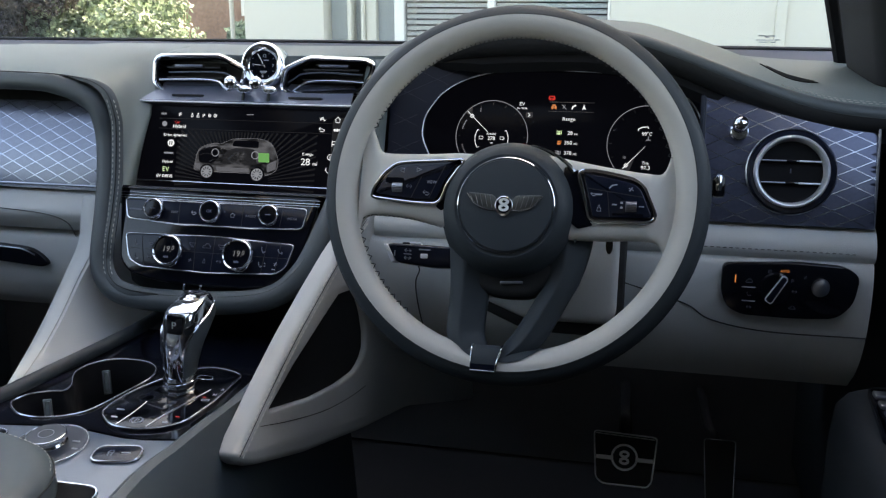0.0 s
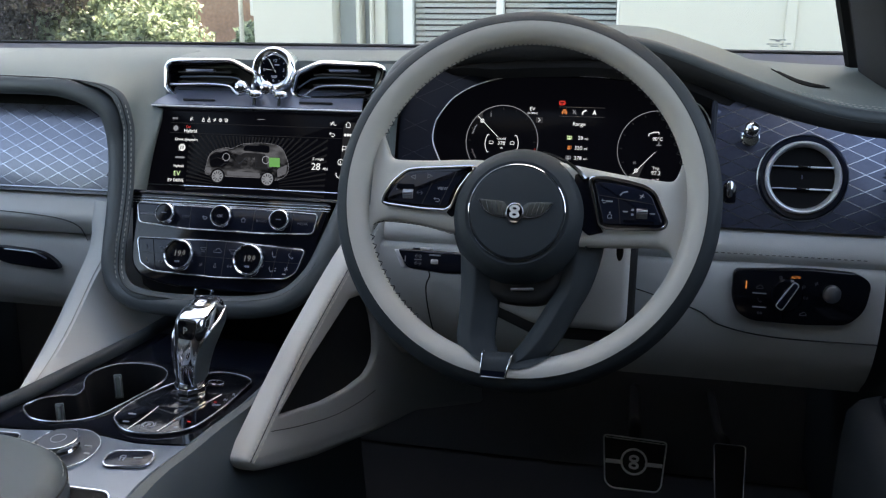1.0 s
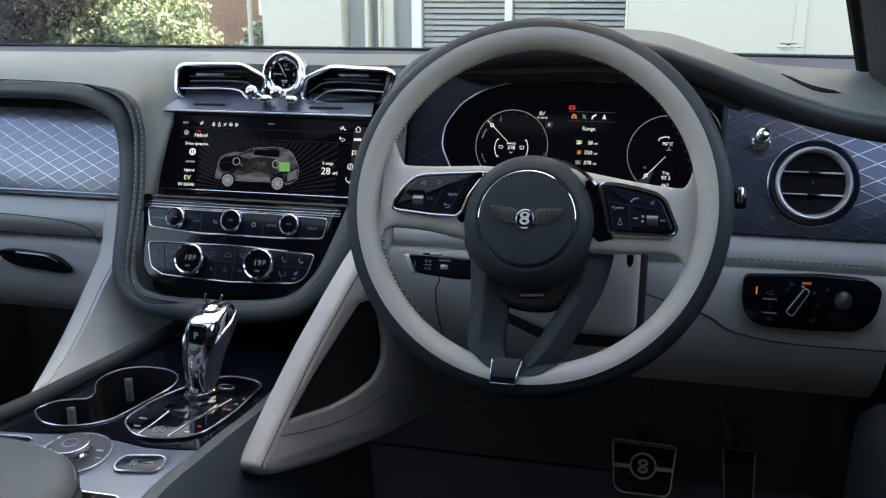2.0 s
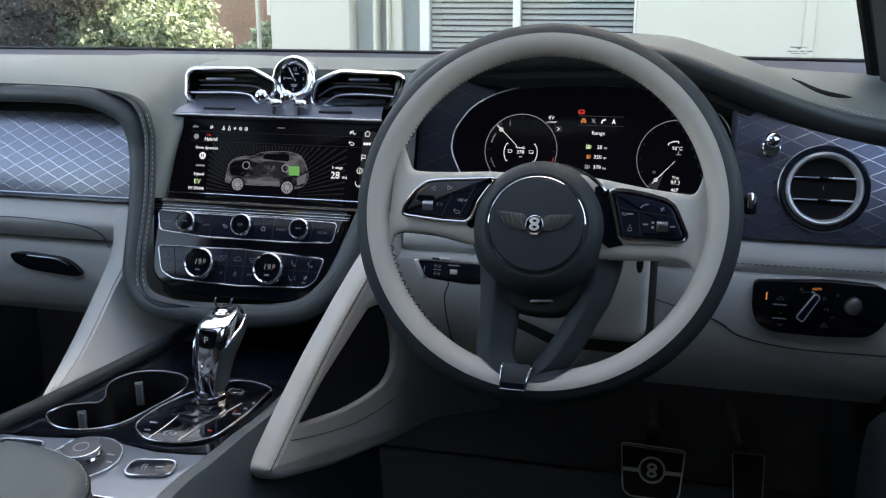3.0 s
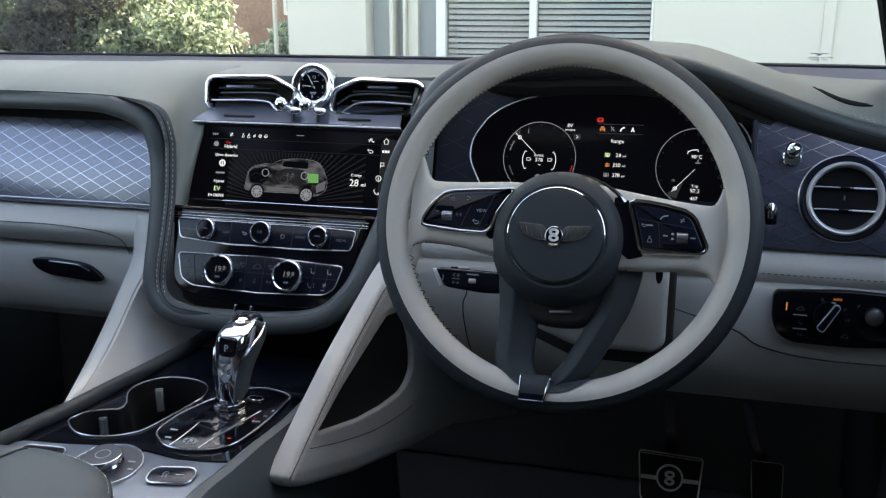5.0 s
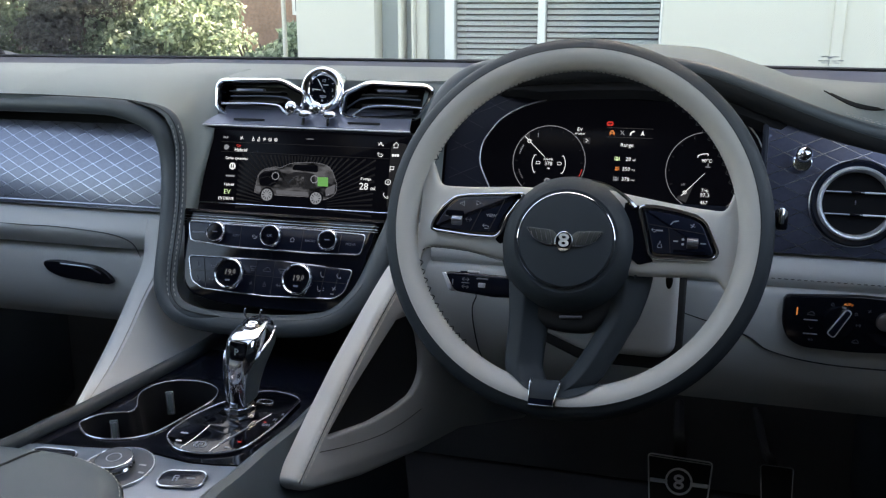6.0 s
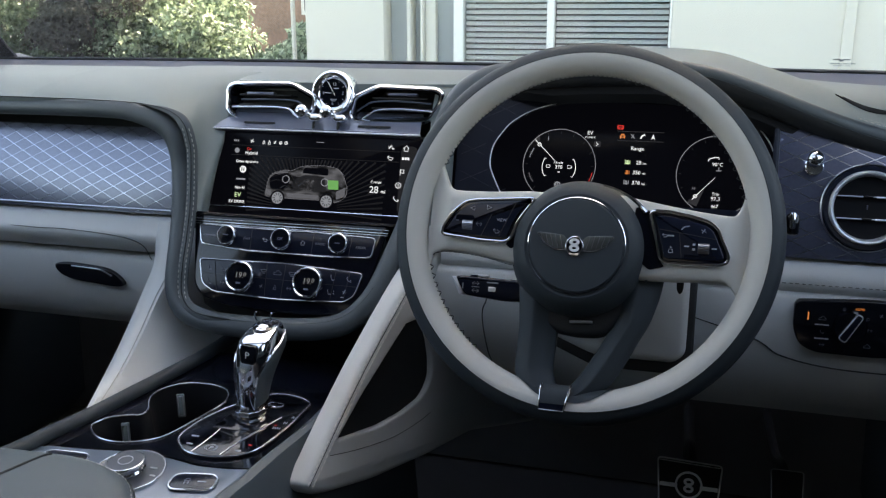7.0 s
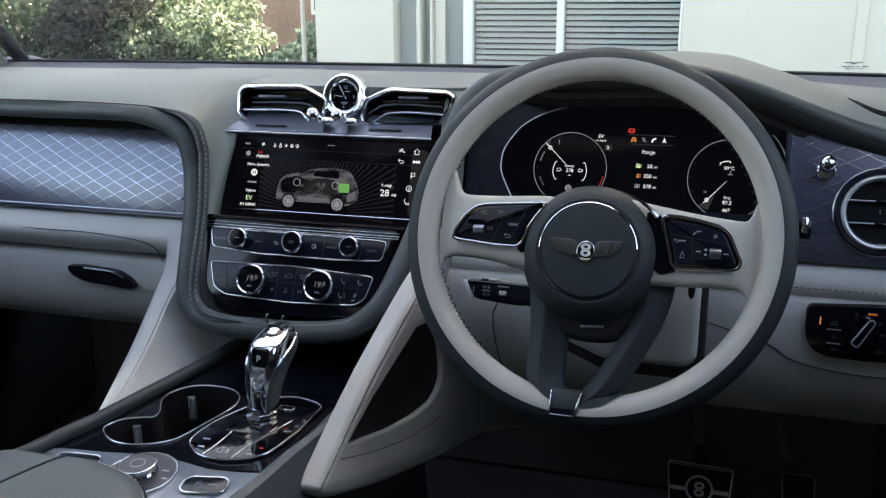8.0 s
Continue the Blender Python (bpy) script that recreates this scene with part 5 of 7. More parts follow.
# organ stops: pull knobs below the vents
for k, x in enumerate((-0.0045, 0.0295)):
    st = thing("vent_pull", "chrome organ-stop pull knob under the vents", "knob", tilted(x, 0.226, 0.7400, 11), "vent pulls")
    part("rod", tube(B(), [(0, -0.019, 0.009), (0, 0.0, 0.007)], 0.0020, 10), PIANO, st)
    part("collar", ball(B(), 0.0108, (0.001, 0.0015, 0.006), 1.0, 0.55, 0.8), CHROME, st)
    b = B()
    tube(b, [(0.0, 0.002, 0.004), (-0.005, 0.004, 0.010), (-0.011, 0.007, 0.016)], [0.0035, 0.004, 0.006], 12)
    part("neck", b, CHROME, st)
    part("knob", ball(B(), 0.0088, (-0.013, 0.009, 0.018), 1, 1, 0.9), CHROME, st)

# shelf and control panel under the display
panel = thing("control_panel", "piano black control panel with chrome-ringed climate and media buttons", "control panel", tilted(-0.008, 0.115, 0.578, 25))
edge = rounded([(-0.132, 0.056), (-0.1274, 0.0294), (-0.1180, -0.0365), (-0.1040, -0.0512), (-0.0701, -0.0591), (-0.0134, -0.0624), (0.0522, -0.0627), (0.0838, -0.0584), (0.101, -0.0482), (0.1144, -0.0297), (0.1224, 0.0112), (0.132, 0.056)], 0.012, 5)
part("base_plate", prism(B(), edge, -0.06, 0.0, 0.003), PIANO, panel)
for y0, r in ((0.0418, 0.0005), (0.0447, 0.0007), (0.0484, 0.0005), (0.0529, 0.0008)):
    part("chrome_strip", tube(B(), [(-0.128 + 0.260 * i / 12, y0, 0.0004) for i in range(13)], r, 8), EDGE, panel, "fine bright strip")
part("chrome_strip", tube(B(), [(-0.146 + 0.292 * i / 12, 0.075, -0.046) for i in range(13)], 0.0010, 8), CHROME, panel, "bright strip under the display")
part("shelf", prism(B(), [(-0.148, -0.056), (0.148, -0.056), (0.148, 0.002), (-0.148, 0.002)], 0.0, 0.004), PIANO, panel).matrix_local = Matrix.Translation((0, 0.056, 0)) @ Matrix.Rotation(radians(-22), 4, "X") @ Matrix.Rotation(radians(0), 4, "Z") @ Matrix.Rotation(radians(90), 4, "X")


def button_row(outline, splits, z=0.0):
    """A chrome-edged row of navy keys."""
    o = rounded(outline, 0.006, 4)
    tube(b := B(), [(x, y, z + 0.0016) for x, y in offset(o, 0.0004)], 0.0009, 8, True)
    row = part("row_frame", b, EDGE, panel, "thin chrome frame")
    part("keys", prism(B(), offset(o, 0.0010), z - 0.002, z + 0.0016, 0.0006), NAVY, row)
    for a, c in splits:
        part("key_gap", tube(B(), [(*a, z + 0.0018), (*c, z + 0.0018)], 0.0004, 4), BLACK, row)
    return row


row1 = button_row([(-0.121, 0.041), (-0.115, 0.0155), (-0.05, 0.0105), (0.05, 0.0105), (0.114, 0.013), (0.118, 0.038), (0.05, 0.040), (-0.05, 0.040)],
                  [((-0.046, 0.012), (-0.047, 0.039)), ((0.036, 0.012), (0.037, 0.039)), ((-0.085, 0.014), (-0.088, 0.039)), ((0.085, 0.014), (0.087, 0.039))])
row2 = button_row([(-0.114, -0.003), (-0.105, -0.035), (-0.088, -0.044), (0.0, -0.047), (0.086, -0.043), (0.099, -0.034), (0.107, -0.006), (0.0, -0.001)],
                  [((-0.112, -0.021), (0.103, -0.023)), ((-0.092, -0.004), (-0.084, -0.042)), ((-0.02, -0.002), (-0.018, -0.045)), ((0.005, -0.002), (0.004, -0.045)), ((0.072, -0.004), (0.068, -0.043)), ((0.090, -0.005), (0.085, -0.04))])
words("NAV", 0.0044, PRINT_DIM, row1, -0.0526, 0.0245, 0.0021, True)
words("RADIO", 0.0044, PRINT_DIM, row1, 0.0470, 0.0243, 0.0021, True)
words("MEDIA", 0.0044, PRINT_DIM, row1, 0.0996, 0.0236, 0.0021, True)
bars(PRINT_DIM, row1, [(-0.105, 0.027, 0.018, 0.0022)], 0.0022)
glyphs(PRINT, row1, [("back", -0.0272, 0.0263, 0.0062), ("home", 0.0236, 0.0255, 0.0055)], 0.0021)
glyphs(PRINT_DIM, row2, [("seat", -0.0969, -0.0138, 0.0070), ("seat", -0.0949, -0.0313, 0.0070), ("back", -0.0776, -0.0143, 0.0060), ("arrows", -0.0777, -0.0313, 0.0060), ("windows", -0.0232, -0.0131, 0.0070), ("car", -0.0044, -0.0144, 0.0085),
                         ("windows", 0.0149, -0.0138, 0.0070), ("fan", -0.0240, -0.0321, 0.0050), ("person", -0.0054, -0.0317, 0.0058), ("arrows", 0.0134, -0.0319, 0.0060)], 0.0021)
glyphs(PRINT, row2, [("seat", 0.0685, -0.0144, 0.0070), ("phone", 0.0899, -0.0146, 0.0064), ("seat", 0.0665, -0.0321, 0.0062), ("fan", 0.0856, -0.0303, 0.0056)], 0.0021)
bars(PRINT, row2, [(0.0722, -0.0305, 0.0012, 0.0012), (0.0722, -0.0335, 0.0012, 0.0012)], 0.0021)
bars(PRINT, row2, [(0.0838, -0.0368, 0.0042, 0.0009)], 0.0021, "indicator")
for x, y, r, txt in ((-0.0775, 0.0278, 0.0128, ""), (-0.0031, 0.0279, 0.0138, "OK"), (0.0722, 0.0272, 0.0128, "")):
    b = lathe(B(), [(r, 0.0), (r, 0.010), (r - 0.0008, 0.0116), (r - 0.0018, 0.0122), (r - 0.0026, 0.011), (r - 0.0026, 0.004)], 40, x, y)
    kn = part("media_knob", b, CHROME, panel, "chrome-ringed rotary knob")
    part("knob_face", lathe(B(), [(r - 0.0027, 0.003), (r - 0.0027, 0.0105), (0.0, 0.0108)], 32, x, y), PIANO, kn)
    if txt:
        words(txt, 0.0050, PRINT_DIM, kn, x, y - 0.002, 0.0110, True)
    else:
        bars(PRINT_DIM, kn, [(x, y, 0.0065, 0.0012)], 0.0110)
for x, y in ((-0.0500, -0.0229), (0.0406, -0.0235)):
    r = 0.0195
    prof = [(r, 0.0), (r, 0.012), (r - 0.0008, 0.0142), (r - 0.0020, 0.0150), (r - 0.0032, 0.0138), (r - 0.0032, 0.004)]
    kn = part("climate_knob", lathe(B(), prof, 56, x, y), CHROME, panel, "large knurled chrome climate knob")
    part("knob_face", lathe(B(), [(r - 0.0033, 0.003), (r - 0.0033, 0.0125), (0.0, 0.013)], 40, x, y), PIANO, kn)
    words("19.", 0.0100, GLOW_READ, kn, x - 0.0060, y - 0.0020, 0.0132, shear=0.08)
    words("0", 0.0075, GLOW_READ, kn, x + 0.0056, y, 0.0132, shear=0.08)
    bars(PRINT_DIM, kn, [(x, y - 0.0085, 0.006, 0.0022)], 0.0132)

# block under the stack that joins the console
bm = B()
rows = []
for z, y, hw in ((0.525, 0.105, 0.145), (0.50, 0.115, 0.15), (0.475, 0.15, 0.155), (0.44, 0.19, 0.16), (0.38, 0.22, 0.165)):
    rows.append([(hw * math.sin(a) - 0.006, y + 0.05 * (1 - math.cos(a)) * 1.2, z) for a in [radians(-88 + 176 * i / 16) for i in range(17)]])
grid(bm, rows)
thick(bm, 0.01)
part("stack_base", bm, BLACK, dash, "matt black base under the stack")

# ---- instruments behind the wheel ----
cluster = thing("instrument_cluster", "dark digital instrument cluster with two round dials", "instrument cluster", tilted(0.392, 0.272, 0.712, 18))
arch = [(v.x, v.y) for v in curve([(-0.150, -0.072), (-0.1586, -0.0569), (-0.1696, -0.0394), (-0.1737, -0.0201), (-0.1709, -0.0031), (-0.1616, 0.0125), (-0.1480, 0.0282), (-0.1248, 0.0433), (-0.0927, 0.0535), (-0.0606, 0.0577), (0.0022, 0.0592),
                                   (0.0701, 0.0559), (0.1150, 0.0470), (0.1518, 0.0297), (0.1640, 0.0170), (0.1715, 0.0040), (0.1743, -0.0127), (0.1710, -0.0350), (0.1600, -0.0569), (0.150, -0.072)], 7)]
LENS_Z = 0.050
fore = [(v.x, v.y) for v in curve([(-0.143, -0.075), (-0.1538, -0.0549), (-0.1605, -0.0400), (-0.1619, -0.0280), (-0.1592, -0.0118), (-0.1504, 0.0035), (-0.1380, 0.0183), (-0.1153, 0.0325), (-0.0847, 0.0425), (-0.0541, 0.0464), (0.0057, 0.0476),
                                   (0.0705, 0.0444), (0.1130, 0.0360), (0.1435, 0.0225), (0.1565, 0.0110), (0.1650, -0.0040), (0.1698, -0.0209), (0.1700, -0.0405), (0.164, -0.0600), (0.157, -0.075)], 7)]
part("glass", prism(B(), offset(arch, -0.004), -0.008, -0.002, 0.001), SCREEN, cluster)
wide = [(-0.205, -0.105), (-0.205, 0.062), (-0.19, 0.074), (0.120, 0.074), (0.158, 0.052), (0.178, 0.026), (0.184, 0.0), (0.186, -0.105)]
part("surround", holed(B(), rounded(wide[::-1], 0.012), fore, LENS_Z - 0.006, LENS_Z), VENEER_SHADE, cluster, "blue veneer round the dials, coloured dark for hood shade")
bm = B()
grid(bm, [[(x, y, z) for x, y in poly] for poly, z in ((fore, LENS_Z - 0.001), (offset(fore, 0.0015), LENS_Z - 0.004), (arch, -0.003))])
part("glass_wall", bm, PIANO, cluster, "gloss black wall between veneer and glass")
part("glass_edge", tube(B(), [(x, y, LENS_Z + 0.0006) for x, y in fore], 0.0008, 8), RING, cluster, "thin bright edge round the glass")
for slope in (0.46, -0.46):
    for k in range(-8, 9):
        line = [(x, slope * x + 0.034 * k) for x in [-0.215 + 0.43 * i / 86 for i in range(87)]]
        run = []
        for q in line + [(9, 9)]:
            clear = -0.10 < q[1] < 0.068 and -0.200 < q[0] < 0.150 and (((q[0] - 0.003) / 0.172) ** 2 + ((q[1] + 0.022) / 0.076) ** 2 > 1 and q[1] > -0.07)
            if clear:
                run.append((q[0], q[1], LENS_Z + 0.0001))
            elif run:
                if len(run) > 2:
                    part("inlay_line", tube(B(), run, 0.00035, 4), INLAY_SHADE, cluster)
                run = []
for cx, cy, r in ((-0.0842, -0.0254, 0.0462), (0.1083, -0.0293, 0.0485)):
    d = part("dial", lathe(B(), [(r, -0.0022), (r, -0.0012), (r - 0.0007, -0.0012), (r - 0.0007, -0.0022)], 64, cx, cy, True), GLOW_SOFT, cluster, "thin white dial ring")
    b = B()
    for k in range(13):
        a = radians(225 - 270 * k / 12)
        c, s = math.cos(a), math.sin(a)
        q = [(r - 0.006, -0.00025), (r - 0.003, -0.00025), (r - 0.003, 0.00025), (r - 0.006, 0.00025)]
        b.faces.new([b.verts.new((cx + x * c - y * s, cy + x * s + y * c, -0.0016)) for x, y in q])
    part("ticks", b, SCREEN_GREY, d)
dials = [o for o in cluster.children if o.name.startswith("dial")]
L0, R0 = dials[0], dials[1]
part("needle", tube(B(), [(-0.0890, -0.0205, -0.001), (-0.1165, 0.0056, -0.001)], [0.0003, 0.0005], 5), GLOW_WHITE, L0)
part("needle_tip", lathe(B(), [(0.0026, -0.0016), (0.0026, -0.0010), (0.0017, -0.0010), (0.0017, -0.0016)], 16, -0.1107, 0.0, True), GLOW_WHITE, L0)
part("needle_fan", prism(B(), [(-0.1107, 0.0), (-0.1190, 0.0040), (-0.1110, 0.0120)], -0.0019, -0.0016), SCREEN_GREY, L0)
words("1", 0.0075, GLOW_SOFT, L0, -0.1020, 0.0055, -0.0015)
words("RANGE", 0.0036, GLOW_WHITE, L0, -0.0848, -0.0235, -0.0015, True)
words("378", 0.0066, GLOW_WHITE, L0, -0.0844, -0.0300, -0.0015, True)
words("mi", 0.0034, GLOW_WHITE, L0, -0.0839, -0.0348, -0.0015, True)
for a0, a1 in ((148, 214), (-34, 32)):
    pts = [(-0.0842 + 0.0212 * math.cos(radians(a0 + (a1 - a0) * k / 10)), -0.0282 + 0.0212 * math.sin(radians(a0 + (a1 - a0) * k / 10)), -0.0015) for k in range(11)]
    part("gauge_arc", tube(B(), pts, 0.00045, 5), GLOW_WHITE, L0)
    part("gauge_tick", tube(B(), [pts[0], tuple(Vector(pts[0]) * 0.9 + Vector((-0.0842, -0.0282, -0.0015)) * 0.1)], 0.0004, 4), GLOW_WHITE, L0)
    part("gauge_tick", tube(B(), [pts[-1], tuple(Vector(pts[-1]) * 0.9 + Vector((-0.0842, -0.0282, -0.0015)) * 0.1)], 0.0004, 4), GLOW_WHITE, L0)
for cx in (-0.0975, -0.0705):
    part("symbol", tube(B(), [(cx - 0.0026, -0.0255, -0.0015), (cx + 0.0016, -0.0255, -0.0015), (cx + 0.0026, -0.0272, -0.0015), (cx + 0.0016, -0.0289, -0.0015), (cx - 0.0026, -0.0289, -0.0015)], 0.0004, 4, True), GLOW_WHITE, L0)
part("symbol", lathe(B(), [(0.0042, -0.0018), (0.0042, -0.0012)], 20, -0.0843, -0.0503), GLOW_SOFT, L0)
bars(SCREEN, L0, [(-0.0856, -0.0503, 0.0011, 0.0045), (-0.0830, -0.0503, 0.0011, 0.0045)], -0.0011, "symbol")
for ang, mark in ((158, GLOW_SOFT), (206, GLOW_DIM)):
    for k in range(6):
        a = radians(ang + (k - 2.5) * 3.2)
        part("marking", prism(B(), oval(0.0011, 0.0007, -0.0842 + 0.0390 * math.cos(a), -0.0254 + 0.0390 * math.sin(a), 6), -0.0018, -0.0013), mark, L0)
part("red_zone", tube(B(), [(-0.0842 + 0.0430 * math.cos(radians(a)), -0.0254 + 0.0430 * math.sin(radians(a)), -0.0015) for a in (-28, -22, -16, -10)], 0.0005, 5), GLOW_RED, L0)
part("needle", tube(B(), [(0.1063, -0.0314, -0.001), (0.0806, -0.0598, -0.001)], [0.0002, 0.0005], 5), GLOW_WHITE, R0)
part("needle_tip", lathe(B(), [(0.0024, -0.0016), (0.0024, -0.0010), (0.0015, -0.0010), (0.0015, -0.0016)], 16, 0.0843, -0.0556, True), GLOW_WHITE, R0)
part("needle_fan", prism(B(), [(0.0950, -0.0440), (0.0745, -0.0640), (0.0865, -0.0680)], -0.0019, -0.0016), SCREEN_GREY, R0)
words("10", 0.0042, GLOW_SOFT, R0, 0.0795, -0.0475, -0.0015)
words("90\u00b0C", 0.0060, GLOW_WHITE, R0, 0.1015, -0.0180, -0.0015)
part("gauge_arc", tube(B(), [(0.0969, -0.0125, -0.0015), (0.0972, -0.0098, -0.0015), (0.1025, -0.0078, -0.0015), (0.1086, -0.0072, -0.0015), (0.1090, -0.0098, -0.0015)], 0.0006, 5), GLOW_WHITE, R0)
words("Trip", 0.0050, GLOW_WHITE, R0, 0.1076, -0.0535, -0.0015, True)
words("97.3", 0.0066, GLOW_WHITE, R0, 0.1080, -0.0600, -0.0015, True)
words("467", 0.0060, GLOW_WHITE, R0, 0.1074, -0.0690, -0.0015, True)
bars(GLOW_SOFT, R0, [(0.1095, -0.0235, 0.006, 0.001), (0.1095, -0.0210, 0.001, 0.004)], -0.0015)
words("EV", 0.0064, GLOW_WHITE, cluster, -0.0479, 0.0150, -0.0017, True)
words("EV DRIVE", 0.0031, GLOW_WHITE, cluster, -0.0475, 0.0105, -0.0017, True)
key_box = part("symbol", prism(B(), rrect(0.0085, 0.0072, 0.001, -0.0382, 0.0032), -0.0021, -0.0017), SCREEN_GREY, cluster)
part("arrow_mark", tube(B(), [(-0.0395, 0.0052, -0.0014), (-0.0368, 0.0032, -0.0014), (-0.0395, 0.0012, -0.0014)], 0.0005, 4), GLOW_WHITE, key_box)
bars(GLOW_RED, cluster, [(-0.0110, 0.0255, 0.0082, 0.0056)], -0.0016, "symbol")
bars(SCREEN, cluster, [(-0.0110, 0.0258, 0.0046, 0.0012), (-0.0110, 0.0240, 0.0016, 0.0010)], -0.0012, "symbol")
bars(GLOW_ORANGE, cluster, [(-0.0077, 0.0140, 0.0066, 0.0028), (-0.0077, 0.0166, 0.0044, 0.0016), (-0.0101, 0.0120, 0.0013, 0.0015), (-0.0053, 0.0120, 0.0013, 0.0015)], -0.0016, "symbol")
bars(SCREEN, cluster, [(-0.0077, 0.0141, 0.0026, 0.0009)], -0.0012, "symbol")
bars(SCREEN_GREY, cluster, [(0.014, 0.0205, 0.056, 0.0006), (0.014, 0.0088, 0.056, 0.0006)], -0.0017, "divider")
part("symbol", tube(B(), [(0.0025, 0.0172, -0.0015), (0.0072, 0.0118, -0.0015)], 0.0006, 5), GLOW_SOFT, cluster)
part("symbol", tube(B(), [(0.0060, 0.0170, -0.0015), (0.0048, 0.0145, -0.0015), (0.0030, 0.0125, -0.0015)], 0.0005, 5), GLOW_SOFT, cluster)
part("symbol", tube(B(), curve([(0.0148, 0.0118, -0.0015), (0.0158, 0.0152, -0.0015), (0.0195, 0.0170, -0.0015)], 4), 0.0010, 5), GLOW_WHITE, cluster)
part("symbol", prism(B(), [(0.0270, 0.0113), (0.0295, 0.0183), (0.0320, 0.0113), (0.0295, 0.0130)], -0.0018, -0.0013), GLOW_WHITE, cluster)
words("Range", 0.0066, GLOW_WHITE, cluster, 0.0115, -0.0026, -0.0015, True)
for y, t, mt in ((-0.0201, "28", GLOW_PALEGREEN), (-0.0325, "350", GLOW_ORANGE), (-0.0452, "378", GLOW_SOFT)):
    bars(mt, cluster, [(0.0006, y + 0.0036, 0.0030, 0.0018), (0.0006, y + 0.0010, 0.0036, 0.0026), (0.0034, y + 0.0024, 0.0008, 0.0046)] + ([(-0.0020, y + 0.0024, 0.0008, 0.0056)] if t != "350" else []), -0.0016, "symbol")
    words(t, 0.0066, GLOW_WHITE, cluster, 0.0075 + (0.0034 if len(t) == 2 else 0), y, -0.0015)
    words("mi", 0.0042, GLOW_WHITE, cluster, 0.0192, y, -0.0015)

# ---- steering wheel ----
W_M = tilted(0.3704, -0.007, 0.6744, 21.7)
wheel = thing("steering_wheel", "two-tone leather steering wheel, pale grey and charcoal, with a round hub", "steering wheel", W_M)
RC, RR, RZ = 0.1703, 0.0164, 0.0165


def rim_point(a, th, grow=0.0):
    r = RC + (RR + grow) * math.cos(th)
    return Vector((r * math.cos(a), r * math.sin(a), (RZ + grow) * math.sin(th)))


def rim_part(name, th0, th1, mat, a0=0.0, a1=360.0, label="", n=14, grow=0.0):
    full = a1 - a0 >= 360
    na = int((a1 - a0) / 360 * 140)
    b = B()
    rows = [[rim_point(radians(a0 + (a1 - a0) * k / na), radians(th0 + (th1 - th0) * j / n), grow) for j in range(n + 1)] for k in range(na + (0 if full else 1))]
    if full:
        rows.append(rows[0])
    grid(b, rows)
    return part(name, b, mat, wheel, label)


rim_part("rim_cover", 82, 212, RIM_LEATHER, label="pale grey leather rim facing")
rim_part("rim_back", -150, 84, DARK, label="charcoal leather rim back", grow=-0.0006)
part("rim_seam", tube(B(), [rim_point(radians(a * 3), radians(83), -0.0004) for a in range(120)], 0.0007, 5, True), DARK_THREAD, wheel)
seam = [rim_point(radians(a), radians(176), 0.0006) for a in range(14, 167, 1)]
stitches(seam, DARK_THREAD, wheel, length=0.0042, gap=0.0004, r=0.00052, slant=0.0028, lift=(0, 0, 1))
seam = [rim_point(radians(a), radians(172), 0.0006) for a in range(196, 236, 1)]
stitches(seam, DARK_THREAD, wheel, length=0.0042, gap=0.0004, r=0.00052, slant=0.0028, lift=(0, 0, 1))


def wheel_plate(name, outline, r, z0, z1, bevel, mat, parent=None, label=""):
    return part(name, prism(B(), rounded(outline, r, 6), z0, z1, bevel, 5), mat, parent or wheel, label)


def wheel_spoke(xs, tops, lows):
    """A padded spoke lofted from hub to rim."""
    b = B()
    rows = []
    for i in range(49):
        x = xs[0] + (xs[-1] - xs[0]) * i / 48
        k = abs(x)
        ax = [abs(q) for q in xs]
        yt, yb = lerp_table(k, ax, tops), lerp_table(k, ax, lows)
        hy, cy = (yt - yb) / 2, (yt + yb) / 2
        ring, swell = [], 0.0115 * (1 - 0.72 * max(0.0, min(1.0, (k - 0.130) / 0.018)))
        for j in range(28):
            a = 2 * math.pi * j / 28
            c, s = math.cos(a), math.sin(a)
            ring.append((x, cy + hy * math.copysign(abs(c) ** 0.45, c), -0.001 + swell * math.copysign(abs(s) ** 0.6, s)))
        rows.append(ring)
    vs = grid(b, rows, closed=True)
    b.faces.new(vs[0])
    b.faces.new(vs[-1])
    return part("spoke", b, RIM_LEATHER, wheel, "pale grey leather spoke")


wheel_spoke([-0.03, -0.05, -0.077, -0.100, -0.118, -0.1265, -0.1335, -0.138, -0.1445, -0.151], [0.0350, 0.0355, 0.0340, 0.0328, 0.0325, 0.0328, 0.0360, 0.0450, 0.060, 0.066],
            [-0.041, -0.0395, -0.0355, -0.0315, -0.030, -0.0297, -0.0297, -0.0305, -0.034, -0.064])
wheel_spoke([0.03, 0.057, 0.073, 0.0916, 0.1227, 0.134, 0.139, 0.1451, 0.1485, 0.157], [0.0375, 0.0327, 0.0300, 0.0270, 0.0231, 0.0222, 0.0224, 0.0291, 0.0440, 0.070],
            [-0.043, -0.0440, -0.0437, -0.0430, -0.0412, -0.0418, -0.0437, -0.0520, -0.060, -0.082])
stitches([(x, lerp_table(-x, [0.055, 0.077, 0.095, 0.118, 0.1356, 0.1458], [-0.0405, -0.0357, -0.032, -0.030, -0.0297, -0.034]) - 0.0003, 0.004) for x in [-0.1455 + 0.002 * i for i in range(45)]], DARK_THREAD, wheel, length=0.0036, gap=0.0008, r=0.0005, slant=0.0009, lift=(0, -1, 0.3))

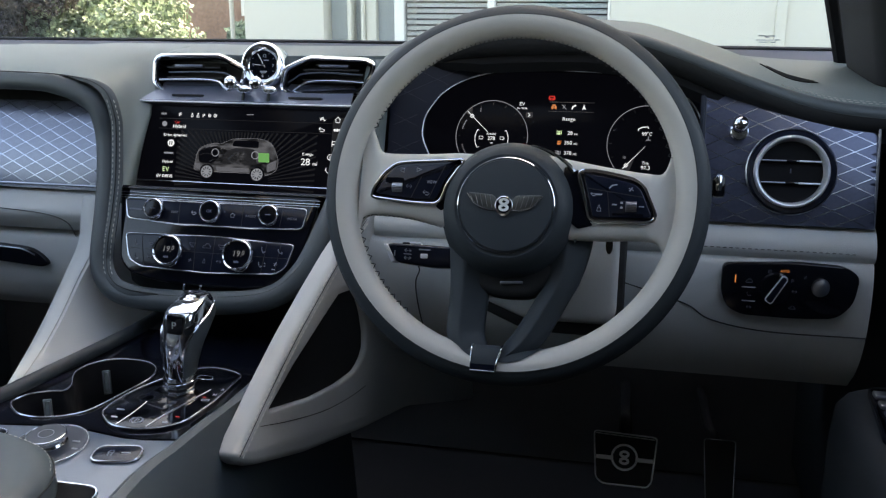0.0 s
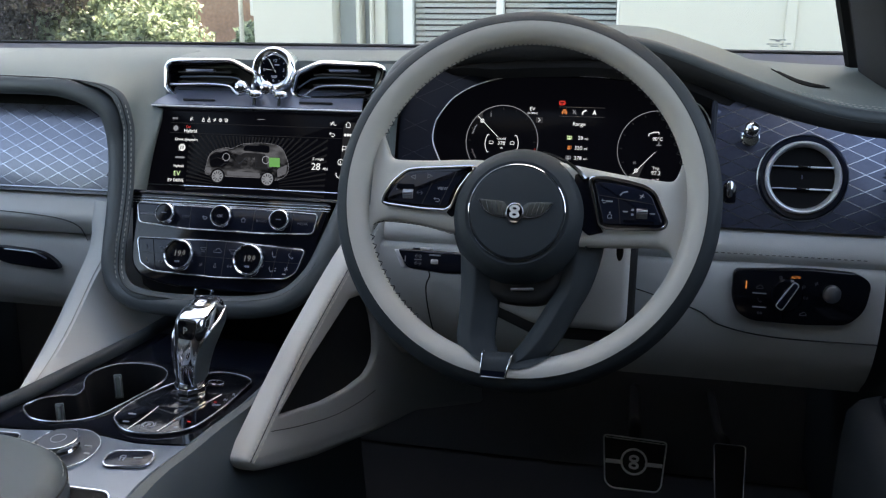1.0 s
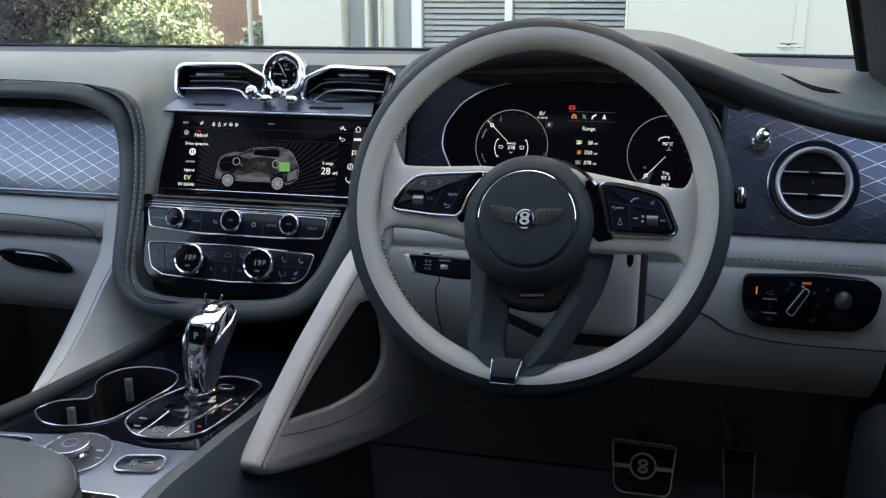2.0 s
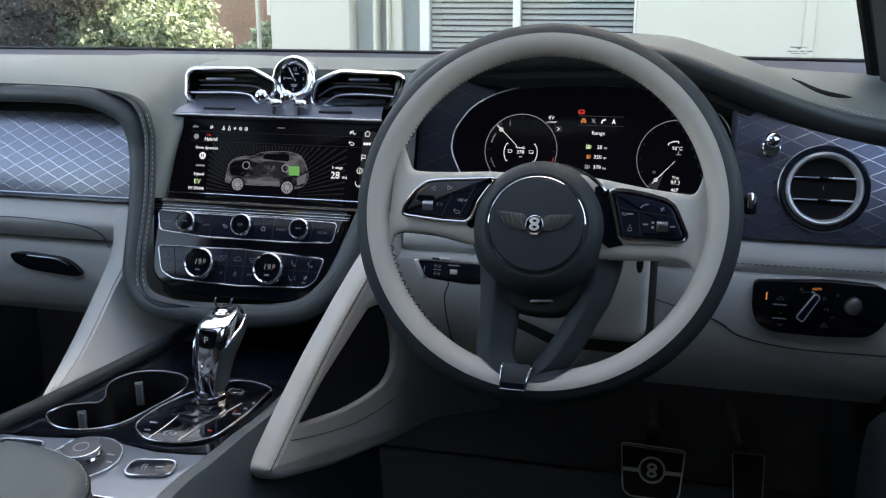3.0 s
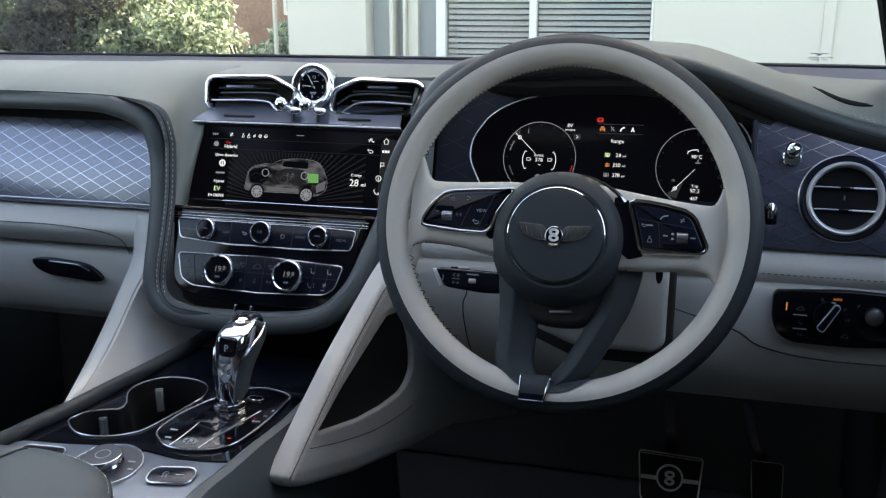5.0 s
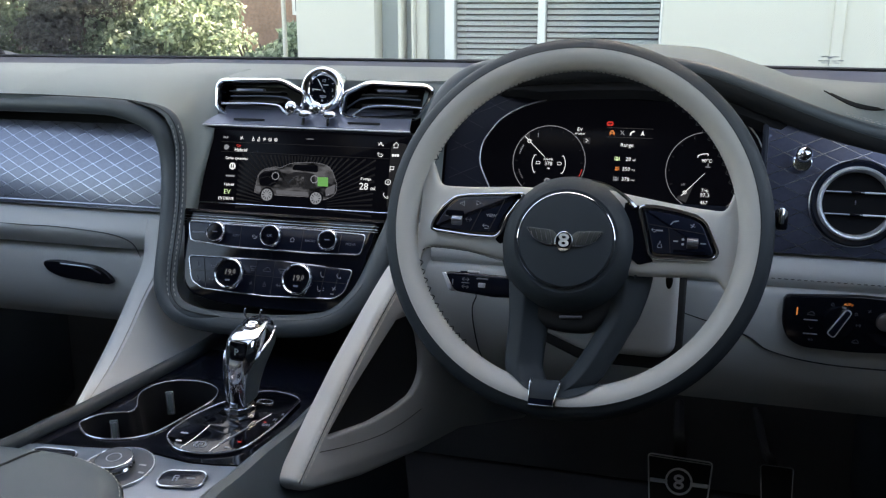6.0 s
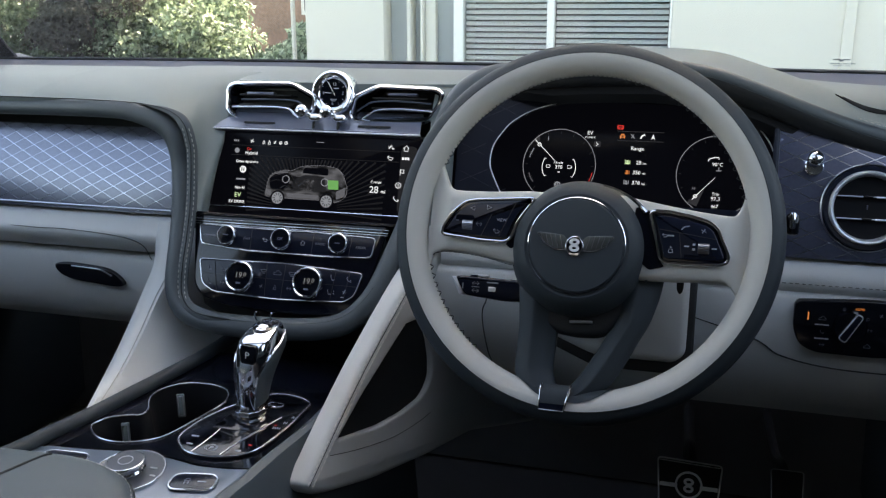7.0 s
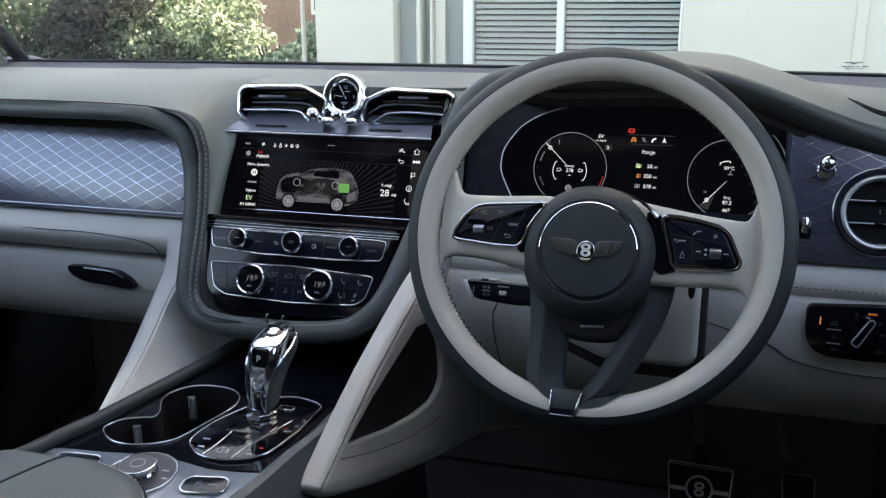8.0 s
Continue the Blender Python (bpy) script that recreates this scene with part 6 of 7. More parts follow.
# pods of buttons on the spokes
pod_l = rounded([(-0.1351, -0.0123), (-0.134, -0.0055), (-0.1256, 0.0091), (-0.1139, 0.0199), (-0.1027, 0.0221), (-0.0462, 0.0266), (-0.0506, 0.0203), (-0.061, 0.0042), (-0.0667, -0.0128), (-0.072, -0.017), (-0.0946, -0.0167), (-0.1303, -0.0137)], 0.005, 5)
pod_r = rounded([(0.064, 0.0207), (0.0786, 0.0209), (0.0993, 0.0178), (0.1174, 0.0134), (0.1248, 0.0075), (0.1359, -0.0175), (0.1342, -0.0229), (0.1273, -0.0249), (0.0817, -0.0263), (0.0759, -0.0235), (0.0724, -0.0099)], 0.005, 5)
for poly, dx in ((pod_l, -1), (pod_r, 1)):
    pod = part("button_pod", prism(B(), poly, 0.004, 0.0125, 0.001), PIANO, wheel, "gloss black button pod")
    part("chrome_rim", tube(B(), [(x, y, 0.0125) for x, y in offset(poly, -0.0005)], 0.0018, 8, True, flat=0.8, up=(0, 0, 1)), CHROME, pod, "chrome rim")
    part("buttons", prism(B(), offset(poly, 0.0035), 0.0125, 0.0142, 0.0012), NAVY, pod)
    gaps = [((-0.0868, 0.0085), (-0.0955, -0.0125)), ((-0.0640, 0.0205), (-0.0780, -0.0120))] if dx < 0 else [((0.0735, 0.0045), (0.1240, -0.0020)), ((0.0915, 0.0020), (0.0945, -0.0215))]
    for a, c in gaps:
        part("key_gap", tube(B(), [(*a, 0.0143), (*c, 0.0143)], 0.0005, 4), BLACK, pod)
    cx, cy = (-0.1100, -0.0030) if dx < 0 else (0.1136, -0.0112)
    b = B()
    tube(b, [(cx - 0.0050, cy, 0.0125), (cx + 0.0050, cy, 0.0125)], 0.0050, 18)
    roller = part("roller", b, SATIN, pod, "ribbed silver thumb roller")
    b = B()
    for k in range(18):
        a = 2 * math.pi * k / 18
        tube(b, [(cx - 0.0048, cy + 0.0050 * math.cos(a), 0.0125 + 0.0050 * math.sin(a)), (cx + 0.0048, cy + 0.0050 * math.cos(a), 0.0125 + 0.0050 * math.sin(a))], 0.0004, 4)
    part("rib", b, CHROME, roller)
    if dx < 0:
        words("VIEW", 0.0042, PRINT, pod, -0.0812, 0.0022, 0.0143)
        bars(PRINT_DIM, pod, [(-0.1205, 0.0010, 0.0030, 0.0012)], 0.0143)
        bars(PIANO, pod, [(-0.1130, 0.0035, 0.018, 0.0060)], 0.0143, "thumb_recess")
        glyphs(PRINT, pod, [("back", -0.0809, -0.0072, 0.0062)], 0.0144, 0.0003)
        glyphs(PRINT_DIM, pod, [("arrows", -0.0985, -0.0015, 0.0060)], 0.0144, 0.0003)
        for x, y, sg in ((-0.1061, 0.0138, -1), (-0.0897, 0.0152, 1)):
            part("arrow_mark", tube(B(), [(x - sg * 0.002, y + 0.002, 0.0143), (x + sg * 0.0025, y, 0.0143), (x - sg * 0.002, y - 0.002, 0.0143)], 0.0004, 4, True), PRINT, pod)
    else:
        bars(PRINT, pod, [(0.0835, -0.0010, 0.0065, 0.0013), (0.0985, -0.0100, 0.0045, 0.0012), (0.1050, -0.0080, 0.0024, 0.0020), (0.1050, -0.0125, 0.0024, 0.0020), (0.1230, -0.0108, 0.0048, 0.0012)], 0.0143)
        bars(PIANO, pod, [(0.1110, -0.0190, 0.028, 0.0022)], 0.0143, "thumb_recess")
        glyphs(PRINT, pod, [("person", 0.0845, -0.0136, 0.0064), ("fan", 0.1128, 0.0050, 0.0050), ("back", 0.0785, -0.0010, 0.0045)], 0.0144, 0.0003)
        part("call_mark", tube(B(), curve([(0.0930, 0.0050, 0.0143), (0.0955, 0.0078, 0.0143), (0.1000, 0.0088, 0.0143)], 4), 0.0006, 5), PRINT, pod)

# hub with the airbag pad
HX, HY = -0.0012, -0.0175
part("hub", lathe(B(), [(0.062, -0.050), (0.0682, -0.040), (0.0695, -0.030), (0.0690, -0.018), (0.0665, -0.003), (0.0625, 0.010), (0.0580, 0.0185), (0.0530, 0.0235), (0.0490, 0.0250), (0.0465, 0.0240), (0.0, 0.0240)], 96, HX, HY), DARK, wheel, "round charcoal leather airbag hub")
pad = part("hub_pad", lathe(B(), [(0.0442, 0.020), (0.0442, 0.0262), (0.043, 0.0276), (0.03, 0.0288), (0.0, 0.0292)], 64, HX, HY), DARK, wheel)
part("hub_ring", lathe(B(), [(0.0460, 0.0235), (0.0460, 0.0262), (0.0453, 0.0268), (0.0446, 0.0262), (0.0446, 0.0235)], 72, HX, HY, True), CHROME, wheel, "slim chrome ring")
EX, EY = -0.0022, -0.0155
for k, poly in enumerate(([(-0.006, 0.001), (-0.012, 0.007), (-0.037, 0.0085), (-0.033, 0.002), (-0.026, -0.004), (-0.016, -0.0065), (-0.007, -0.006)], [(0.006, 0.001), (0.012, 0.007), (0.037, 0.0085), (0.033, 0.002), (0.026, -0.004), (0.016, -0.0065), (0.007, -0.006)])):
    pts = [(x * 0.93 + EX, y + EY) for x, y in rounded(poly, 0.002, 3)]
    part("wing_badge", prism(B(), pts, 0.0275, 0.0300, 0.0005), WING, wheel, "dark wing-shaped badge half")
    b = B()
    lo = curve([((0.008 if k else -0.008) + EX, EY - 0.007), ((0.017 if k else -0.017) + EX, EY - 0.0068), ((0.027 if k else -0.027) + EX, EY - 0.0025), ((0.035 if k else -0.035) + EX, EY + 0.007)], 6)
    for v in lo:
        prism(b, oval(0.0007, 0.0007, v.x, v.y, 6), 0.0295, 0.0306)
    for f in range(5):
        x = (0.011 + 0.0045 * f) * (1 if k else -1) + EX
        tube(b, [(x, EY - 0.0055 + 0.0008 * f, 0.0302), (x + (0.003 if k else -0.003), EY + 0.0065, 0.0302)], 0.0003, 4)
    part("feather_line", b, EDGE, wheel)
part("badge_oval", prism(B(), oval(0.0085, 0.0098, EX, EY - 0.0035, 32), 0.028, 0.0314, 0.0008), CHROME, wheel, "plain oval chrome badge")
part("badge_field", prism(B(), oval(0.0070, 0.0078, EX, EY - 0.0025, 32), 0.0312, 0.0318), PIANO, wheel)
b = B()
for y in (EY + 0.0005, EY - 0.0052):
    frame_ring(b, oval(0.0048, 0.0035, EX, y, 24), oval(0.0019, 0.0012, EX, y, 24), 0.0316, 0.0322)
part("badge_mark", b, WHITE, wheel)
part("hub_collar", lathe(B(), [(0.070, -0.055), (0.0720, -0.046), (0.0720, -0.038), (0.070, -0.034)], 64, HX, HY), BLACK, wheel, "gloss black collar behind the hub")

b = B()
arc = [(72 - 41 * k / 14, 0.0642 + 0.0068 * k / 14, 0.0008 + 0.0020 * (k / 14) ** 2) for k in range(15)]
tube(b, [(HX + r * math.cos(radians(a)), HY + r * math.sin(radians(a)), 0.0125) for a, r, _ in arc], [q for _, _, q in arc], 8)
part("hub_accent", b, CHROME, wheel, "bright chrome accent between hub and spoke")
part("hub_accent", tube(B(), [(HX + 0.0705 * math.cos(radians(a)), HY + 0.0705 * math.sin(radians(a)), 0.0030) for a in (-8, -12, -16, -20, -24)], 0.0013, 8), CHROME, wheel)
# black plates added to stand for the dark gaps beside the hub
for gap in ([(0.050, 0.0245), (0.0640, 0.0218), (0.0712, -0.0099), (0.0748, -0.0238), (0.0800, -0.0300), (0.0660, -0.0340), (0.0480, -0.0200)],
            [(-0.0430, 0.0290), (-0.0505, 0.0208), (-0.0610, 0.0042), (-0.0667, -0.0128), (-0.0715, -0.0190), (-0.0660, -0.0235), (-0.0450, -0.0100)]):
    wheel_plate("hub_gap", gap if gap[0][0] < 0 else gap[::-1], 0.002, 0.0, 0.0112, 0.0008, PIANO, label="gloss black plate standing for the dark gap between hub and pod")
# lower spokes and their bridge
def lower_spoke(stations, crease):
    """A faceted leg: (y, left edge, right edge, height) from hub to rim, with a crease along its face."""
    ys = [-q[0] for q in stations]
    b = B()
    rows = []
    for i in range(29):
        y = ys[0] + (ys[-1] - ys[0]) * i / 28
        xa, xb, h = (lerp_table(y, ys, [q[k] for q in stations]) for k in (1, 2, 3))
        w, xc = xb - xa, xa + (xb - xa) * crease
        ring = [(xa + w * 0.03, -0.016), (xa, -0.009), (xa + w * 0.012, -0.0045), (xa + w * 0.05, -0.0015), (xa + (xc - xa) * 0.5, 0.0032), (xc - w * 0.05, 0.0058), (xc, 0.0063), (xc + w * 0.05, 0.0054),
                (xc + (xb - xc) * 0.5, 0.0020), (xb - w * 0.05, -0.0020), (xb - w * 0.012, -0.0050), (xb, -0.010), (xb - w * 0.03, -0.016)]
        rows.append([(x, -y, z + h) for x, z in ring])
    vs = grid(b, rows, closed=True)
    b.faces.new(vs[0])
    b.faces.new(vs[-1][::-1])
    return part("lower_spoke", b, DARK, wheel, "charcoal leather lower spoke", 60.0)


lower_spoke([(-0.030, -0.0600, -0.010, -0.006), (-0.060, -0.0575, -0.012, -0.004), (-0.102, -0.0543, -0.0158, -0.003), (-0.135, -0.0545, -0.0170, 0.000), (-0.150, -0.0490, -0.0120, 0.004), (-0.163, -0.0300, -0.004, 0.008)], 0.40)
lower_spoke([(-0.025, 0.030, 0.0820, -0.006), (-0.049, 0.036, 0.0795, -0.004), (-0.082, 0.0375, 0.0708, -0.003), (-0.102, 0.0287, 0.0612, -0.002), (-0.122, 0.0185, 0.0516, 0.000), (-0.1463, 0.0030, 0.0375, 0.003), (-0.163, -0.012, 0.0150, 0.008)], 0.46)
wheel_plate("lower_hub", [(-0.056, -0.060), (-0.038, -0.092), (-0.016, -0.1010), (0.002, -0.1030), (0.028, -0.1015), (0.046, -0.082), (0.066, -0.045), (0.0, -0.030)], 0.012, -0.03, -0.002, 0.008, BLACK, label="matt black lower hub cover")
wheel_plate("trim_bar", [(-0.0045, -0.0870), (0.0173, -0.0855), (0.0173, -0.0882), (-0.0045, -0.0898)], 0.001, -0.003, 0.0015, 0.001, SATIN, label="thin satin trim bar")
b = B()
rows = []
for j in range(15):
    th = 112 + (212 - 112) * j / 14
    half = 5 + 11.5 * min(1.0, ((th - 112) / 52) ** 0.6)
    rows.append([rim_point(radians(269.0 - half + 2 * half * k / 20), radians(th), 0.0012) for k in range(21)])
grid(b, rows)
part("heel_pad", b, DARK, wheel, "charcoal leather foot of the lower spokes")
b = B()
CLIP_Y, CLIP_Z = [-0.1725, -0.1660, -0.1600, -0.1540, -0.1485], [0.0186, 0.0192, 0.0185, 0.0160, 0.0105]
def clip_row(y, lift=0.0):
    k = (y + 0.1485) / -0.024
    left, right = -0.0245, 0.0036 - 0.0050 * k
    return [Vector((left + (right - left) * i / 8, y, lerp_table(y, CLIP_Y, CLIP_Z) + lift - 0.0012 * ((i - 4) / 4) ** 4)) for i in range(9)]
clip_ys = [-0.1485 - 0.024 * i / 12 for i in range(13)]
grid(b, [clip_row(y) for y in clip_ys])
thick(b, 0.003)
clip = part("spoke_clip", b, DARK, wheel, "dark plate at the foot of the spokes")
b = B()
grid(b, [clip_row(y, 0.0009) for y in clip_ys[9:]])
thick(b, 0.0006)
part("clip_foot", b, NAVY, clip, "gloss band along the plate's end")
part("clip_edge", tube(B(), [clip_row(y, 0.0010)[8] for y in clip_ys], 0.0010, 8), CHROME, clip, "bright edge")
part("clip_edge", tube(B(), [clip_row(y, 0.0010)[0] for y in clip_ys], [0.0010] * 4 + [0.0005] * 9, 8), CHROME, clip, "bright edge")
part("clip_edge", tube(B(), clip_row(clip_ys[-1], 0.0006), 0.0006, 8), SATIN, clip, "bright edge")

part("paddle_tip", prism(B(), oval(0.0035, 0.009, 0.0955, -0.0425, 16), -0.034, -0.028, 0.001), BLACK, wheel, "small black paddle tip behind the spoke")
# steering column and stalk
column = thing("steering_column", "pale grey leather steering column shroud", "steering column", tilted(0.385, 0.06, 0.632, 21))
part("shroud", prism(B(), rounded([(-0.030, 0.030), (-0.055, 0.0), (-0.050, -0.085), (0.0, -0.104), (0.080, -0.104), (0.091, -0.094), (0.091, 0.030), (0.05, 0.040)], 0.012, 5), -0.12, 0.0, 0.007), CREAM, column)
part("shroud_gap", prism(B(), rounded([(-0.060, 0.0), (-0.055, -0.094), (0.0, -0.116), (0.085, -0.116), (0.0985, -0.103), (0.0985, 0.032)], 0.012, 5), -0.125, -0.012, 0.003), BLACK, column)
part("sleeve", lathe(B(), [(0.045, -0.05), (0.045, 0.045)], 40, -0.005, 0.02), BLACK, column)
part("slot", box(B(), -0.075, -0.008, -0.004, 0.004, -0.002, 0.0015, 0.001), BLACK, column).matrix_local = Matrix.Translation((0.040, -0.074, 0.001)) @ Matrix.Rotation(radians(-7), 4, "Z")
stalk = thing("cruise_stalk", "gloss black control stalk with chrome tip", "stalk", tilted(0.290, 0.066, 0.5840, 21) @ Matrix.Diagonal((1, 0.85, 1, 1)))
part("arm", prism(B(), rounded([(-0.066, 0.010), (-0.060, 0.013), (0.02, 0.012), (0.05, 0.011), (0.05, -0.013), (-0.01, -0.016), (-0.052, -0.012)], 0.005), -0.010, 0.008, 0.004), NAVY, stalk)
part("tip", prism(B(), rounded([(-0.068, 0.011), (-0.063, 0.011), (-0.053, -0.011), (-0.058, -0.012)], 0.001), -0.009, 0.0085, 0.001), RING, stalk, "bright chrome tip")
part("rocker", box(B(), -0.0480, -0.0300, 0.0125, 0.0150, -0.004, 0.004, 0.0008), NAVY, stalk, "ribbed black rocker")
part("rocker_cap", box(B(), -0.0395, -0.0270, 0.0128, 0.0158, -0.003, 0.005, 0.0008), RING, stalk, "bright rocker cap")
glyphs(PRINT, stalk, [("arrows", -0.0400, 0.0040, 0.0075), ("arrows", -0.0400, -0.0055, 0.0075)], 0.0083, 0.0003)
bars(PRINT, stalk, [(-0.0400, -0.0006, 0.0090, 0.0008), (-0.0545, -0.0005, 0.0010, 0.0075), (-0.0215, 0.0062, 0.0130, 0.0018)], 0.0083)
part("toggle", box(B(), -0.0255, -0.0175, -0.0052, 0.0008, 0.006, 0.0100, 0.001), RING, stalk, "small bright toggle")
paddle = thing("signal_stalk", "black stalk with chrome end behind the wheel", "stalk", tilted(0.563, 0.115, 0.6645, 14))
part("arm", tube(B(), [(-0.10, -0.02, 0.0), (0.004, 0.0, 0.006)], 0.008, 10), BLACK, paddle)
part("tip", box(B(), 0.004, 0.017, -0.012, 0.011, -0.004, 0.010, 0.004), PIANO, paddle)
part("cap", box(B(), 0.006, 0.0135, -0.006, 0.0125, 0.006, 0.0125, 0.003), CHROME, paddle, "chrome cap")

# ---- driver's vent, bullet knob and light switch ----
D_M = tilted(0.65, 0.175, 0.67, 14)
dvent = thing("air_vent", "round chrome-ringed air vent with two horizontal vanes", "air vent", D_M)
VX, VY = 0.0038, 0.0025
part("outer_ring", lathe(B(), [(0.0472, -0.01), (0.0472, 0.002), (0.0462, 0.0060), (0.0440, 0.0085), (0.0400, 0.0080), (0.0390, -0.01)], 64, VX, VY, True), NAVY, dvent, "dark gloss outer ring")
part("outer_line", lathe(B(), [(0.0476, 0.000), (0.0476, 0.0042), (0.0466, 0.0052), (0.0462, 0.0042), (0.0462, 0.000)], 64, VX, VY, True), SATIN, dvent, "fine satin outline")
part("chrome_ring", lathe(B(), [(0.0396, 0.0), (0.0400, 0.0050), (0.0398, 0.0090), (0.0390, 0.0122), (0.0376, 0.0138), (0.0362, 0.0134), (0.0350, 0.0112), (0.0342, 0.0070), (0.0334, 0.0), (0.0334, -0.014), (0.0396, -0.014)], 64, VX, VY, True), RING, dvent, "bright chrome ring")
part("recess", lathe(B(), [(0.0336, 0.0012), (0.0336, -0.03), (0.0, -0.03)], 48, VX, VY), DEEP, dvent, "black duct behind the vanes")
part("tongue", box(B(), VX - 0.0007, VX + 0.0007, 0.001, 0.006, -0.002, 0.002, 0.0006), PLATE, dvent)
for y in (0.0142, -0.0098):
    hw = math.sqrt(0.0334 ** 2 - (y - VY) ** 2)
    vane = part("vane", box(B(), VX - hw, VX + hw, y - 0.0010, y + 0.0010, -0.010, 0.006, 0.0006), PIANO, dvent)
    part("vane_edge", tube(B(), [(VX - hw, y, 0.006), (VX - 0.002, y, 0.006)], 0.0009, 8), SATIN, vane)
    part("vane_edge", tube(B(), [(VX + 0.004, y, 0.006), (VX + hw, y, 0.006)], 0.0011, 8), RING, vane, "bright satin vane edge")
    part("grip", box(B(), VX - 0.006, VX + 0.008, y - 0.0014, y + 0.0014, 0.001, 0.0070, 0.0008), PIANO, vane)
bullet = thing("trim_button", "polished chrome bullet-shaped button on the blue trim", "button", D_M @ Matrix.Translation((-0.053, 0.0445, 0.0)))
part("collar", lathe(B(), [(0.0102, -0.004), (0.0106, 0.002), (0.0098, 0.004), (0.0088, 0.0044), (0.0086, 0.008)], 32), CHROME, bullet)
part("knob", ball(B(), 0.0092, (0.0, 0.0075, 0.0125)), CHROME, bullet)

switch = thing("light_switch_panel", "gloss black headlamp switch panel with rotary knob", "switch panel", tilted(0.647, 0.1365, 0.5475, 4) @ Matrix.Diagonal((0.9, 0.97, 1, 1)))
part("plate", prism(B(), rounded([(-0.066, 0.024), (-0.062, 0.029), (0.02, 0.034), (0.075, 0.032), (0.092, 0.022), (0.088, -0.010), (0.070, -0.028), (0.02, -0.031), (-0.040, -0.030), (-0.058, -0.022), (-0.066, -0.004)], 0.012, 5), -0.006, 0.0028, 0.002), PIANO, switch)
part("knob_base", lathe(B(), [(0.019, 0.002), (0.019, 0.005), (0.017, 0.007), (0.0, 0.0075)], 40, -0.003, 0.003), PIANO, switch)
kb = part("knob", prism(B(), rounded([(-0.006, -0.022), (0.006, -0.022), (0.0045, 0.024), (-0.0045, 0.024)], 0.004), 0.007, 0.016, 0.003), NAVY, switch, "dark pointer knob with silver sides")
kb.matrix_local = Matrix.Translation((-0.003, 0.003, 0)) @ Matrix.Rotation(radians(-32), 4, "Z") @ Matrix.Scale(0.74, 4)
part("knob_edge", tube(B(), [(x, y, 0.0135) for x, y in rounded([(-0.006, -0.022), (0.006, -0.022), (0.0045, 0.024), (-0.0045, 0.024)], 0.004)], 0.0014, 6, True), RING, kb)
part("dimmer", lathe(B(), [(0.0095, 0.002), (0.0105, 0.006), (0.0095, 0.010), (0.006, 0.0115), (0.0, 0.012)], 28, 0.0475, 0.008), SATIN, switch, "grey dimmer knob")
bars(GLOW_ORANGE, switch, [(-0.050, 0.012, 0.0015, 0.009)], 0.0031, "indicator")
words("AUTO", 0.0037, GLOW_ORANGE, switch, 0.001, 0.0225, 0.0030)
bars(PRINT, switch, [(-0.034, 0.003, 0.016, 0.0012), (-0.033, -0.013, 0.016, 0.0012)], 0.0031)
glyphs(PRINT_DIM, switch, [("car", -0.034, 0.010, 0.0066), ("phone", -0.033, -0.005, 0.0050), ("arrows", -0.032, -0.020, 0.0056), ("ring", -0.011, 0.0225, 0.0038), ("flag", 0.016, 0.013, 0.0042), ("arrows", 0.019, 0.001, 0.0058), ("car", 0.018, -0.018, 0.0062), ("fan", 0.030, 0.018, 0.0048)], 0.0031, 0.00028)

wire = part("wire", tube(B(), curve([(0.246, 0.120, 0.556), (0.2450, 0.134, 0.545), (0.2405, 0.134, 0.5316), (0.2415, 0.135, 0.5101), (0.2467, 0.138, 0.480), (0.250, 0.150, 0.460)], 6), 0.0008, 6), RUBBER, column, "thin dark wire")
wire.matrix_world = Matrix()

# ---- centre console ----
K_M = Matrix(((1, 0, 0, 0), (0, 0.9968, -0.0797, -0.1), (0, 0.0797, 0.9968, 0.44), (0, 0, 0, 1)))
console = thing("centre_console", "centre console with silver, gloss black and leather surfaces", "console", K_M)
# open-topped body with sloping leather sides; its left edge follows the rail
RAIL_Y, RAIL_X = [-0.75, -0.25, -0.11, -0.045, -0.015, 0.016, 0.08, 0.116, 0.198, 0.35], [-0.30, -0.27, -0.215, -0.183, -0.172, -0.158, -0.137, -0.125, -0.102, -0.082]
RIM_Y, RIM_X = [-0.75, -0.10, -0.0365, -0.012, 0.064, 0.20, 0.35], [-0.012, -0.013, 0.0, 0.004, 0.021, 0.030, 0.030]
bm = B()
rows = []
for i in range(45):
    y = -0.75 + 1.1 * i / 44
    xl, r = lerp_table(y, RAIL_Y, RAIL_X), lerp_table(y, RIM_Y, RIM_X)
    rows.append([(xl - 0.03, y, -0.43), (xl - 0.014, y, -0.06), (xl - 0.006, y, -0.004), (xl + 0.003, y, 0.000), (xl + 0.010, y, -0.012), (xl + 0.012, y, -0.09), (0.050 + r, y, -0.09), (0.062 + r, y, -0.010),
                 (0.065 + r, y, 0.003), (0.071 + r, y, 0.0065), (0.079 + r * 0.9, y, 0.004), (0.085 + r * 0.6, y, -0.012), (0.093 + r * 0.3, y, -0.06), (0.108, y, -0.16), (0.120, y, -0.43)])
vs = grid(bm, rows, closed=True)
bm.faces.new(vs[0][::-1])
bm.faces.new(vs[-1])
part("body", bm, CONSOLE_LEATHER, console, "dark leather console body")
part("rail", tube(B(), [(lerp_table(-0.7 + 1.03 * i / 50, RAIL_Y, RAIL_X), -0.7 + 1.03 * i / 50, 0.004) for i in range(51)], 0.0085, 12, up=(0, 0, 1)), DARK, console, "padded charcoal leather rail")
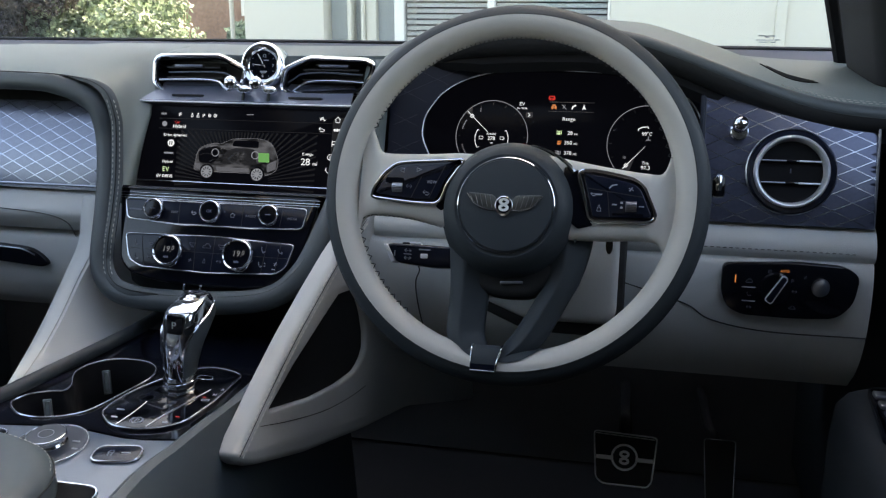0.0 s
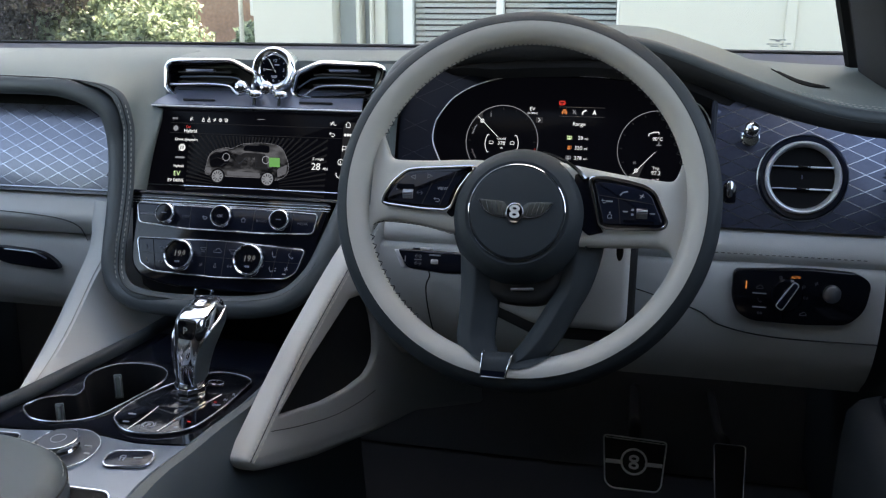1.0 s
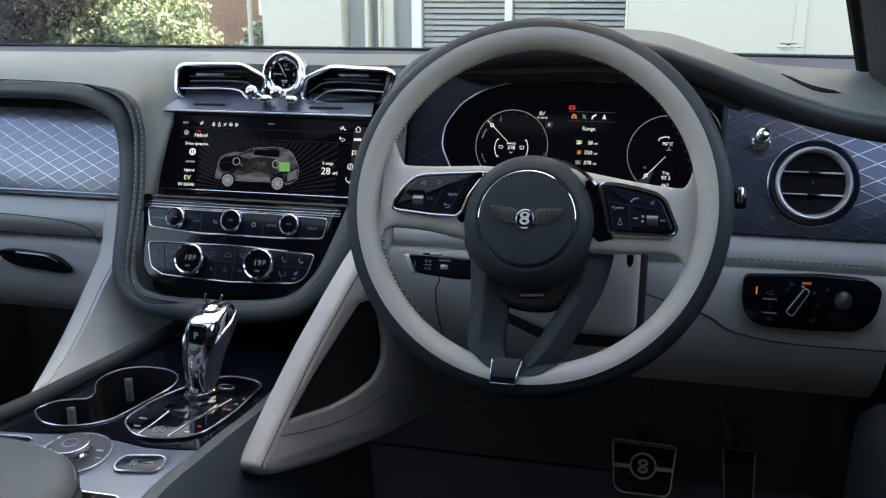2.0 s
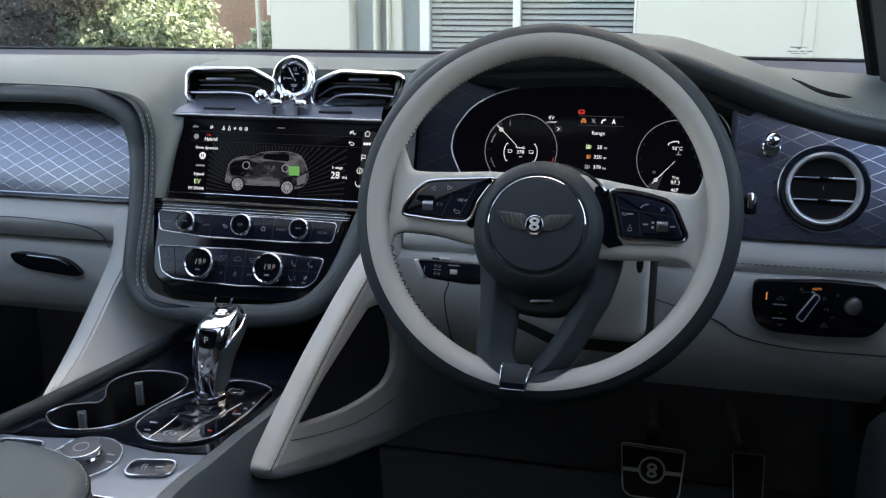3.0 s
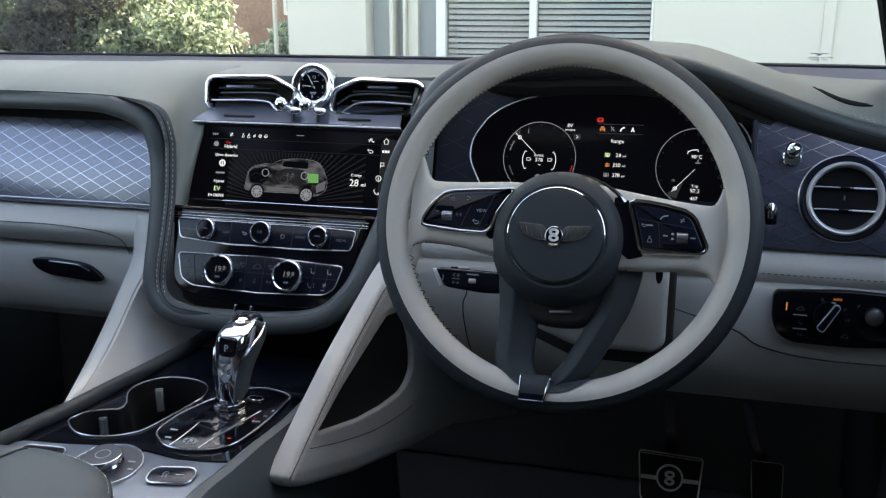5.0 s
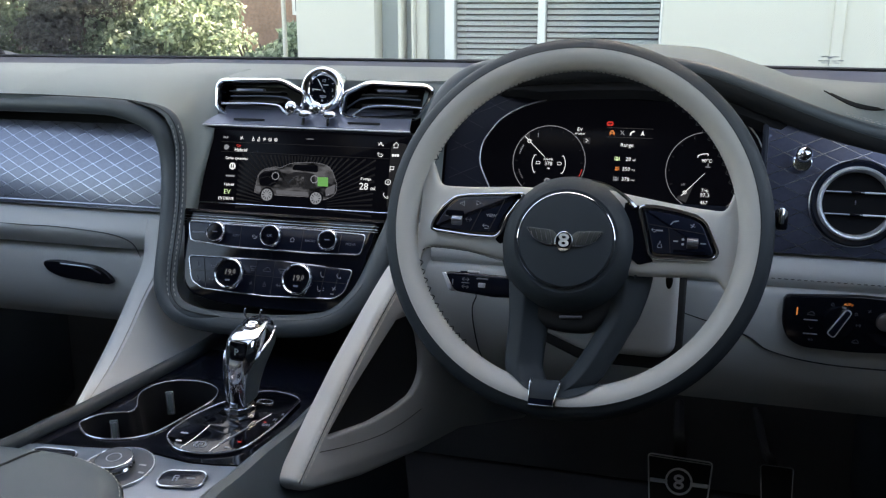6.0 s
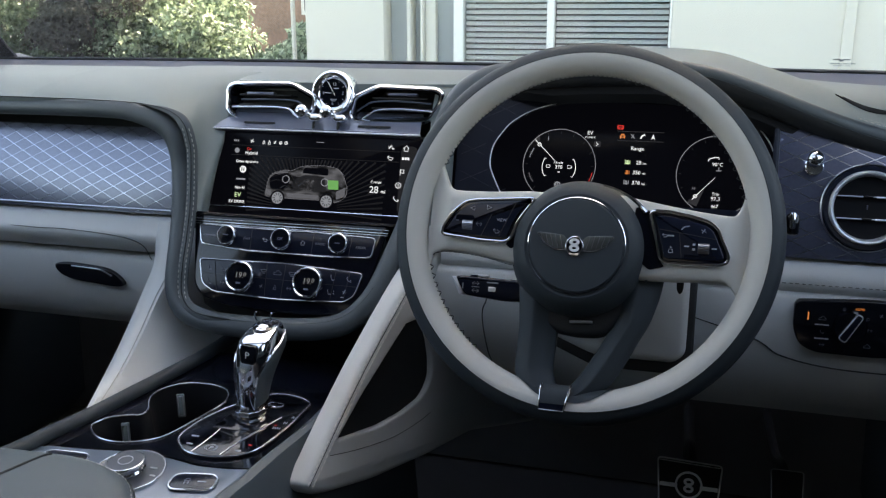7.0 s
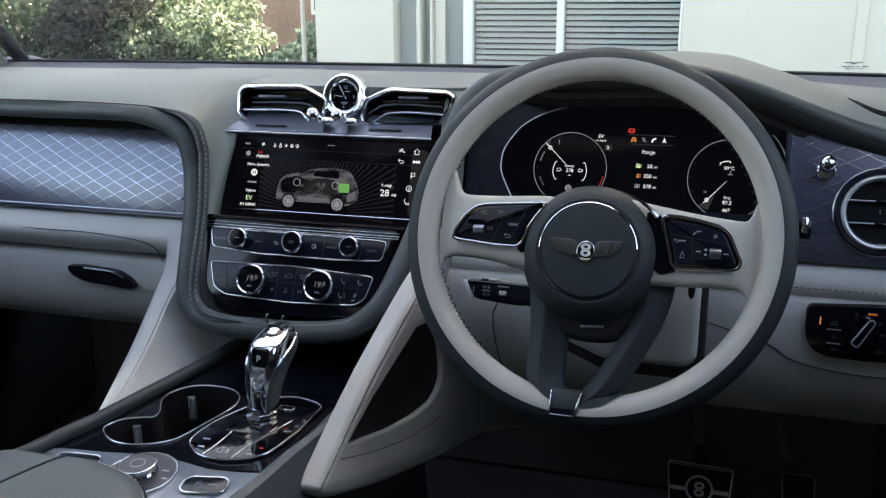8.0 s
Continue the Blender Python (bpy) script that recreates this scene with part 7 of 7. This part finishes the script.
cups = blob([(-0.1445, 0.0042), (-0.1255, -0.0127), (-0.1037, -0.0174), (-0.0829, -0.0137), (-0.0652, -0.0052), (-0.0513, 0.0097), (-0.0365, 0.0485), (-0.0265, 0.0796), (-0.0280, 0.0969), (-0.0370, 0.1094), (-0.0540, 0.1170), (-0.0800, 0.1175), (-0.1000, 0.1102),
             (-0.1140, 0.0946), (-0.1170, 0.0796), (-0.1120, 0.0647), (-0.1040, 0.0511), (-0.1040, 0.0380), (-0.1156, 0.0346), (-0.1300, 0.0279), (-0.1400, 0.0192)], 6)
front = rounded([(-0.172, -0.043), (-0.165, -0.0365), (-0.1161, -0.0325), (-0.0743, -0.0260), (-0.0277, -0.0278), (0.009, -0.0336), (0.0404, -0.0314), (0.066, -0.0270), (0.070, -0.008), (0.086, 0.064), (0.092, 0.11), (0.094, 0.20), (-0.102, 0.20), (-0.127, 0.09), (-0.1515, 0.018), (-0.162, -0.004)], 0.008)
part("black_deck", holed(B(), front, cups, -0.006, 0.0), PIANO, console, "gloss black front deck")
back = [(-0.190, -0.046), (-0.165, -0.0375), (-0.1161, -0.0333), (-0.0743, -0.0270), (-0.0277, -0.0288), (0.009, -0.0346), (0.0404, -0.0324), (0.064, -0.0280), (0.052, -0.10), (0.051, -0.35), (-0.24, -0.35), (-0.205, -0.10)]
part("silver_deck", prism(B(), rounded(back, 0.004), -0.010, -0.0005, 0.0015), CONSOLE_SILVER, console, "blue-silver rear deck")
# twin cup holder: a joined well with a fine chrome edge and two sprung grips
b = B()
vs = grid(b, [[(x, y, z) for x, y in offset(cups, d)] for d, z in ((0.0, 0.0), (0.0012, -0.002), (0.003, -0.060), (0.008, -0.066))], closed=True)
b.faces.new(vs[-1])
cup = part("cup_holder", b, DEEP, console, "matt black twin cup holder")
part("cup_edge", tube(B(), [(x, y, 0.0010) for x, y in cups], 0.0010, 6, True), EDGE, cup, "fine chrome edge")
for x, y in ((-0.1190, 0.0255), (-0.0930, 0.0975)):
    turned = Matrix.Translation((x, y, -0.020)) @ Matrix.Rotation(radians(24), 4, "Z") @ Matrix.Rotation(radians(-14), 4, "X")
    g = part("cup_grip", box(B(), -0.0045, 0.0045, -0.001, 0.003, -0.014, 0.014, 0.0012), SLATE, cup, "grey sprung grip")
    g.matrix_local = turned
    part("grip_edge", tube(B(), [(a, -0.0014, c) for a, c in ((-0.0030, -0.0115), (0.0030, -0.0115), (0.0030, 0.0115), (-0.0030, 0.0115))], 0.0007, 5, True), SATIN, g)
# gear plate and lever
plate = rounded([(-0.0358, 0.0036), (-0.0317, -0.0040), (-0.018, -0.0166), (-0.0057, -0.0211), (0.0122, -0.0225), (0.0291, -0.0188), (0.0443, -0.012), (0.0558, -0.0017), (0.062, 0.0154), (0.0691, 0.0455), (0.0743, 0.1001), (0.0655, 0.107), (0.0523, 0.1109), (0.0371, 0.1135), (0.0201, 0.1099), (-0.0144, 0.0727), (-0.0306, 0.0401), (-0.0361, 0.0151)], 0.01, 3)
gp = part("gear_plate", prism(B(), plate, -0.001, 0.0035, 0.0015), PIANO, console, "gloss black gear selector plate")
part("plate_edge", tube(B(), [(x, y, 0.003) for x, y in plate], 0.0010, 6, True), EDGE, gp, "fine chrome outline")
part("slot_plate", prism(B(), rounded([(-0.012, 0.028), (0.022, 0.028), (0.030, 0.085), (0.004, 0.085)], 0.006), 0.003, 0.0045, 0.0005), PIANO, gp)
b = B()
tube(b, curve([(-0.0078, -0.0191, 0.0038), (-0.0019, 0.0098, 0.0038), (0.0026, 0.0582, 0.0038)], 6), 0.0005, 6)
tube(b, [(0.0242, -0.0175, 0.0038), (0.0329, 0.0098, 0.0040), (0.0547, 0.0644, 0.0038)], [0.0005, 0.0011, 0.0004], 6)
part("divider", b, SATIN, gp, "bright dividers")
part("centre_inlay", prism(B(), rounded([(0.000, 0.024), (0.026, 0.016), (0.040, 0.050), (0.016, 0.062), (0.004, 0.058)], 0.004), 0.003, 0.0042, 0.0005), PIANO, gp, "dark blue inlay round the lever foot")
words("P", 0.0085, PRINT, gp, 0.0090, -0.0105, 0.0037, True)
part("brake_mark", lathe(B(), [(0.0056, 0.0034), (0.0056, 0.0040), (0.0050, 0.0040), (0.0050, 0.0034)], 24, 0.0090, -0.0075, True), PRINT, gp)
for sx in (-1, 1):
    part("brake_mark", tube(B(), [(0.0090 + sx * 0.0068 * math.cos(radians(a)), -0.0075 + 0.0068 * math.sin(radians(a)), 0.0038) for a in (-40, -20, 0, 20, 40)], 0.0004, 4), PRINT, gp)
words("R", 0.0055, PRINT, gp, 0.0678, 0.0650, 0.0037, True)
words("N", 0.0055, PRINT, gp, 0.0640, 0.0530, 0.0037, True)
words("D/M", 0.0050, PRINT, gp, 0.0590, 0.0410, 0.0037, True)
bars(PRINT, gp, [(-0.0189, 0.0088, 0.0085, 0.0020), (-0.0172, -0.0059, 0.0070, 0.0022), (0.0389, -0.0065, 0.0060, 0.0022)], 0.0037)
bars(GLOW_RED, gp, [(0.0555, 0.0480, 0.0030, 0.0018), (0.0466, 0.0061, 0.0042, 0.0014)], 0.0037, "indicator")
part("pin_trim", tube(B(), [(x, y, 0.0042) for x, y in rrect(0.018, 0.008, 0.0038, 0.0368, 0.0875)], 0.0007, 6, True), CHROME, gp)

lever = thing("gear_lever", "polished chrome and leather gear lever", "gear lever", pose(0.021, -0.040, 0.4445))
def lever_ring(z, cx, cy, rx, ry, n=28, sq=2.6):
    out = []
    for k in range(n):
        a = 2 * math.pi * k / n
        c, s = math.cos(a), math.sin(a)
        out.append(Vector((cx + rx * math.copysign(abs(c) ** (2 / sq), c), cy + ry * math.copysign(abs(s) ** (2 / sq), s), z)))
    return out


LEVER = ((0.014, 0.0024, 0.001, 0.0112, 0.0151), (0.030, 0.0025, 0.0033, 0.0132, 0.0206), (0.048, 0.0036, 0.0063, 0.0160, 0.0259), (0.066, 0.0068, 0.0104, 0.0192, 0.0308), (0.080, 0.0093, 0.014, 0.0208, 0.0338),
         (0.0875, 0.0093, 0.0156, 0.0203, 0.0344), (0.093, 0.0092, 0.0156, 0.0192, 0.0325), (0.097, 0.0096, 0.0156, 0.0178, 0.0290), (0.0995, 0.0102, 0.0164, 0.0160, 0.0250), (0.1010, 0.0106, 0.0168, 0.0138, 0.0205))
b = B()
vs = grid(b, [[Vector((p.x, p.y, p.z + 0.20 * (p.y - q[2]) * max(0.0, (q[0] - 0.075) / 0.03))) for p in lever_ring(*q, sq=2.9)] for q in LEVER], closed=True)
b.faces.new(vs[0][::-1])
b.faces.new(vs[-1])
part("grip", b, CHROME, lever, "polished chrome grip")
# leather cheeks on both flanks
for sx in (1, -1):
    b = B()
    rows = []
    for i in range(15):
        z = 0.021 + 0.070 * i / 14
        zs = [q[0] for q in LEVER]
        cx, cy, rx, ry = (lerp_table(z, zs, [q[k] for q in LEVER]) for k in (1, 2, 3, 4))
        a0 = lerp_table(z, [0.02, 0.055, 0.070, 0.082, 0.091], [-50, -50, -42, -14, 24])
        a1 = lerp_table(z, [0.02, 0.075, 0.091], [70, 66, 50])
        row = []
        for k in range(11):
            a = radians(a0 + (a1 - a0) * k / 10)
            c, s = math.cos(a), math.sin(a)
            row.append((cx + sx * ((rx + 0.0008) * abs(c) ** (2 / 2.9)), cy + (ry + 0.0008) * math.copysign(abs(s) ** (2 / 2.9), s), z))
        rows.append(row)
    grid(b, rows)
    thick(b, 0.002)
    part("cheek", b, CONSOLE_LEATHER, lever, "slate leather cheek")
    for col in (0, -1):
        part("cheek_edge", tube(B(), [Vector(r[col]) for r in rows], 0.0010, 6), CHROME, lever)
b = B()
for z0, r0 in ((0.0, 0.0158), (0.007, 0.0166), (0.014, 0.0160)):
    vs = grid(b, [lever_ring(z0 - 0.001, 0, 0, r0 - 0.001, r0, 10, 2.0), lever_ring(z0 + 0.003, 0, 0, r0 + 0.0012, r0 + 0.0015, 10, 2.0), lever_ring(z0 + 0.007, 0, 0, r0, r0 + 0.0008, 10, 2.0)], closed=True)
    b.faces.new(vs[0][::-1])
    b.faces.new(vs[-1])
part("knurled_foot", b, CHROME, lever, "knurled chrome foot", 20.0)
pb = part("park_button", prism(B(), rounded([(-0.0088, -0.0105), (0.0078, -0.0105), (0.0098, 0.0105), (-0.0098, 0.0105)], 0.004), -0.004, 0.0012, 0.001), PIANO, lever, "black park button")
pb.matrix_local = Matrix.Translation((0.0112, -0.0194, 0.0850)) @ Matrix.Rotation(radians(4), 4, "Y") @ Matrix.Rotation(radians(88), 4, "X")
words("P", 0.0105, WHITE, pb, -0.0008, -0.004, 0.0013, True)
crown = part("top_badge", lathe(B(), [(0.0100, 0.103), (0.0100, 0.1068), (0.0092, 0.1073), (0.0, 0.1073)], 32, 0.012, 0.019), PIANO, lever, "round black badge on top")
b = B()
for y in (0.0155, 0.0215):
    frame_ring(b, oval(0.0055, 0.0032, 0.012, y, 20), oval(0.0030, 0.0012, 0.012, y, 20), 0.1073, 0.1079)
part("badge_mark", b, CHROME, crown)
crown.matrix_local = Matrix.Translation((0.0106, 0.0172, 0.1012)) @ Matrix.Rotation(radians(10), 4, "X") @ Matrix.Translation((-0.012, -0.019, -0.1062))
part("boot", prism(B(), oval(0.021, 0.024, 0, 0.002, 28), -0.004, 0.001, 0.001), BLACK, lever)
b = B()
for x in (-0.004, 0.0165):
    tube(b, curve([(x, 0.056, 0.090), (x - 0.001, 0.052, 0.100), (x + 0.0015, 0.050, 0.106), (x + 0.003, 0.052, 0.104)], 5), 0.0011, 6)
bracket = tagged(part("lever_hooks", b, CHROME, dash), "two small chrome hooks under the panel")
bracket.matrix_world = pose(-0.0185, 0.012, 0.4245)

# rotary drive selector, keys and armrest on the rear deck
dial_m = K_M @ Matrix.Translation((-0.0548, -0.0615, 0))
rotary = thing("drive_selector", "stepped chrome rotary drive selector on a dark disc", "knob", dial_m)
part("disc", lathe(B(), [(0.036, -0.001), (0.036, 0.0012), (0.0, 0.0014)], 56, 0.0012, -0.0005), DISC, rotary)
part("disc_ring", lathe(B(), [(0.0372, -0.001), (0.0372, 0.0016), (0.0366, 0.0024), (0.0358, 0.0024), (0.0352, 0.0016), (0.0352, -0.001)], 56, 0.0012, -0.0005, True), EDGE, rotary)
part("knob", lathe(B(), [(0.0160, 0.0), (0.0160, 0.002), (0.0178, 0.0028), (0.0184, 0.0045), (0.0172, 0.0060), (0.0168, 0.0066), (0.0184, 0.0076), (0.0190, 0.0095), (0.0190, 0.0122), (0.0186, 0.0134), (0.0179, 0.0136), (0.0175, 0.0130), (0.0, 0.0128)], 56), CHROME, rotary)
part("knob_top", lathe(B(), [(0.0175, 0.0122), (0.0174, 0.0133), (0.0, 0.0137)], 48), DISC, rotary)
part("top_ring", lathe(B(), [(0.0075, 0.0134), (0.0075, 0.0138), (0.0070, 0.0138), (0.0070, 0.0134)], 32, closed=True), SATIN, rotary)
bars(PRINT, rotary, [(0.024, 0.010, 0.008, 0.002), (0.030, -0.002, 0.006, 0.002)], 0.0016)
for x, y, w, h, turn in ((0.0204, -0.0637, 0.046, 0.026, 10), (-0.1330, -0.0590, 0.052, 0.026, 4)):
    key = thing("console_key", "dark console button with a chrome outline", "button", K_M @ pose(x, y, 0, 0, 0, turn), "console keys")
    p = rrect(w, h, 0.010)
    part("key", prism(B(), p, -0.002, 0.0022, 0.001), NAVY, key)
    part("key_edge", tube(B(), [(a, c, 0.0014) for a, c in p], 0.0012, 6, True), EDGE, key)
    glyphs(PRINT, key, [("skid", -0.006, 0.000, 0.0085)], 0.0023, 0.0004)
    bars(PRINT, key, [(0.009, 0.0, 0.009, 0.0014)], 0.0024)
tray = thing("console_tray", "dark oddments tray with chrome edge in the rear deck", "tray", K_M @ pose(0.0, -0.145, 0))
p = rrect(0.075, 0.06, 0.014)
part("well", prism(B(), p, -0.006, 0.0006), DEEP, tray)
part("tray_edge", tube(B(), [(a, c, 0.0008) for a, c in p], 0.0013, 6, True), EDGE, tray)

armrest = thing("armrest", "slate leather centre armrest with pale stitching", "armrest", K_M)
rows = []
outline = rounded([(-0.200, -0.086), (-0.080, -0.080), (-0.020, -0.100), (0.010, -0.138), (0.015, -0.50), (-0.200, -0.50)], 0.03, 6)
b = B()
levels = [(0.0, 0.004), (0.0, 0.018), (0.003, 0.025), (0.009, 0.031), (0.016, 0.0335), (0.022, 0.0345)]
vs = grid(b, [[(x, y, z) for x, y in offset(outline, d)] for d, z in levels], closed=True)
b.faces.new(vs[0][::-1])
b.faces.new(vs[-1])
part("cushion", b, CONSOLE_LEATHER, armrest)
part("seam", tube(B(), curve([(-0.112, -0.094, 0.033), (-0.119, -0.106, 0.0348), (-0.140, -0.147, 0.0348), (-0.162, -0.20, 0.0348), (-0.165, -0.49, 0.0348)], 6), 0.0013, 6), DARK_THREAD, armrest, "split between the two lids")
ln = [(x, y, 0.0252) for x, y in offset(outline, 0.0026)]
stitches(ln[:24], CREAM_THREAD, armrest, r=0.0004)
stitches([(x, y, 0.0160) for x, y in offset(outline, -0.0004)][:24], CREAM_THREAD, armrest, r=0.0004)
part("seam", tube(B(), [(x, y, 0.0205) for x, y in offset(outline, 0.0004)], 0.0009, 5, True), DARK_THREAD, armrest)

# ---- pedals ----
pm = tilted(0.4990, 0.362, 0.2060, 37)
brake = thing("brake_pedal", "black brake pedal with bright metal edging and round badge", "pedal", pm)
pp = rounded([(-0.046, 0.036), (0.046, 0.033), (0.040, -0.032), (0.034, -0.040), (-0.030, -0.040), (-0.040, -0.032)], 0.006)
part("pad", prism(B(), pp, -0.012, 0.002, 0.002), RUBBER, brake)
part("edge", tube(B(), [(x, y, 0.002) for x, y in pp], 0.0012, 6, True), RING, brake, "satin metal edging")
part("edge", tube(B(), [(-0.043, 0.0325, 0.0025), (0.043, 0.0295, 0.0025)], 0.0008, 6), RING, brake)
part("bar", box(B(), -0.041, -0.016, -0.005, 0.001, 0.001, 0.004, 0.001), RING, brake)
part("bar", box(B(), 0.016, 0.041, -0.005, 0.001, 0.001, 0.004, 0.001), RING, brake)
part("badge_ring", lathe(B(), [(0.0195, 0.002), (0.0195, 0.005), (0.0165, 0.005), (0.0165, 0.002)], 40, 0, 0, True), RING, brake)
b = B()
frame_ring(b, oval(0.0075, 0.0055, 0, 0.0045, 20), oval(0.0035, 0.002, 0, 0.0045, 20), 0.002, 0.0042)
frame_ring(b, oval(0.0075, 0.0055, 0, -0.0055, 20), oval(0.0035, 0.002, 0, -0.0055, 20), 0.002, 0.0042)
part("badge_mark", b, RING, brake)
part("arm", tube(B(), curve([(0, 0.0, -0.008), (0, 0.06, -0.05), (0, 0.10, -0.16), (0, 0.20, -0.33)], 6), 0.010, 8), BLACK, brake)
throttle = thing("accelerator_pedal", "narrow black accelerator pedal with bright edging", "pedal", tilted(0.632, 0.345, 0.203, 37))
pp = rounded([(-0.022, 0.050), (0.022, 0.050), (0.018, -0.050), (-0.018, -0.050)], 0.005)
part("pad", prism(B(), pp, -0.012, 0.002, 0.002), RUBBER, throttle)
part("edge", tube(B(), [(x, y, 0.002) for x, y in pp], 0.0007, 6, True), SATIN, throttle, "thin satin edging")
part("arm", tube(B(), curve([(0, 0.0, -0.008), (0, 0.06, -0.05), (0, 0.10, -0.16), (0, 0.22, -0.34)], 6), 0.008, 8), BLACK, throttle)

# ---- driver's door armrest with window switches ----
door_rest = thing("door_armrest", "dark leather door armrest with window switches", "armrest")
b = B()
rows = []
for y, g in ((0.068, 0.0), (0.066, 0.85), (0.058, 0.97), (0.040, 1.0), (0.0, 1.0), (-0.2, 1.0), (-0.5, 1.0), (-0.9, 1.0)):
    ring = [(0.80, 0.27), (0.80 - 0.092 * g, 0.29), (0.80 - 0.104 * g, 0.35), (0.80 - 0.104 * g, 0.42), (0.80 - 0.101 * g, 0.455), (0.80 - 0.090 * g, 0.468), (0.80 - 0.07 * g, 0.473), (0.80, 0.476)]
    rows.append([(x, y, z) for x, z in ring])
vs = grid(b, rows)
thick(b, 0.008)
part("cushion", b, DOOR, door_rest)
sw = part("switch_block", prism(B(), rounded([(-0.030, -0.06), (0.028, -0.06), (0.024, 0.058), (-0.018, 0.058)], 0.01), 0.0, 0.006, 0.002), PIANO, door_rest, "gloss black switch block")
sw.matrix_world = pose(0.745, -0.008, 0.4735)
for k in range(4):
    part("switch", box(B(), -0.018, 0.018, -0.040 + 0.022 * k, -0.026 + 0.022 * k, 0.006, 0.011, 0.002), SATIN, sw, "silver window switch")
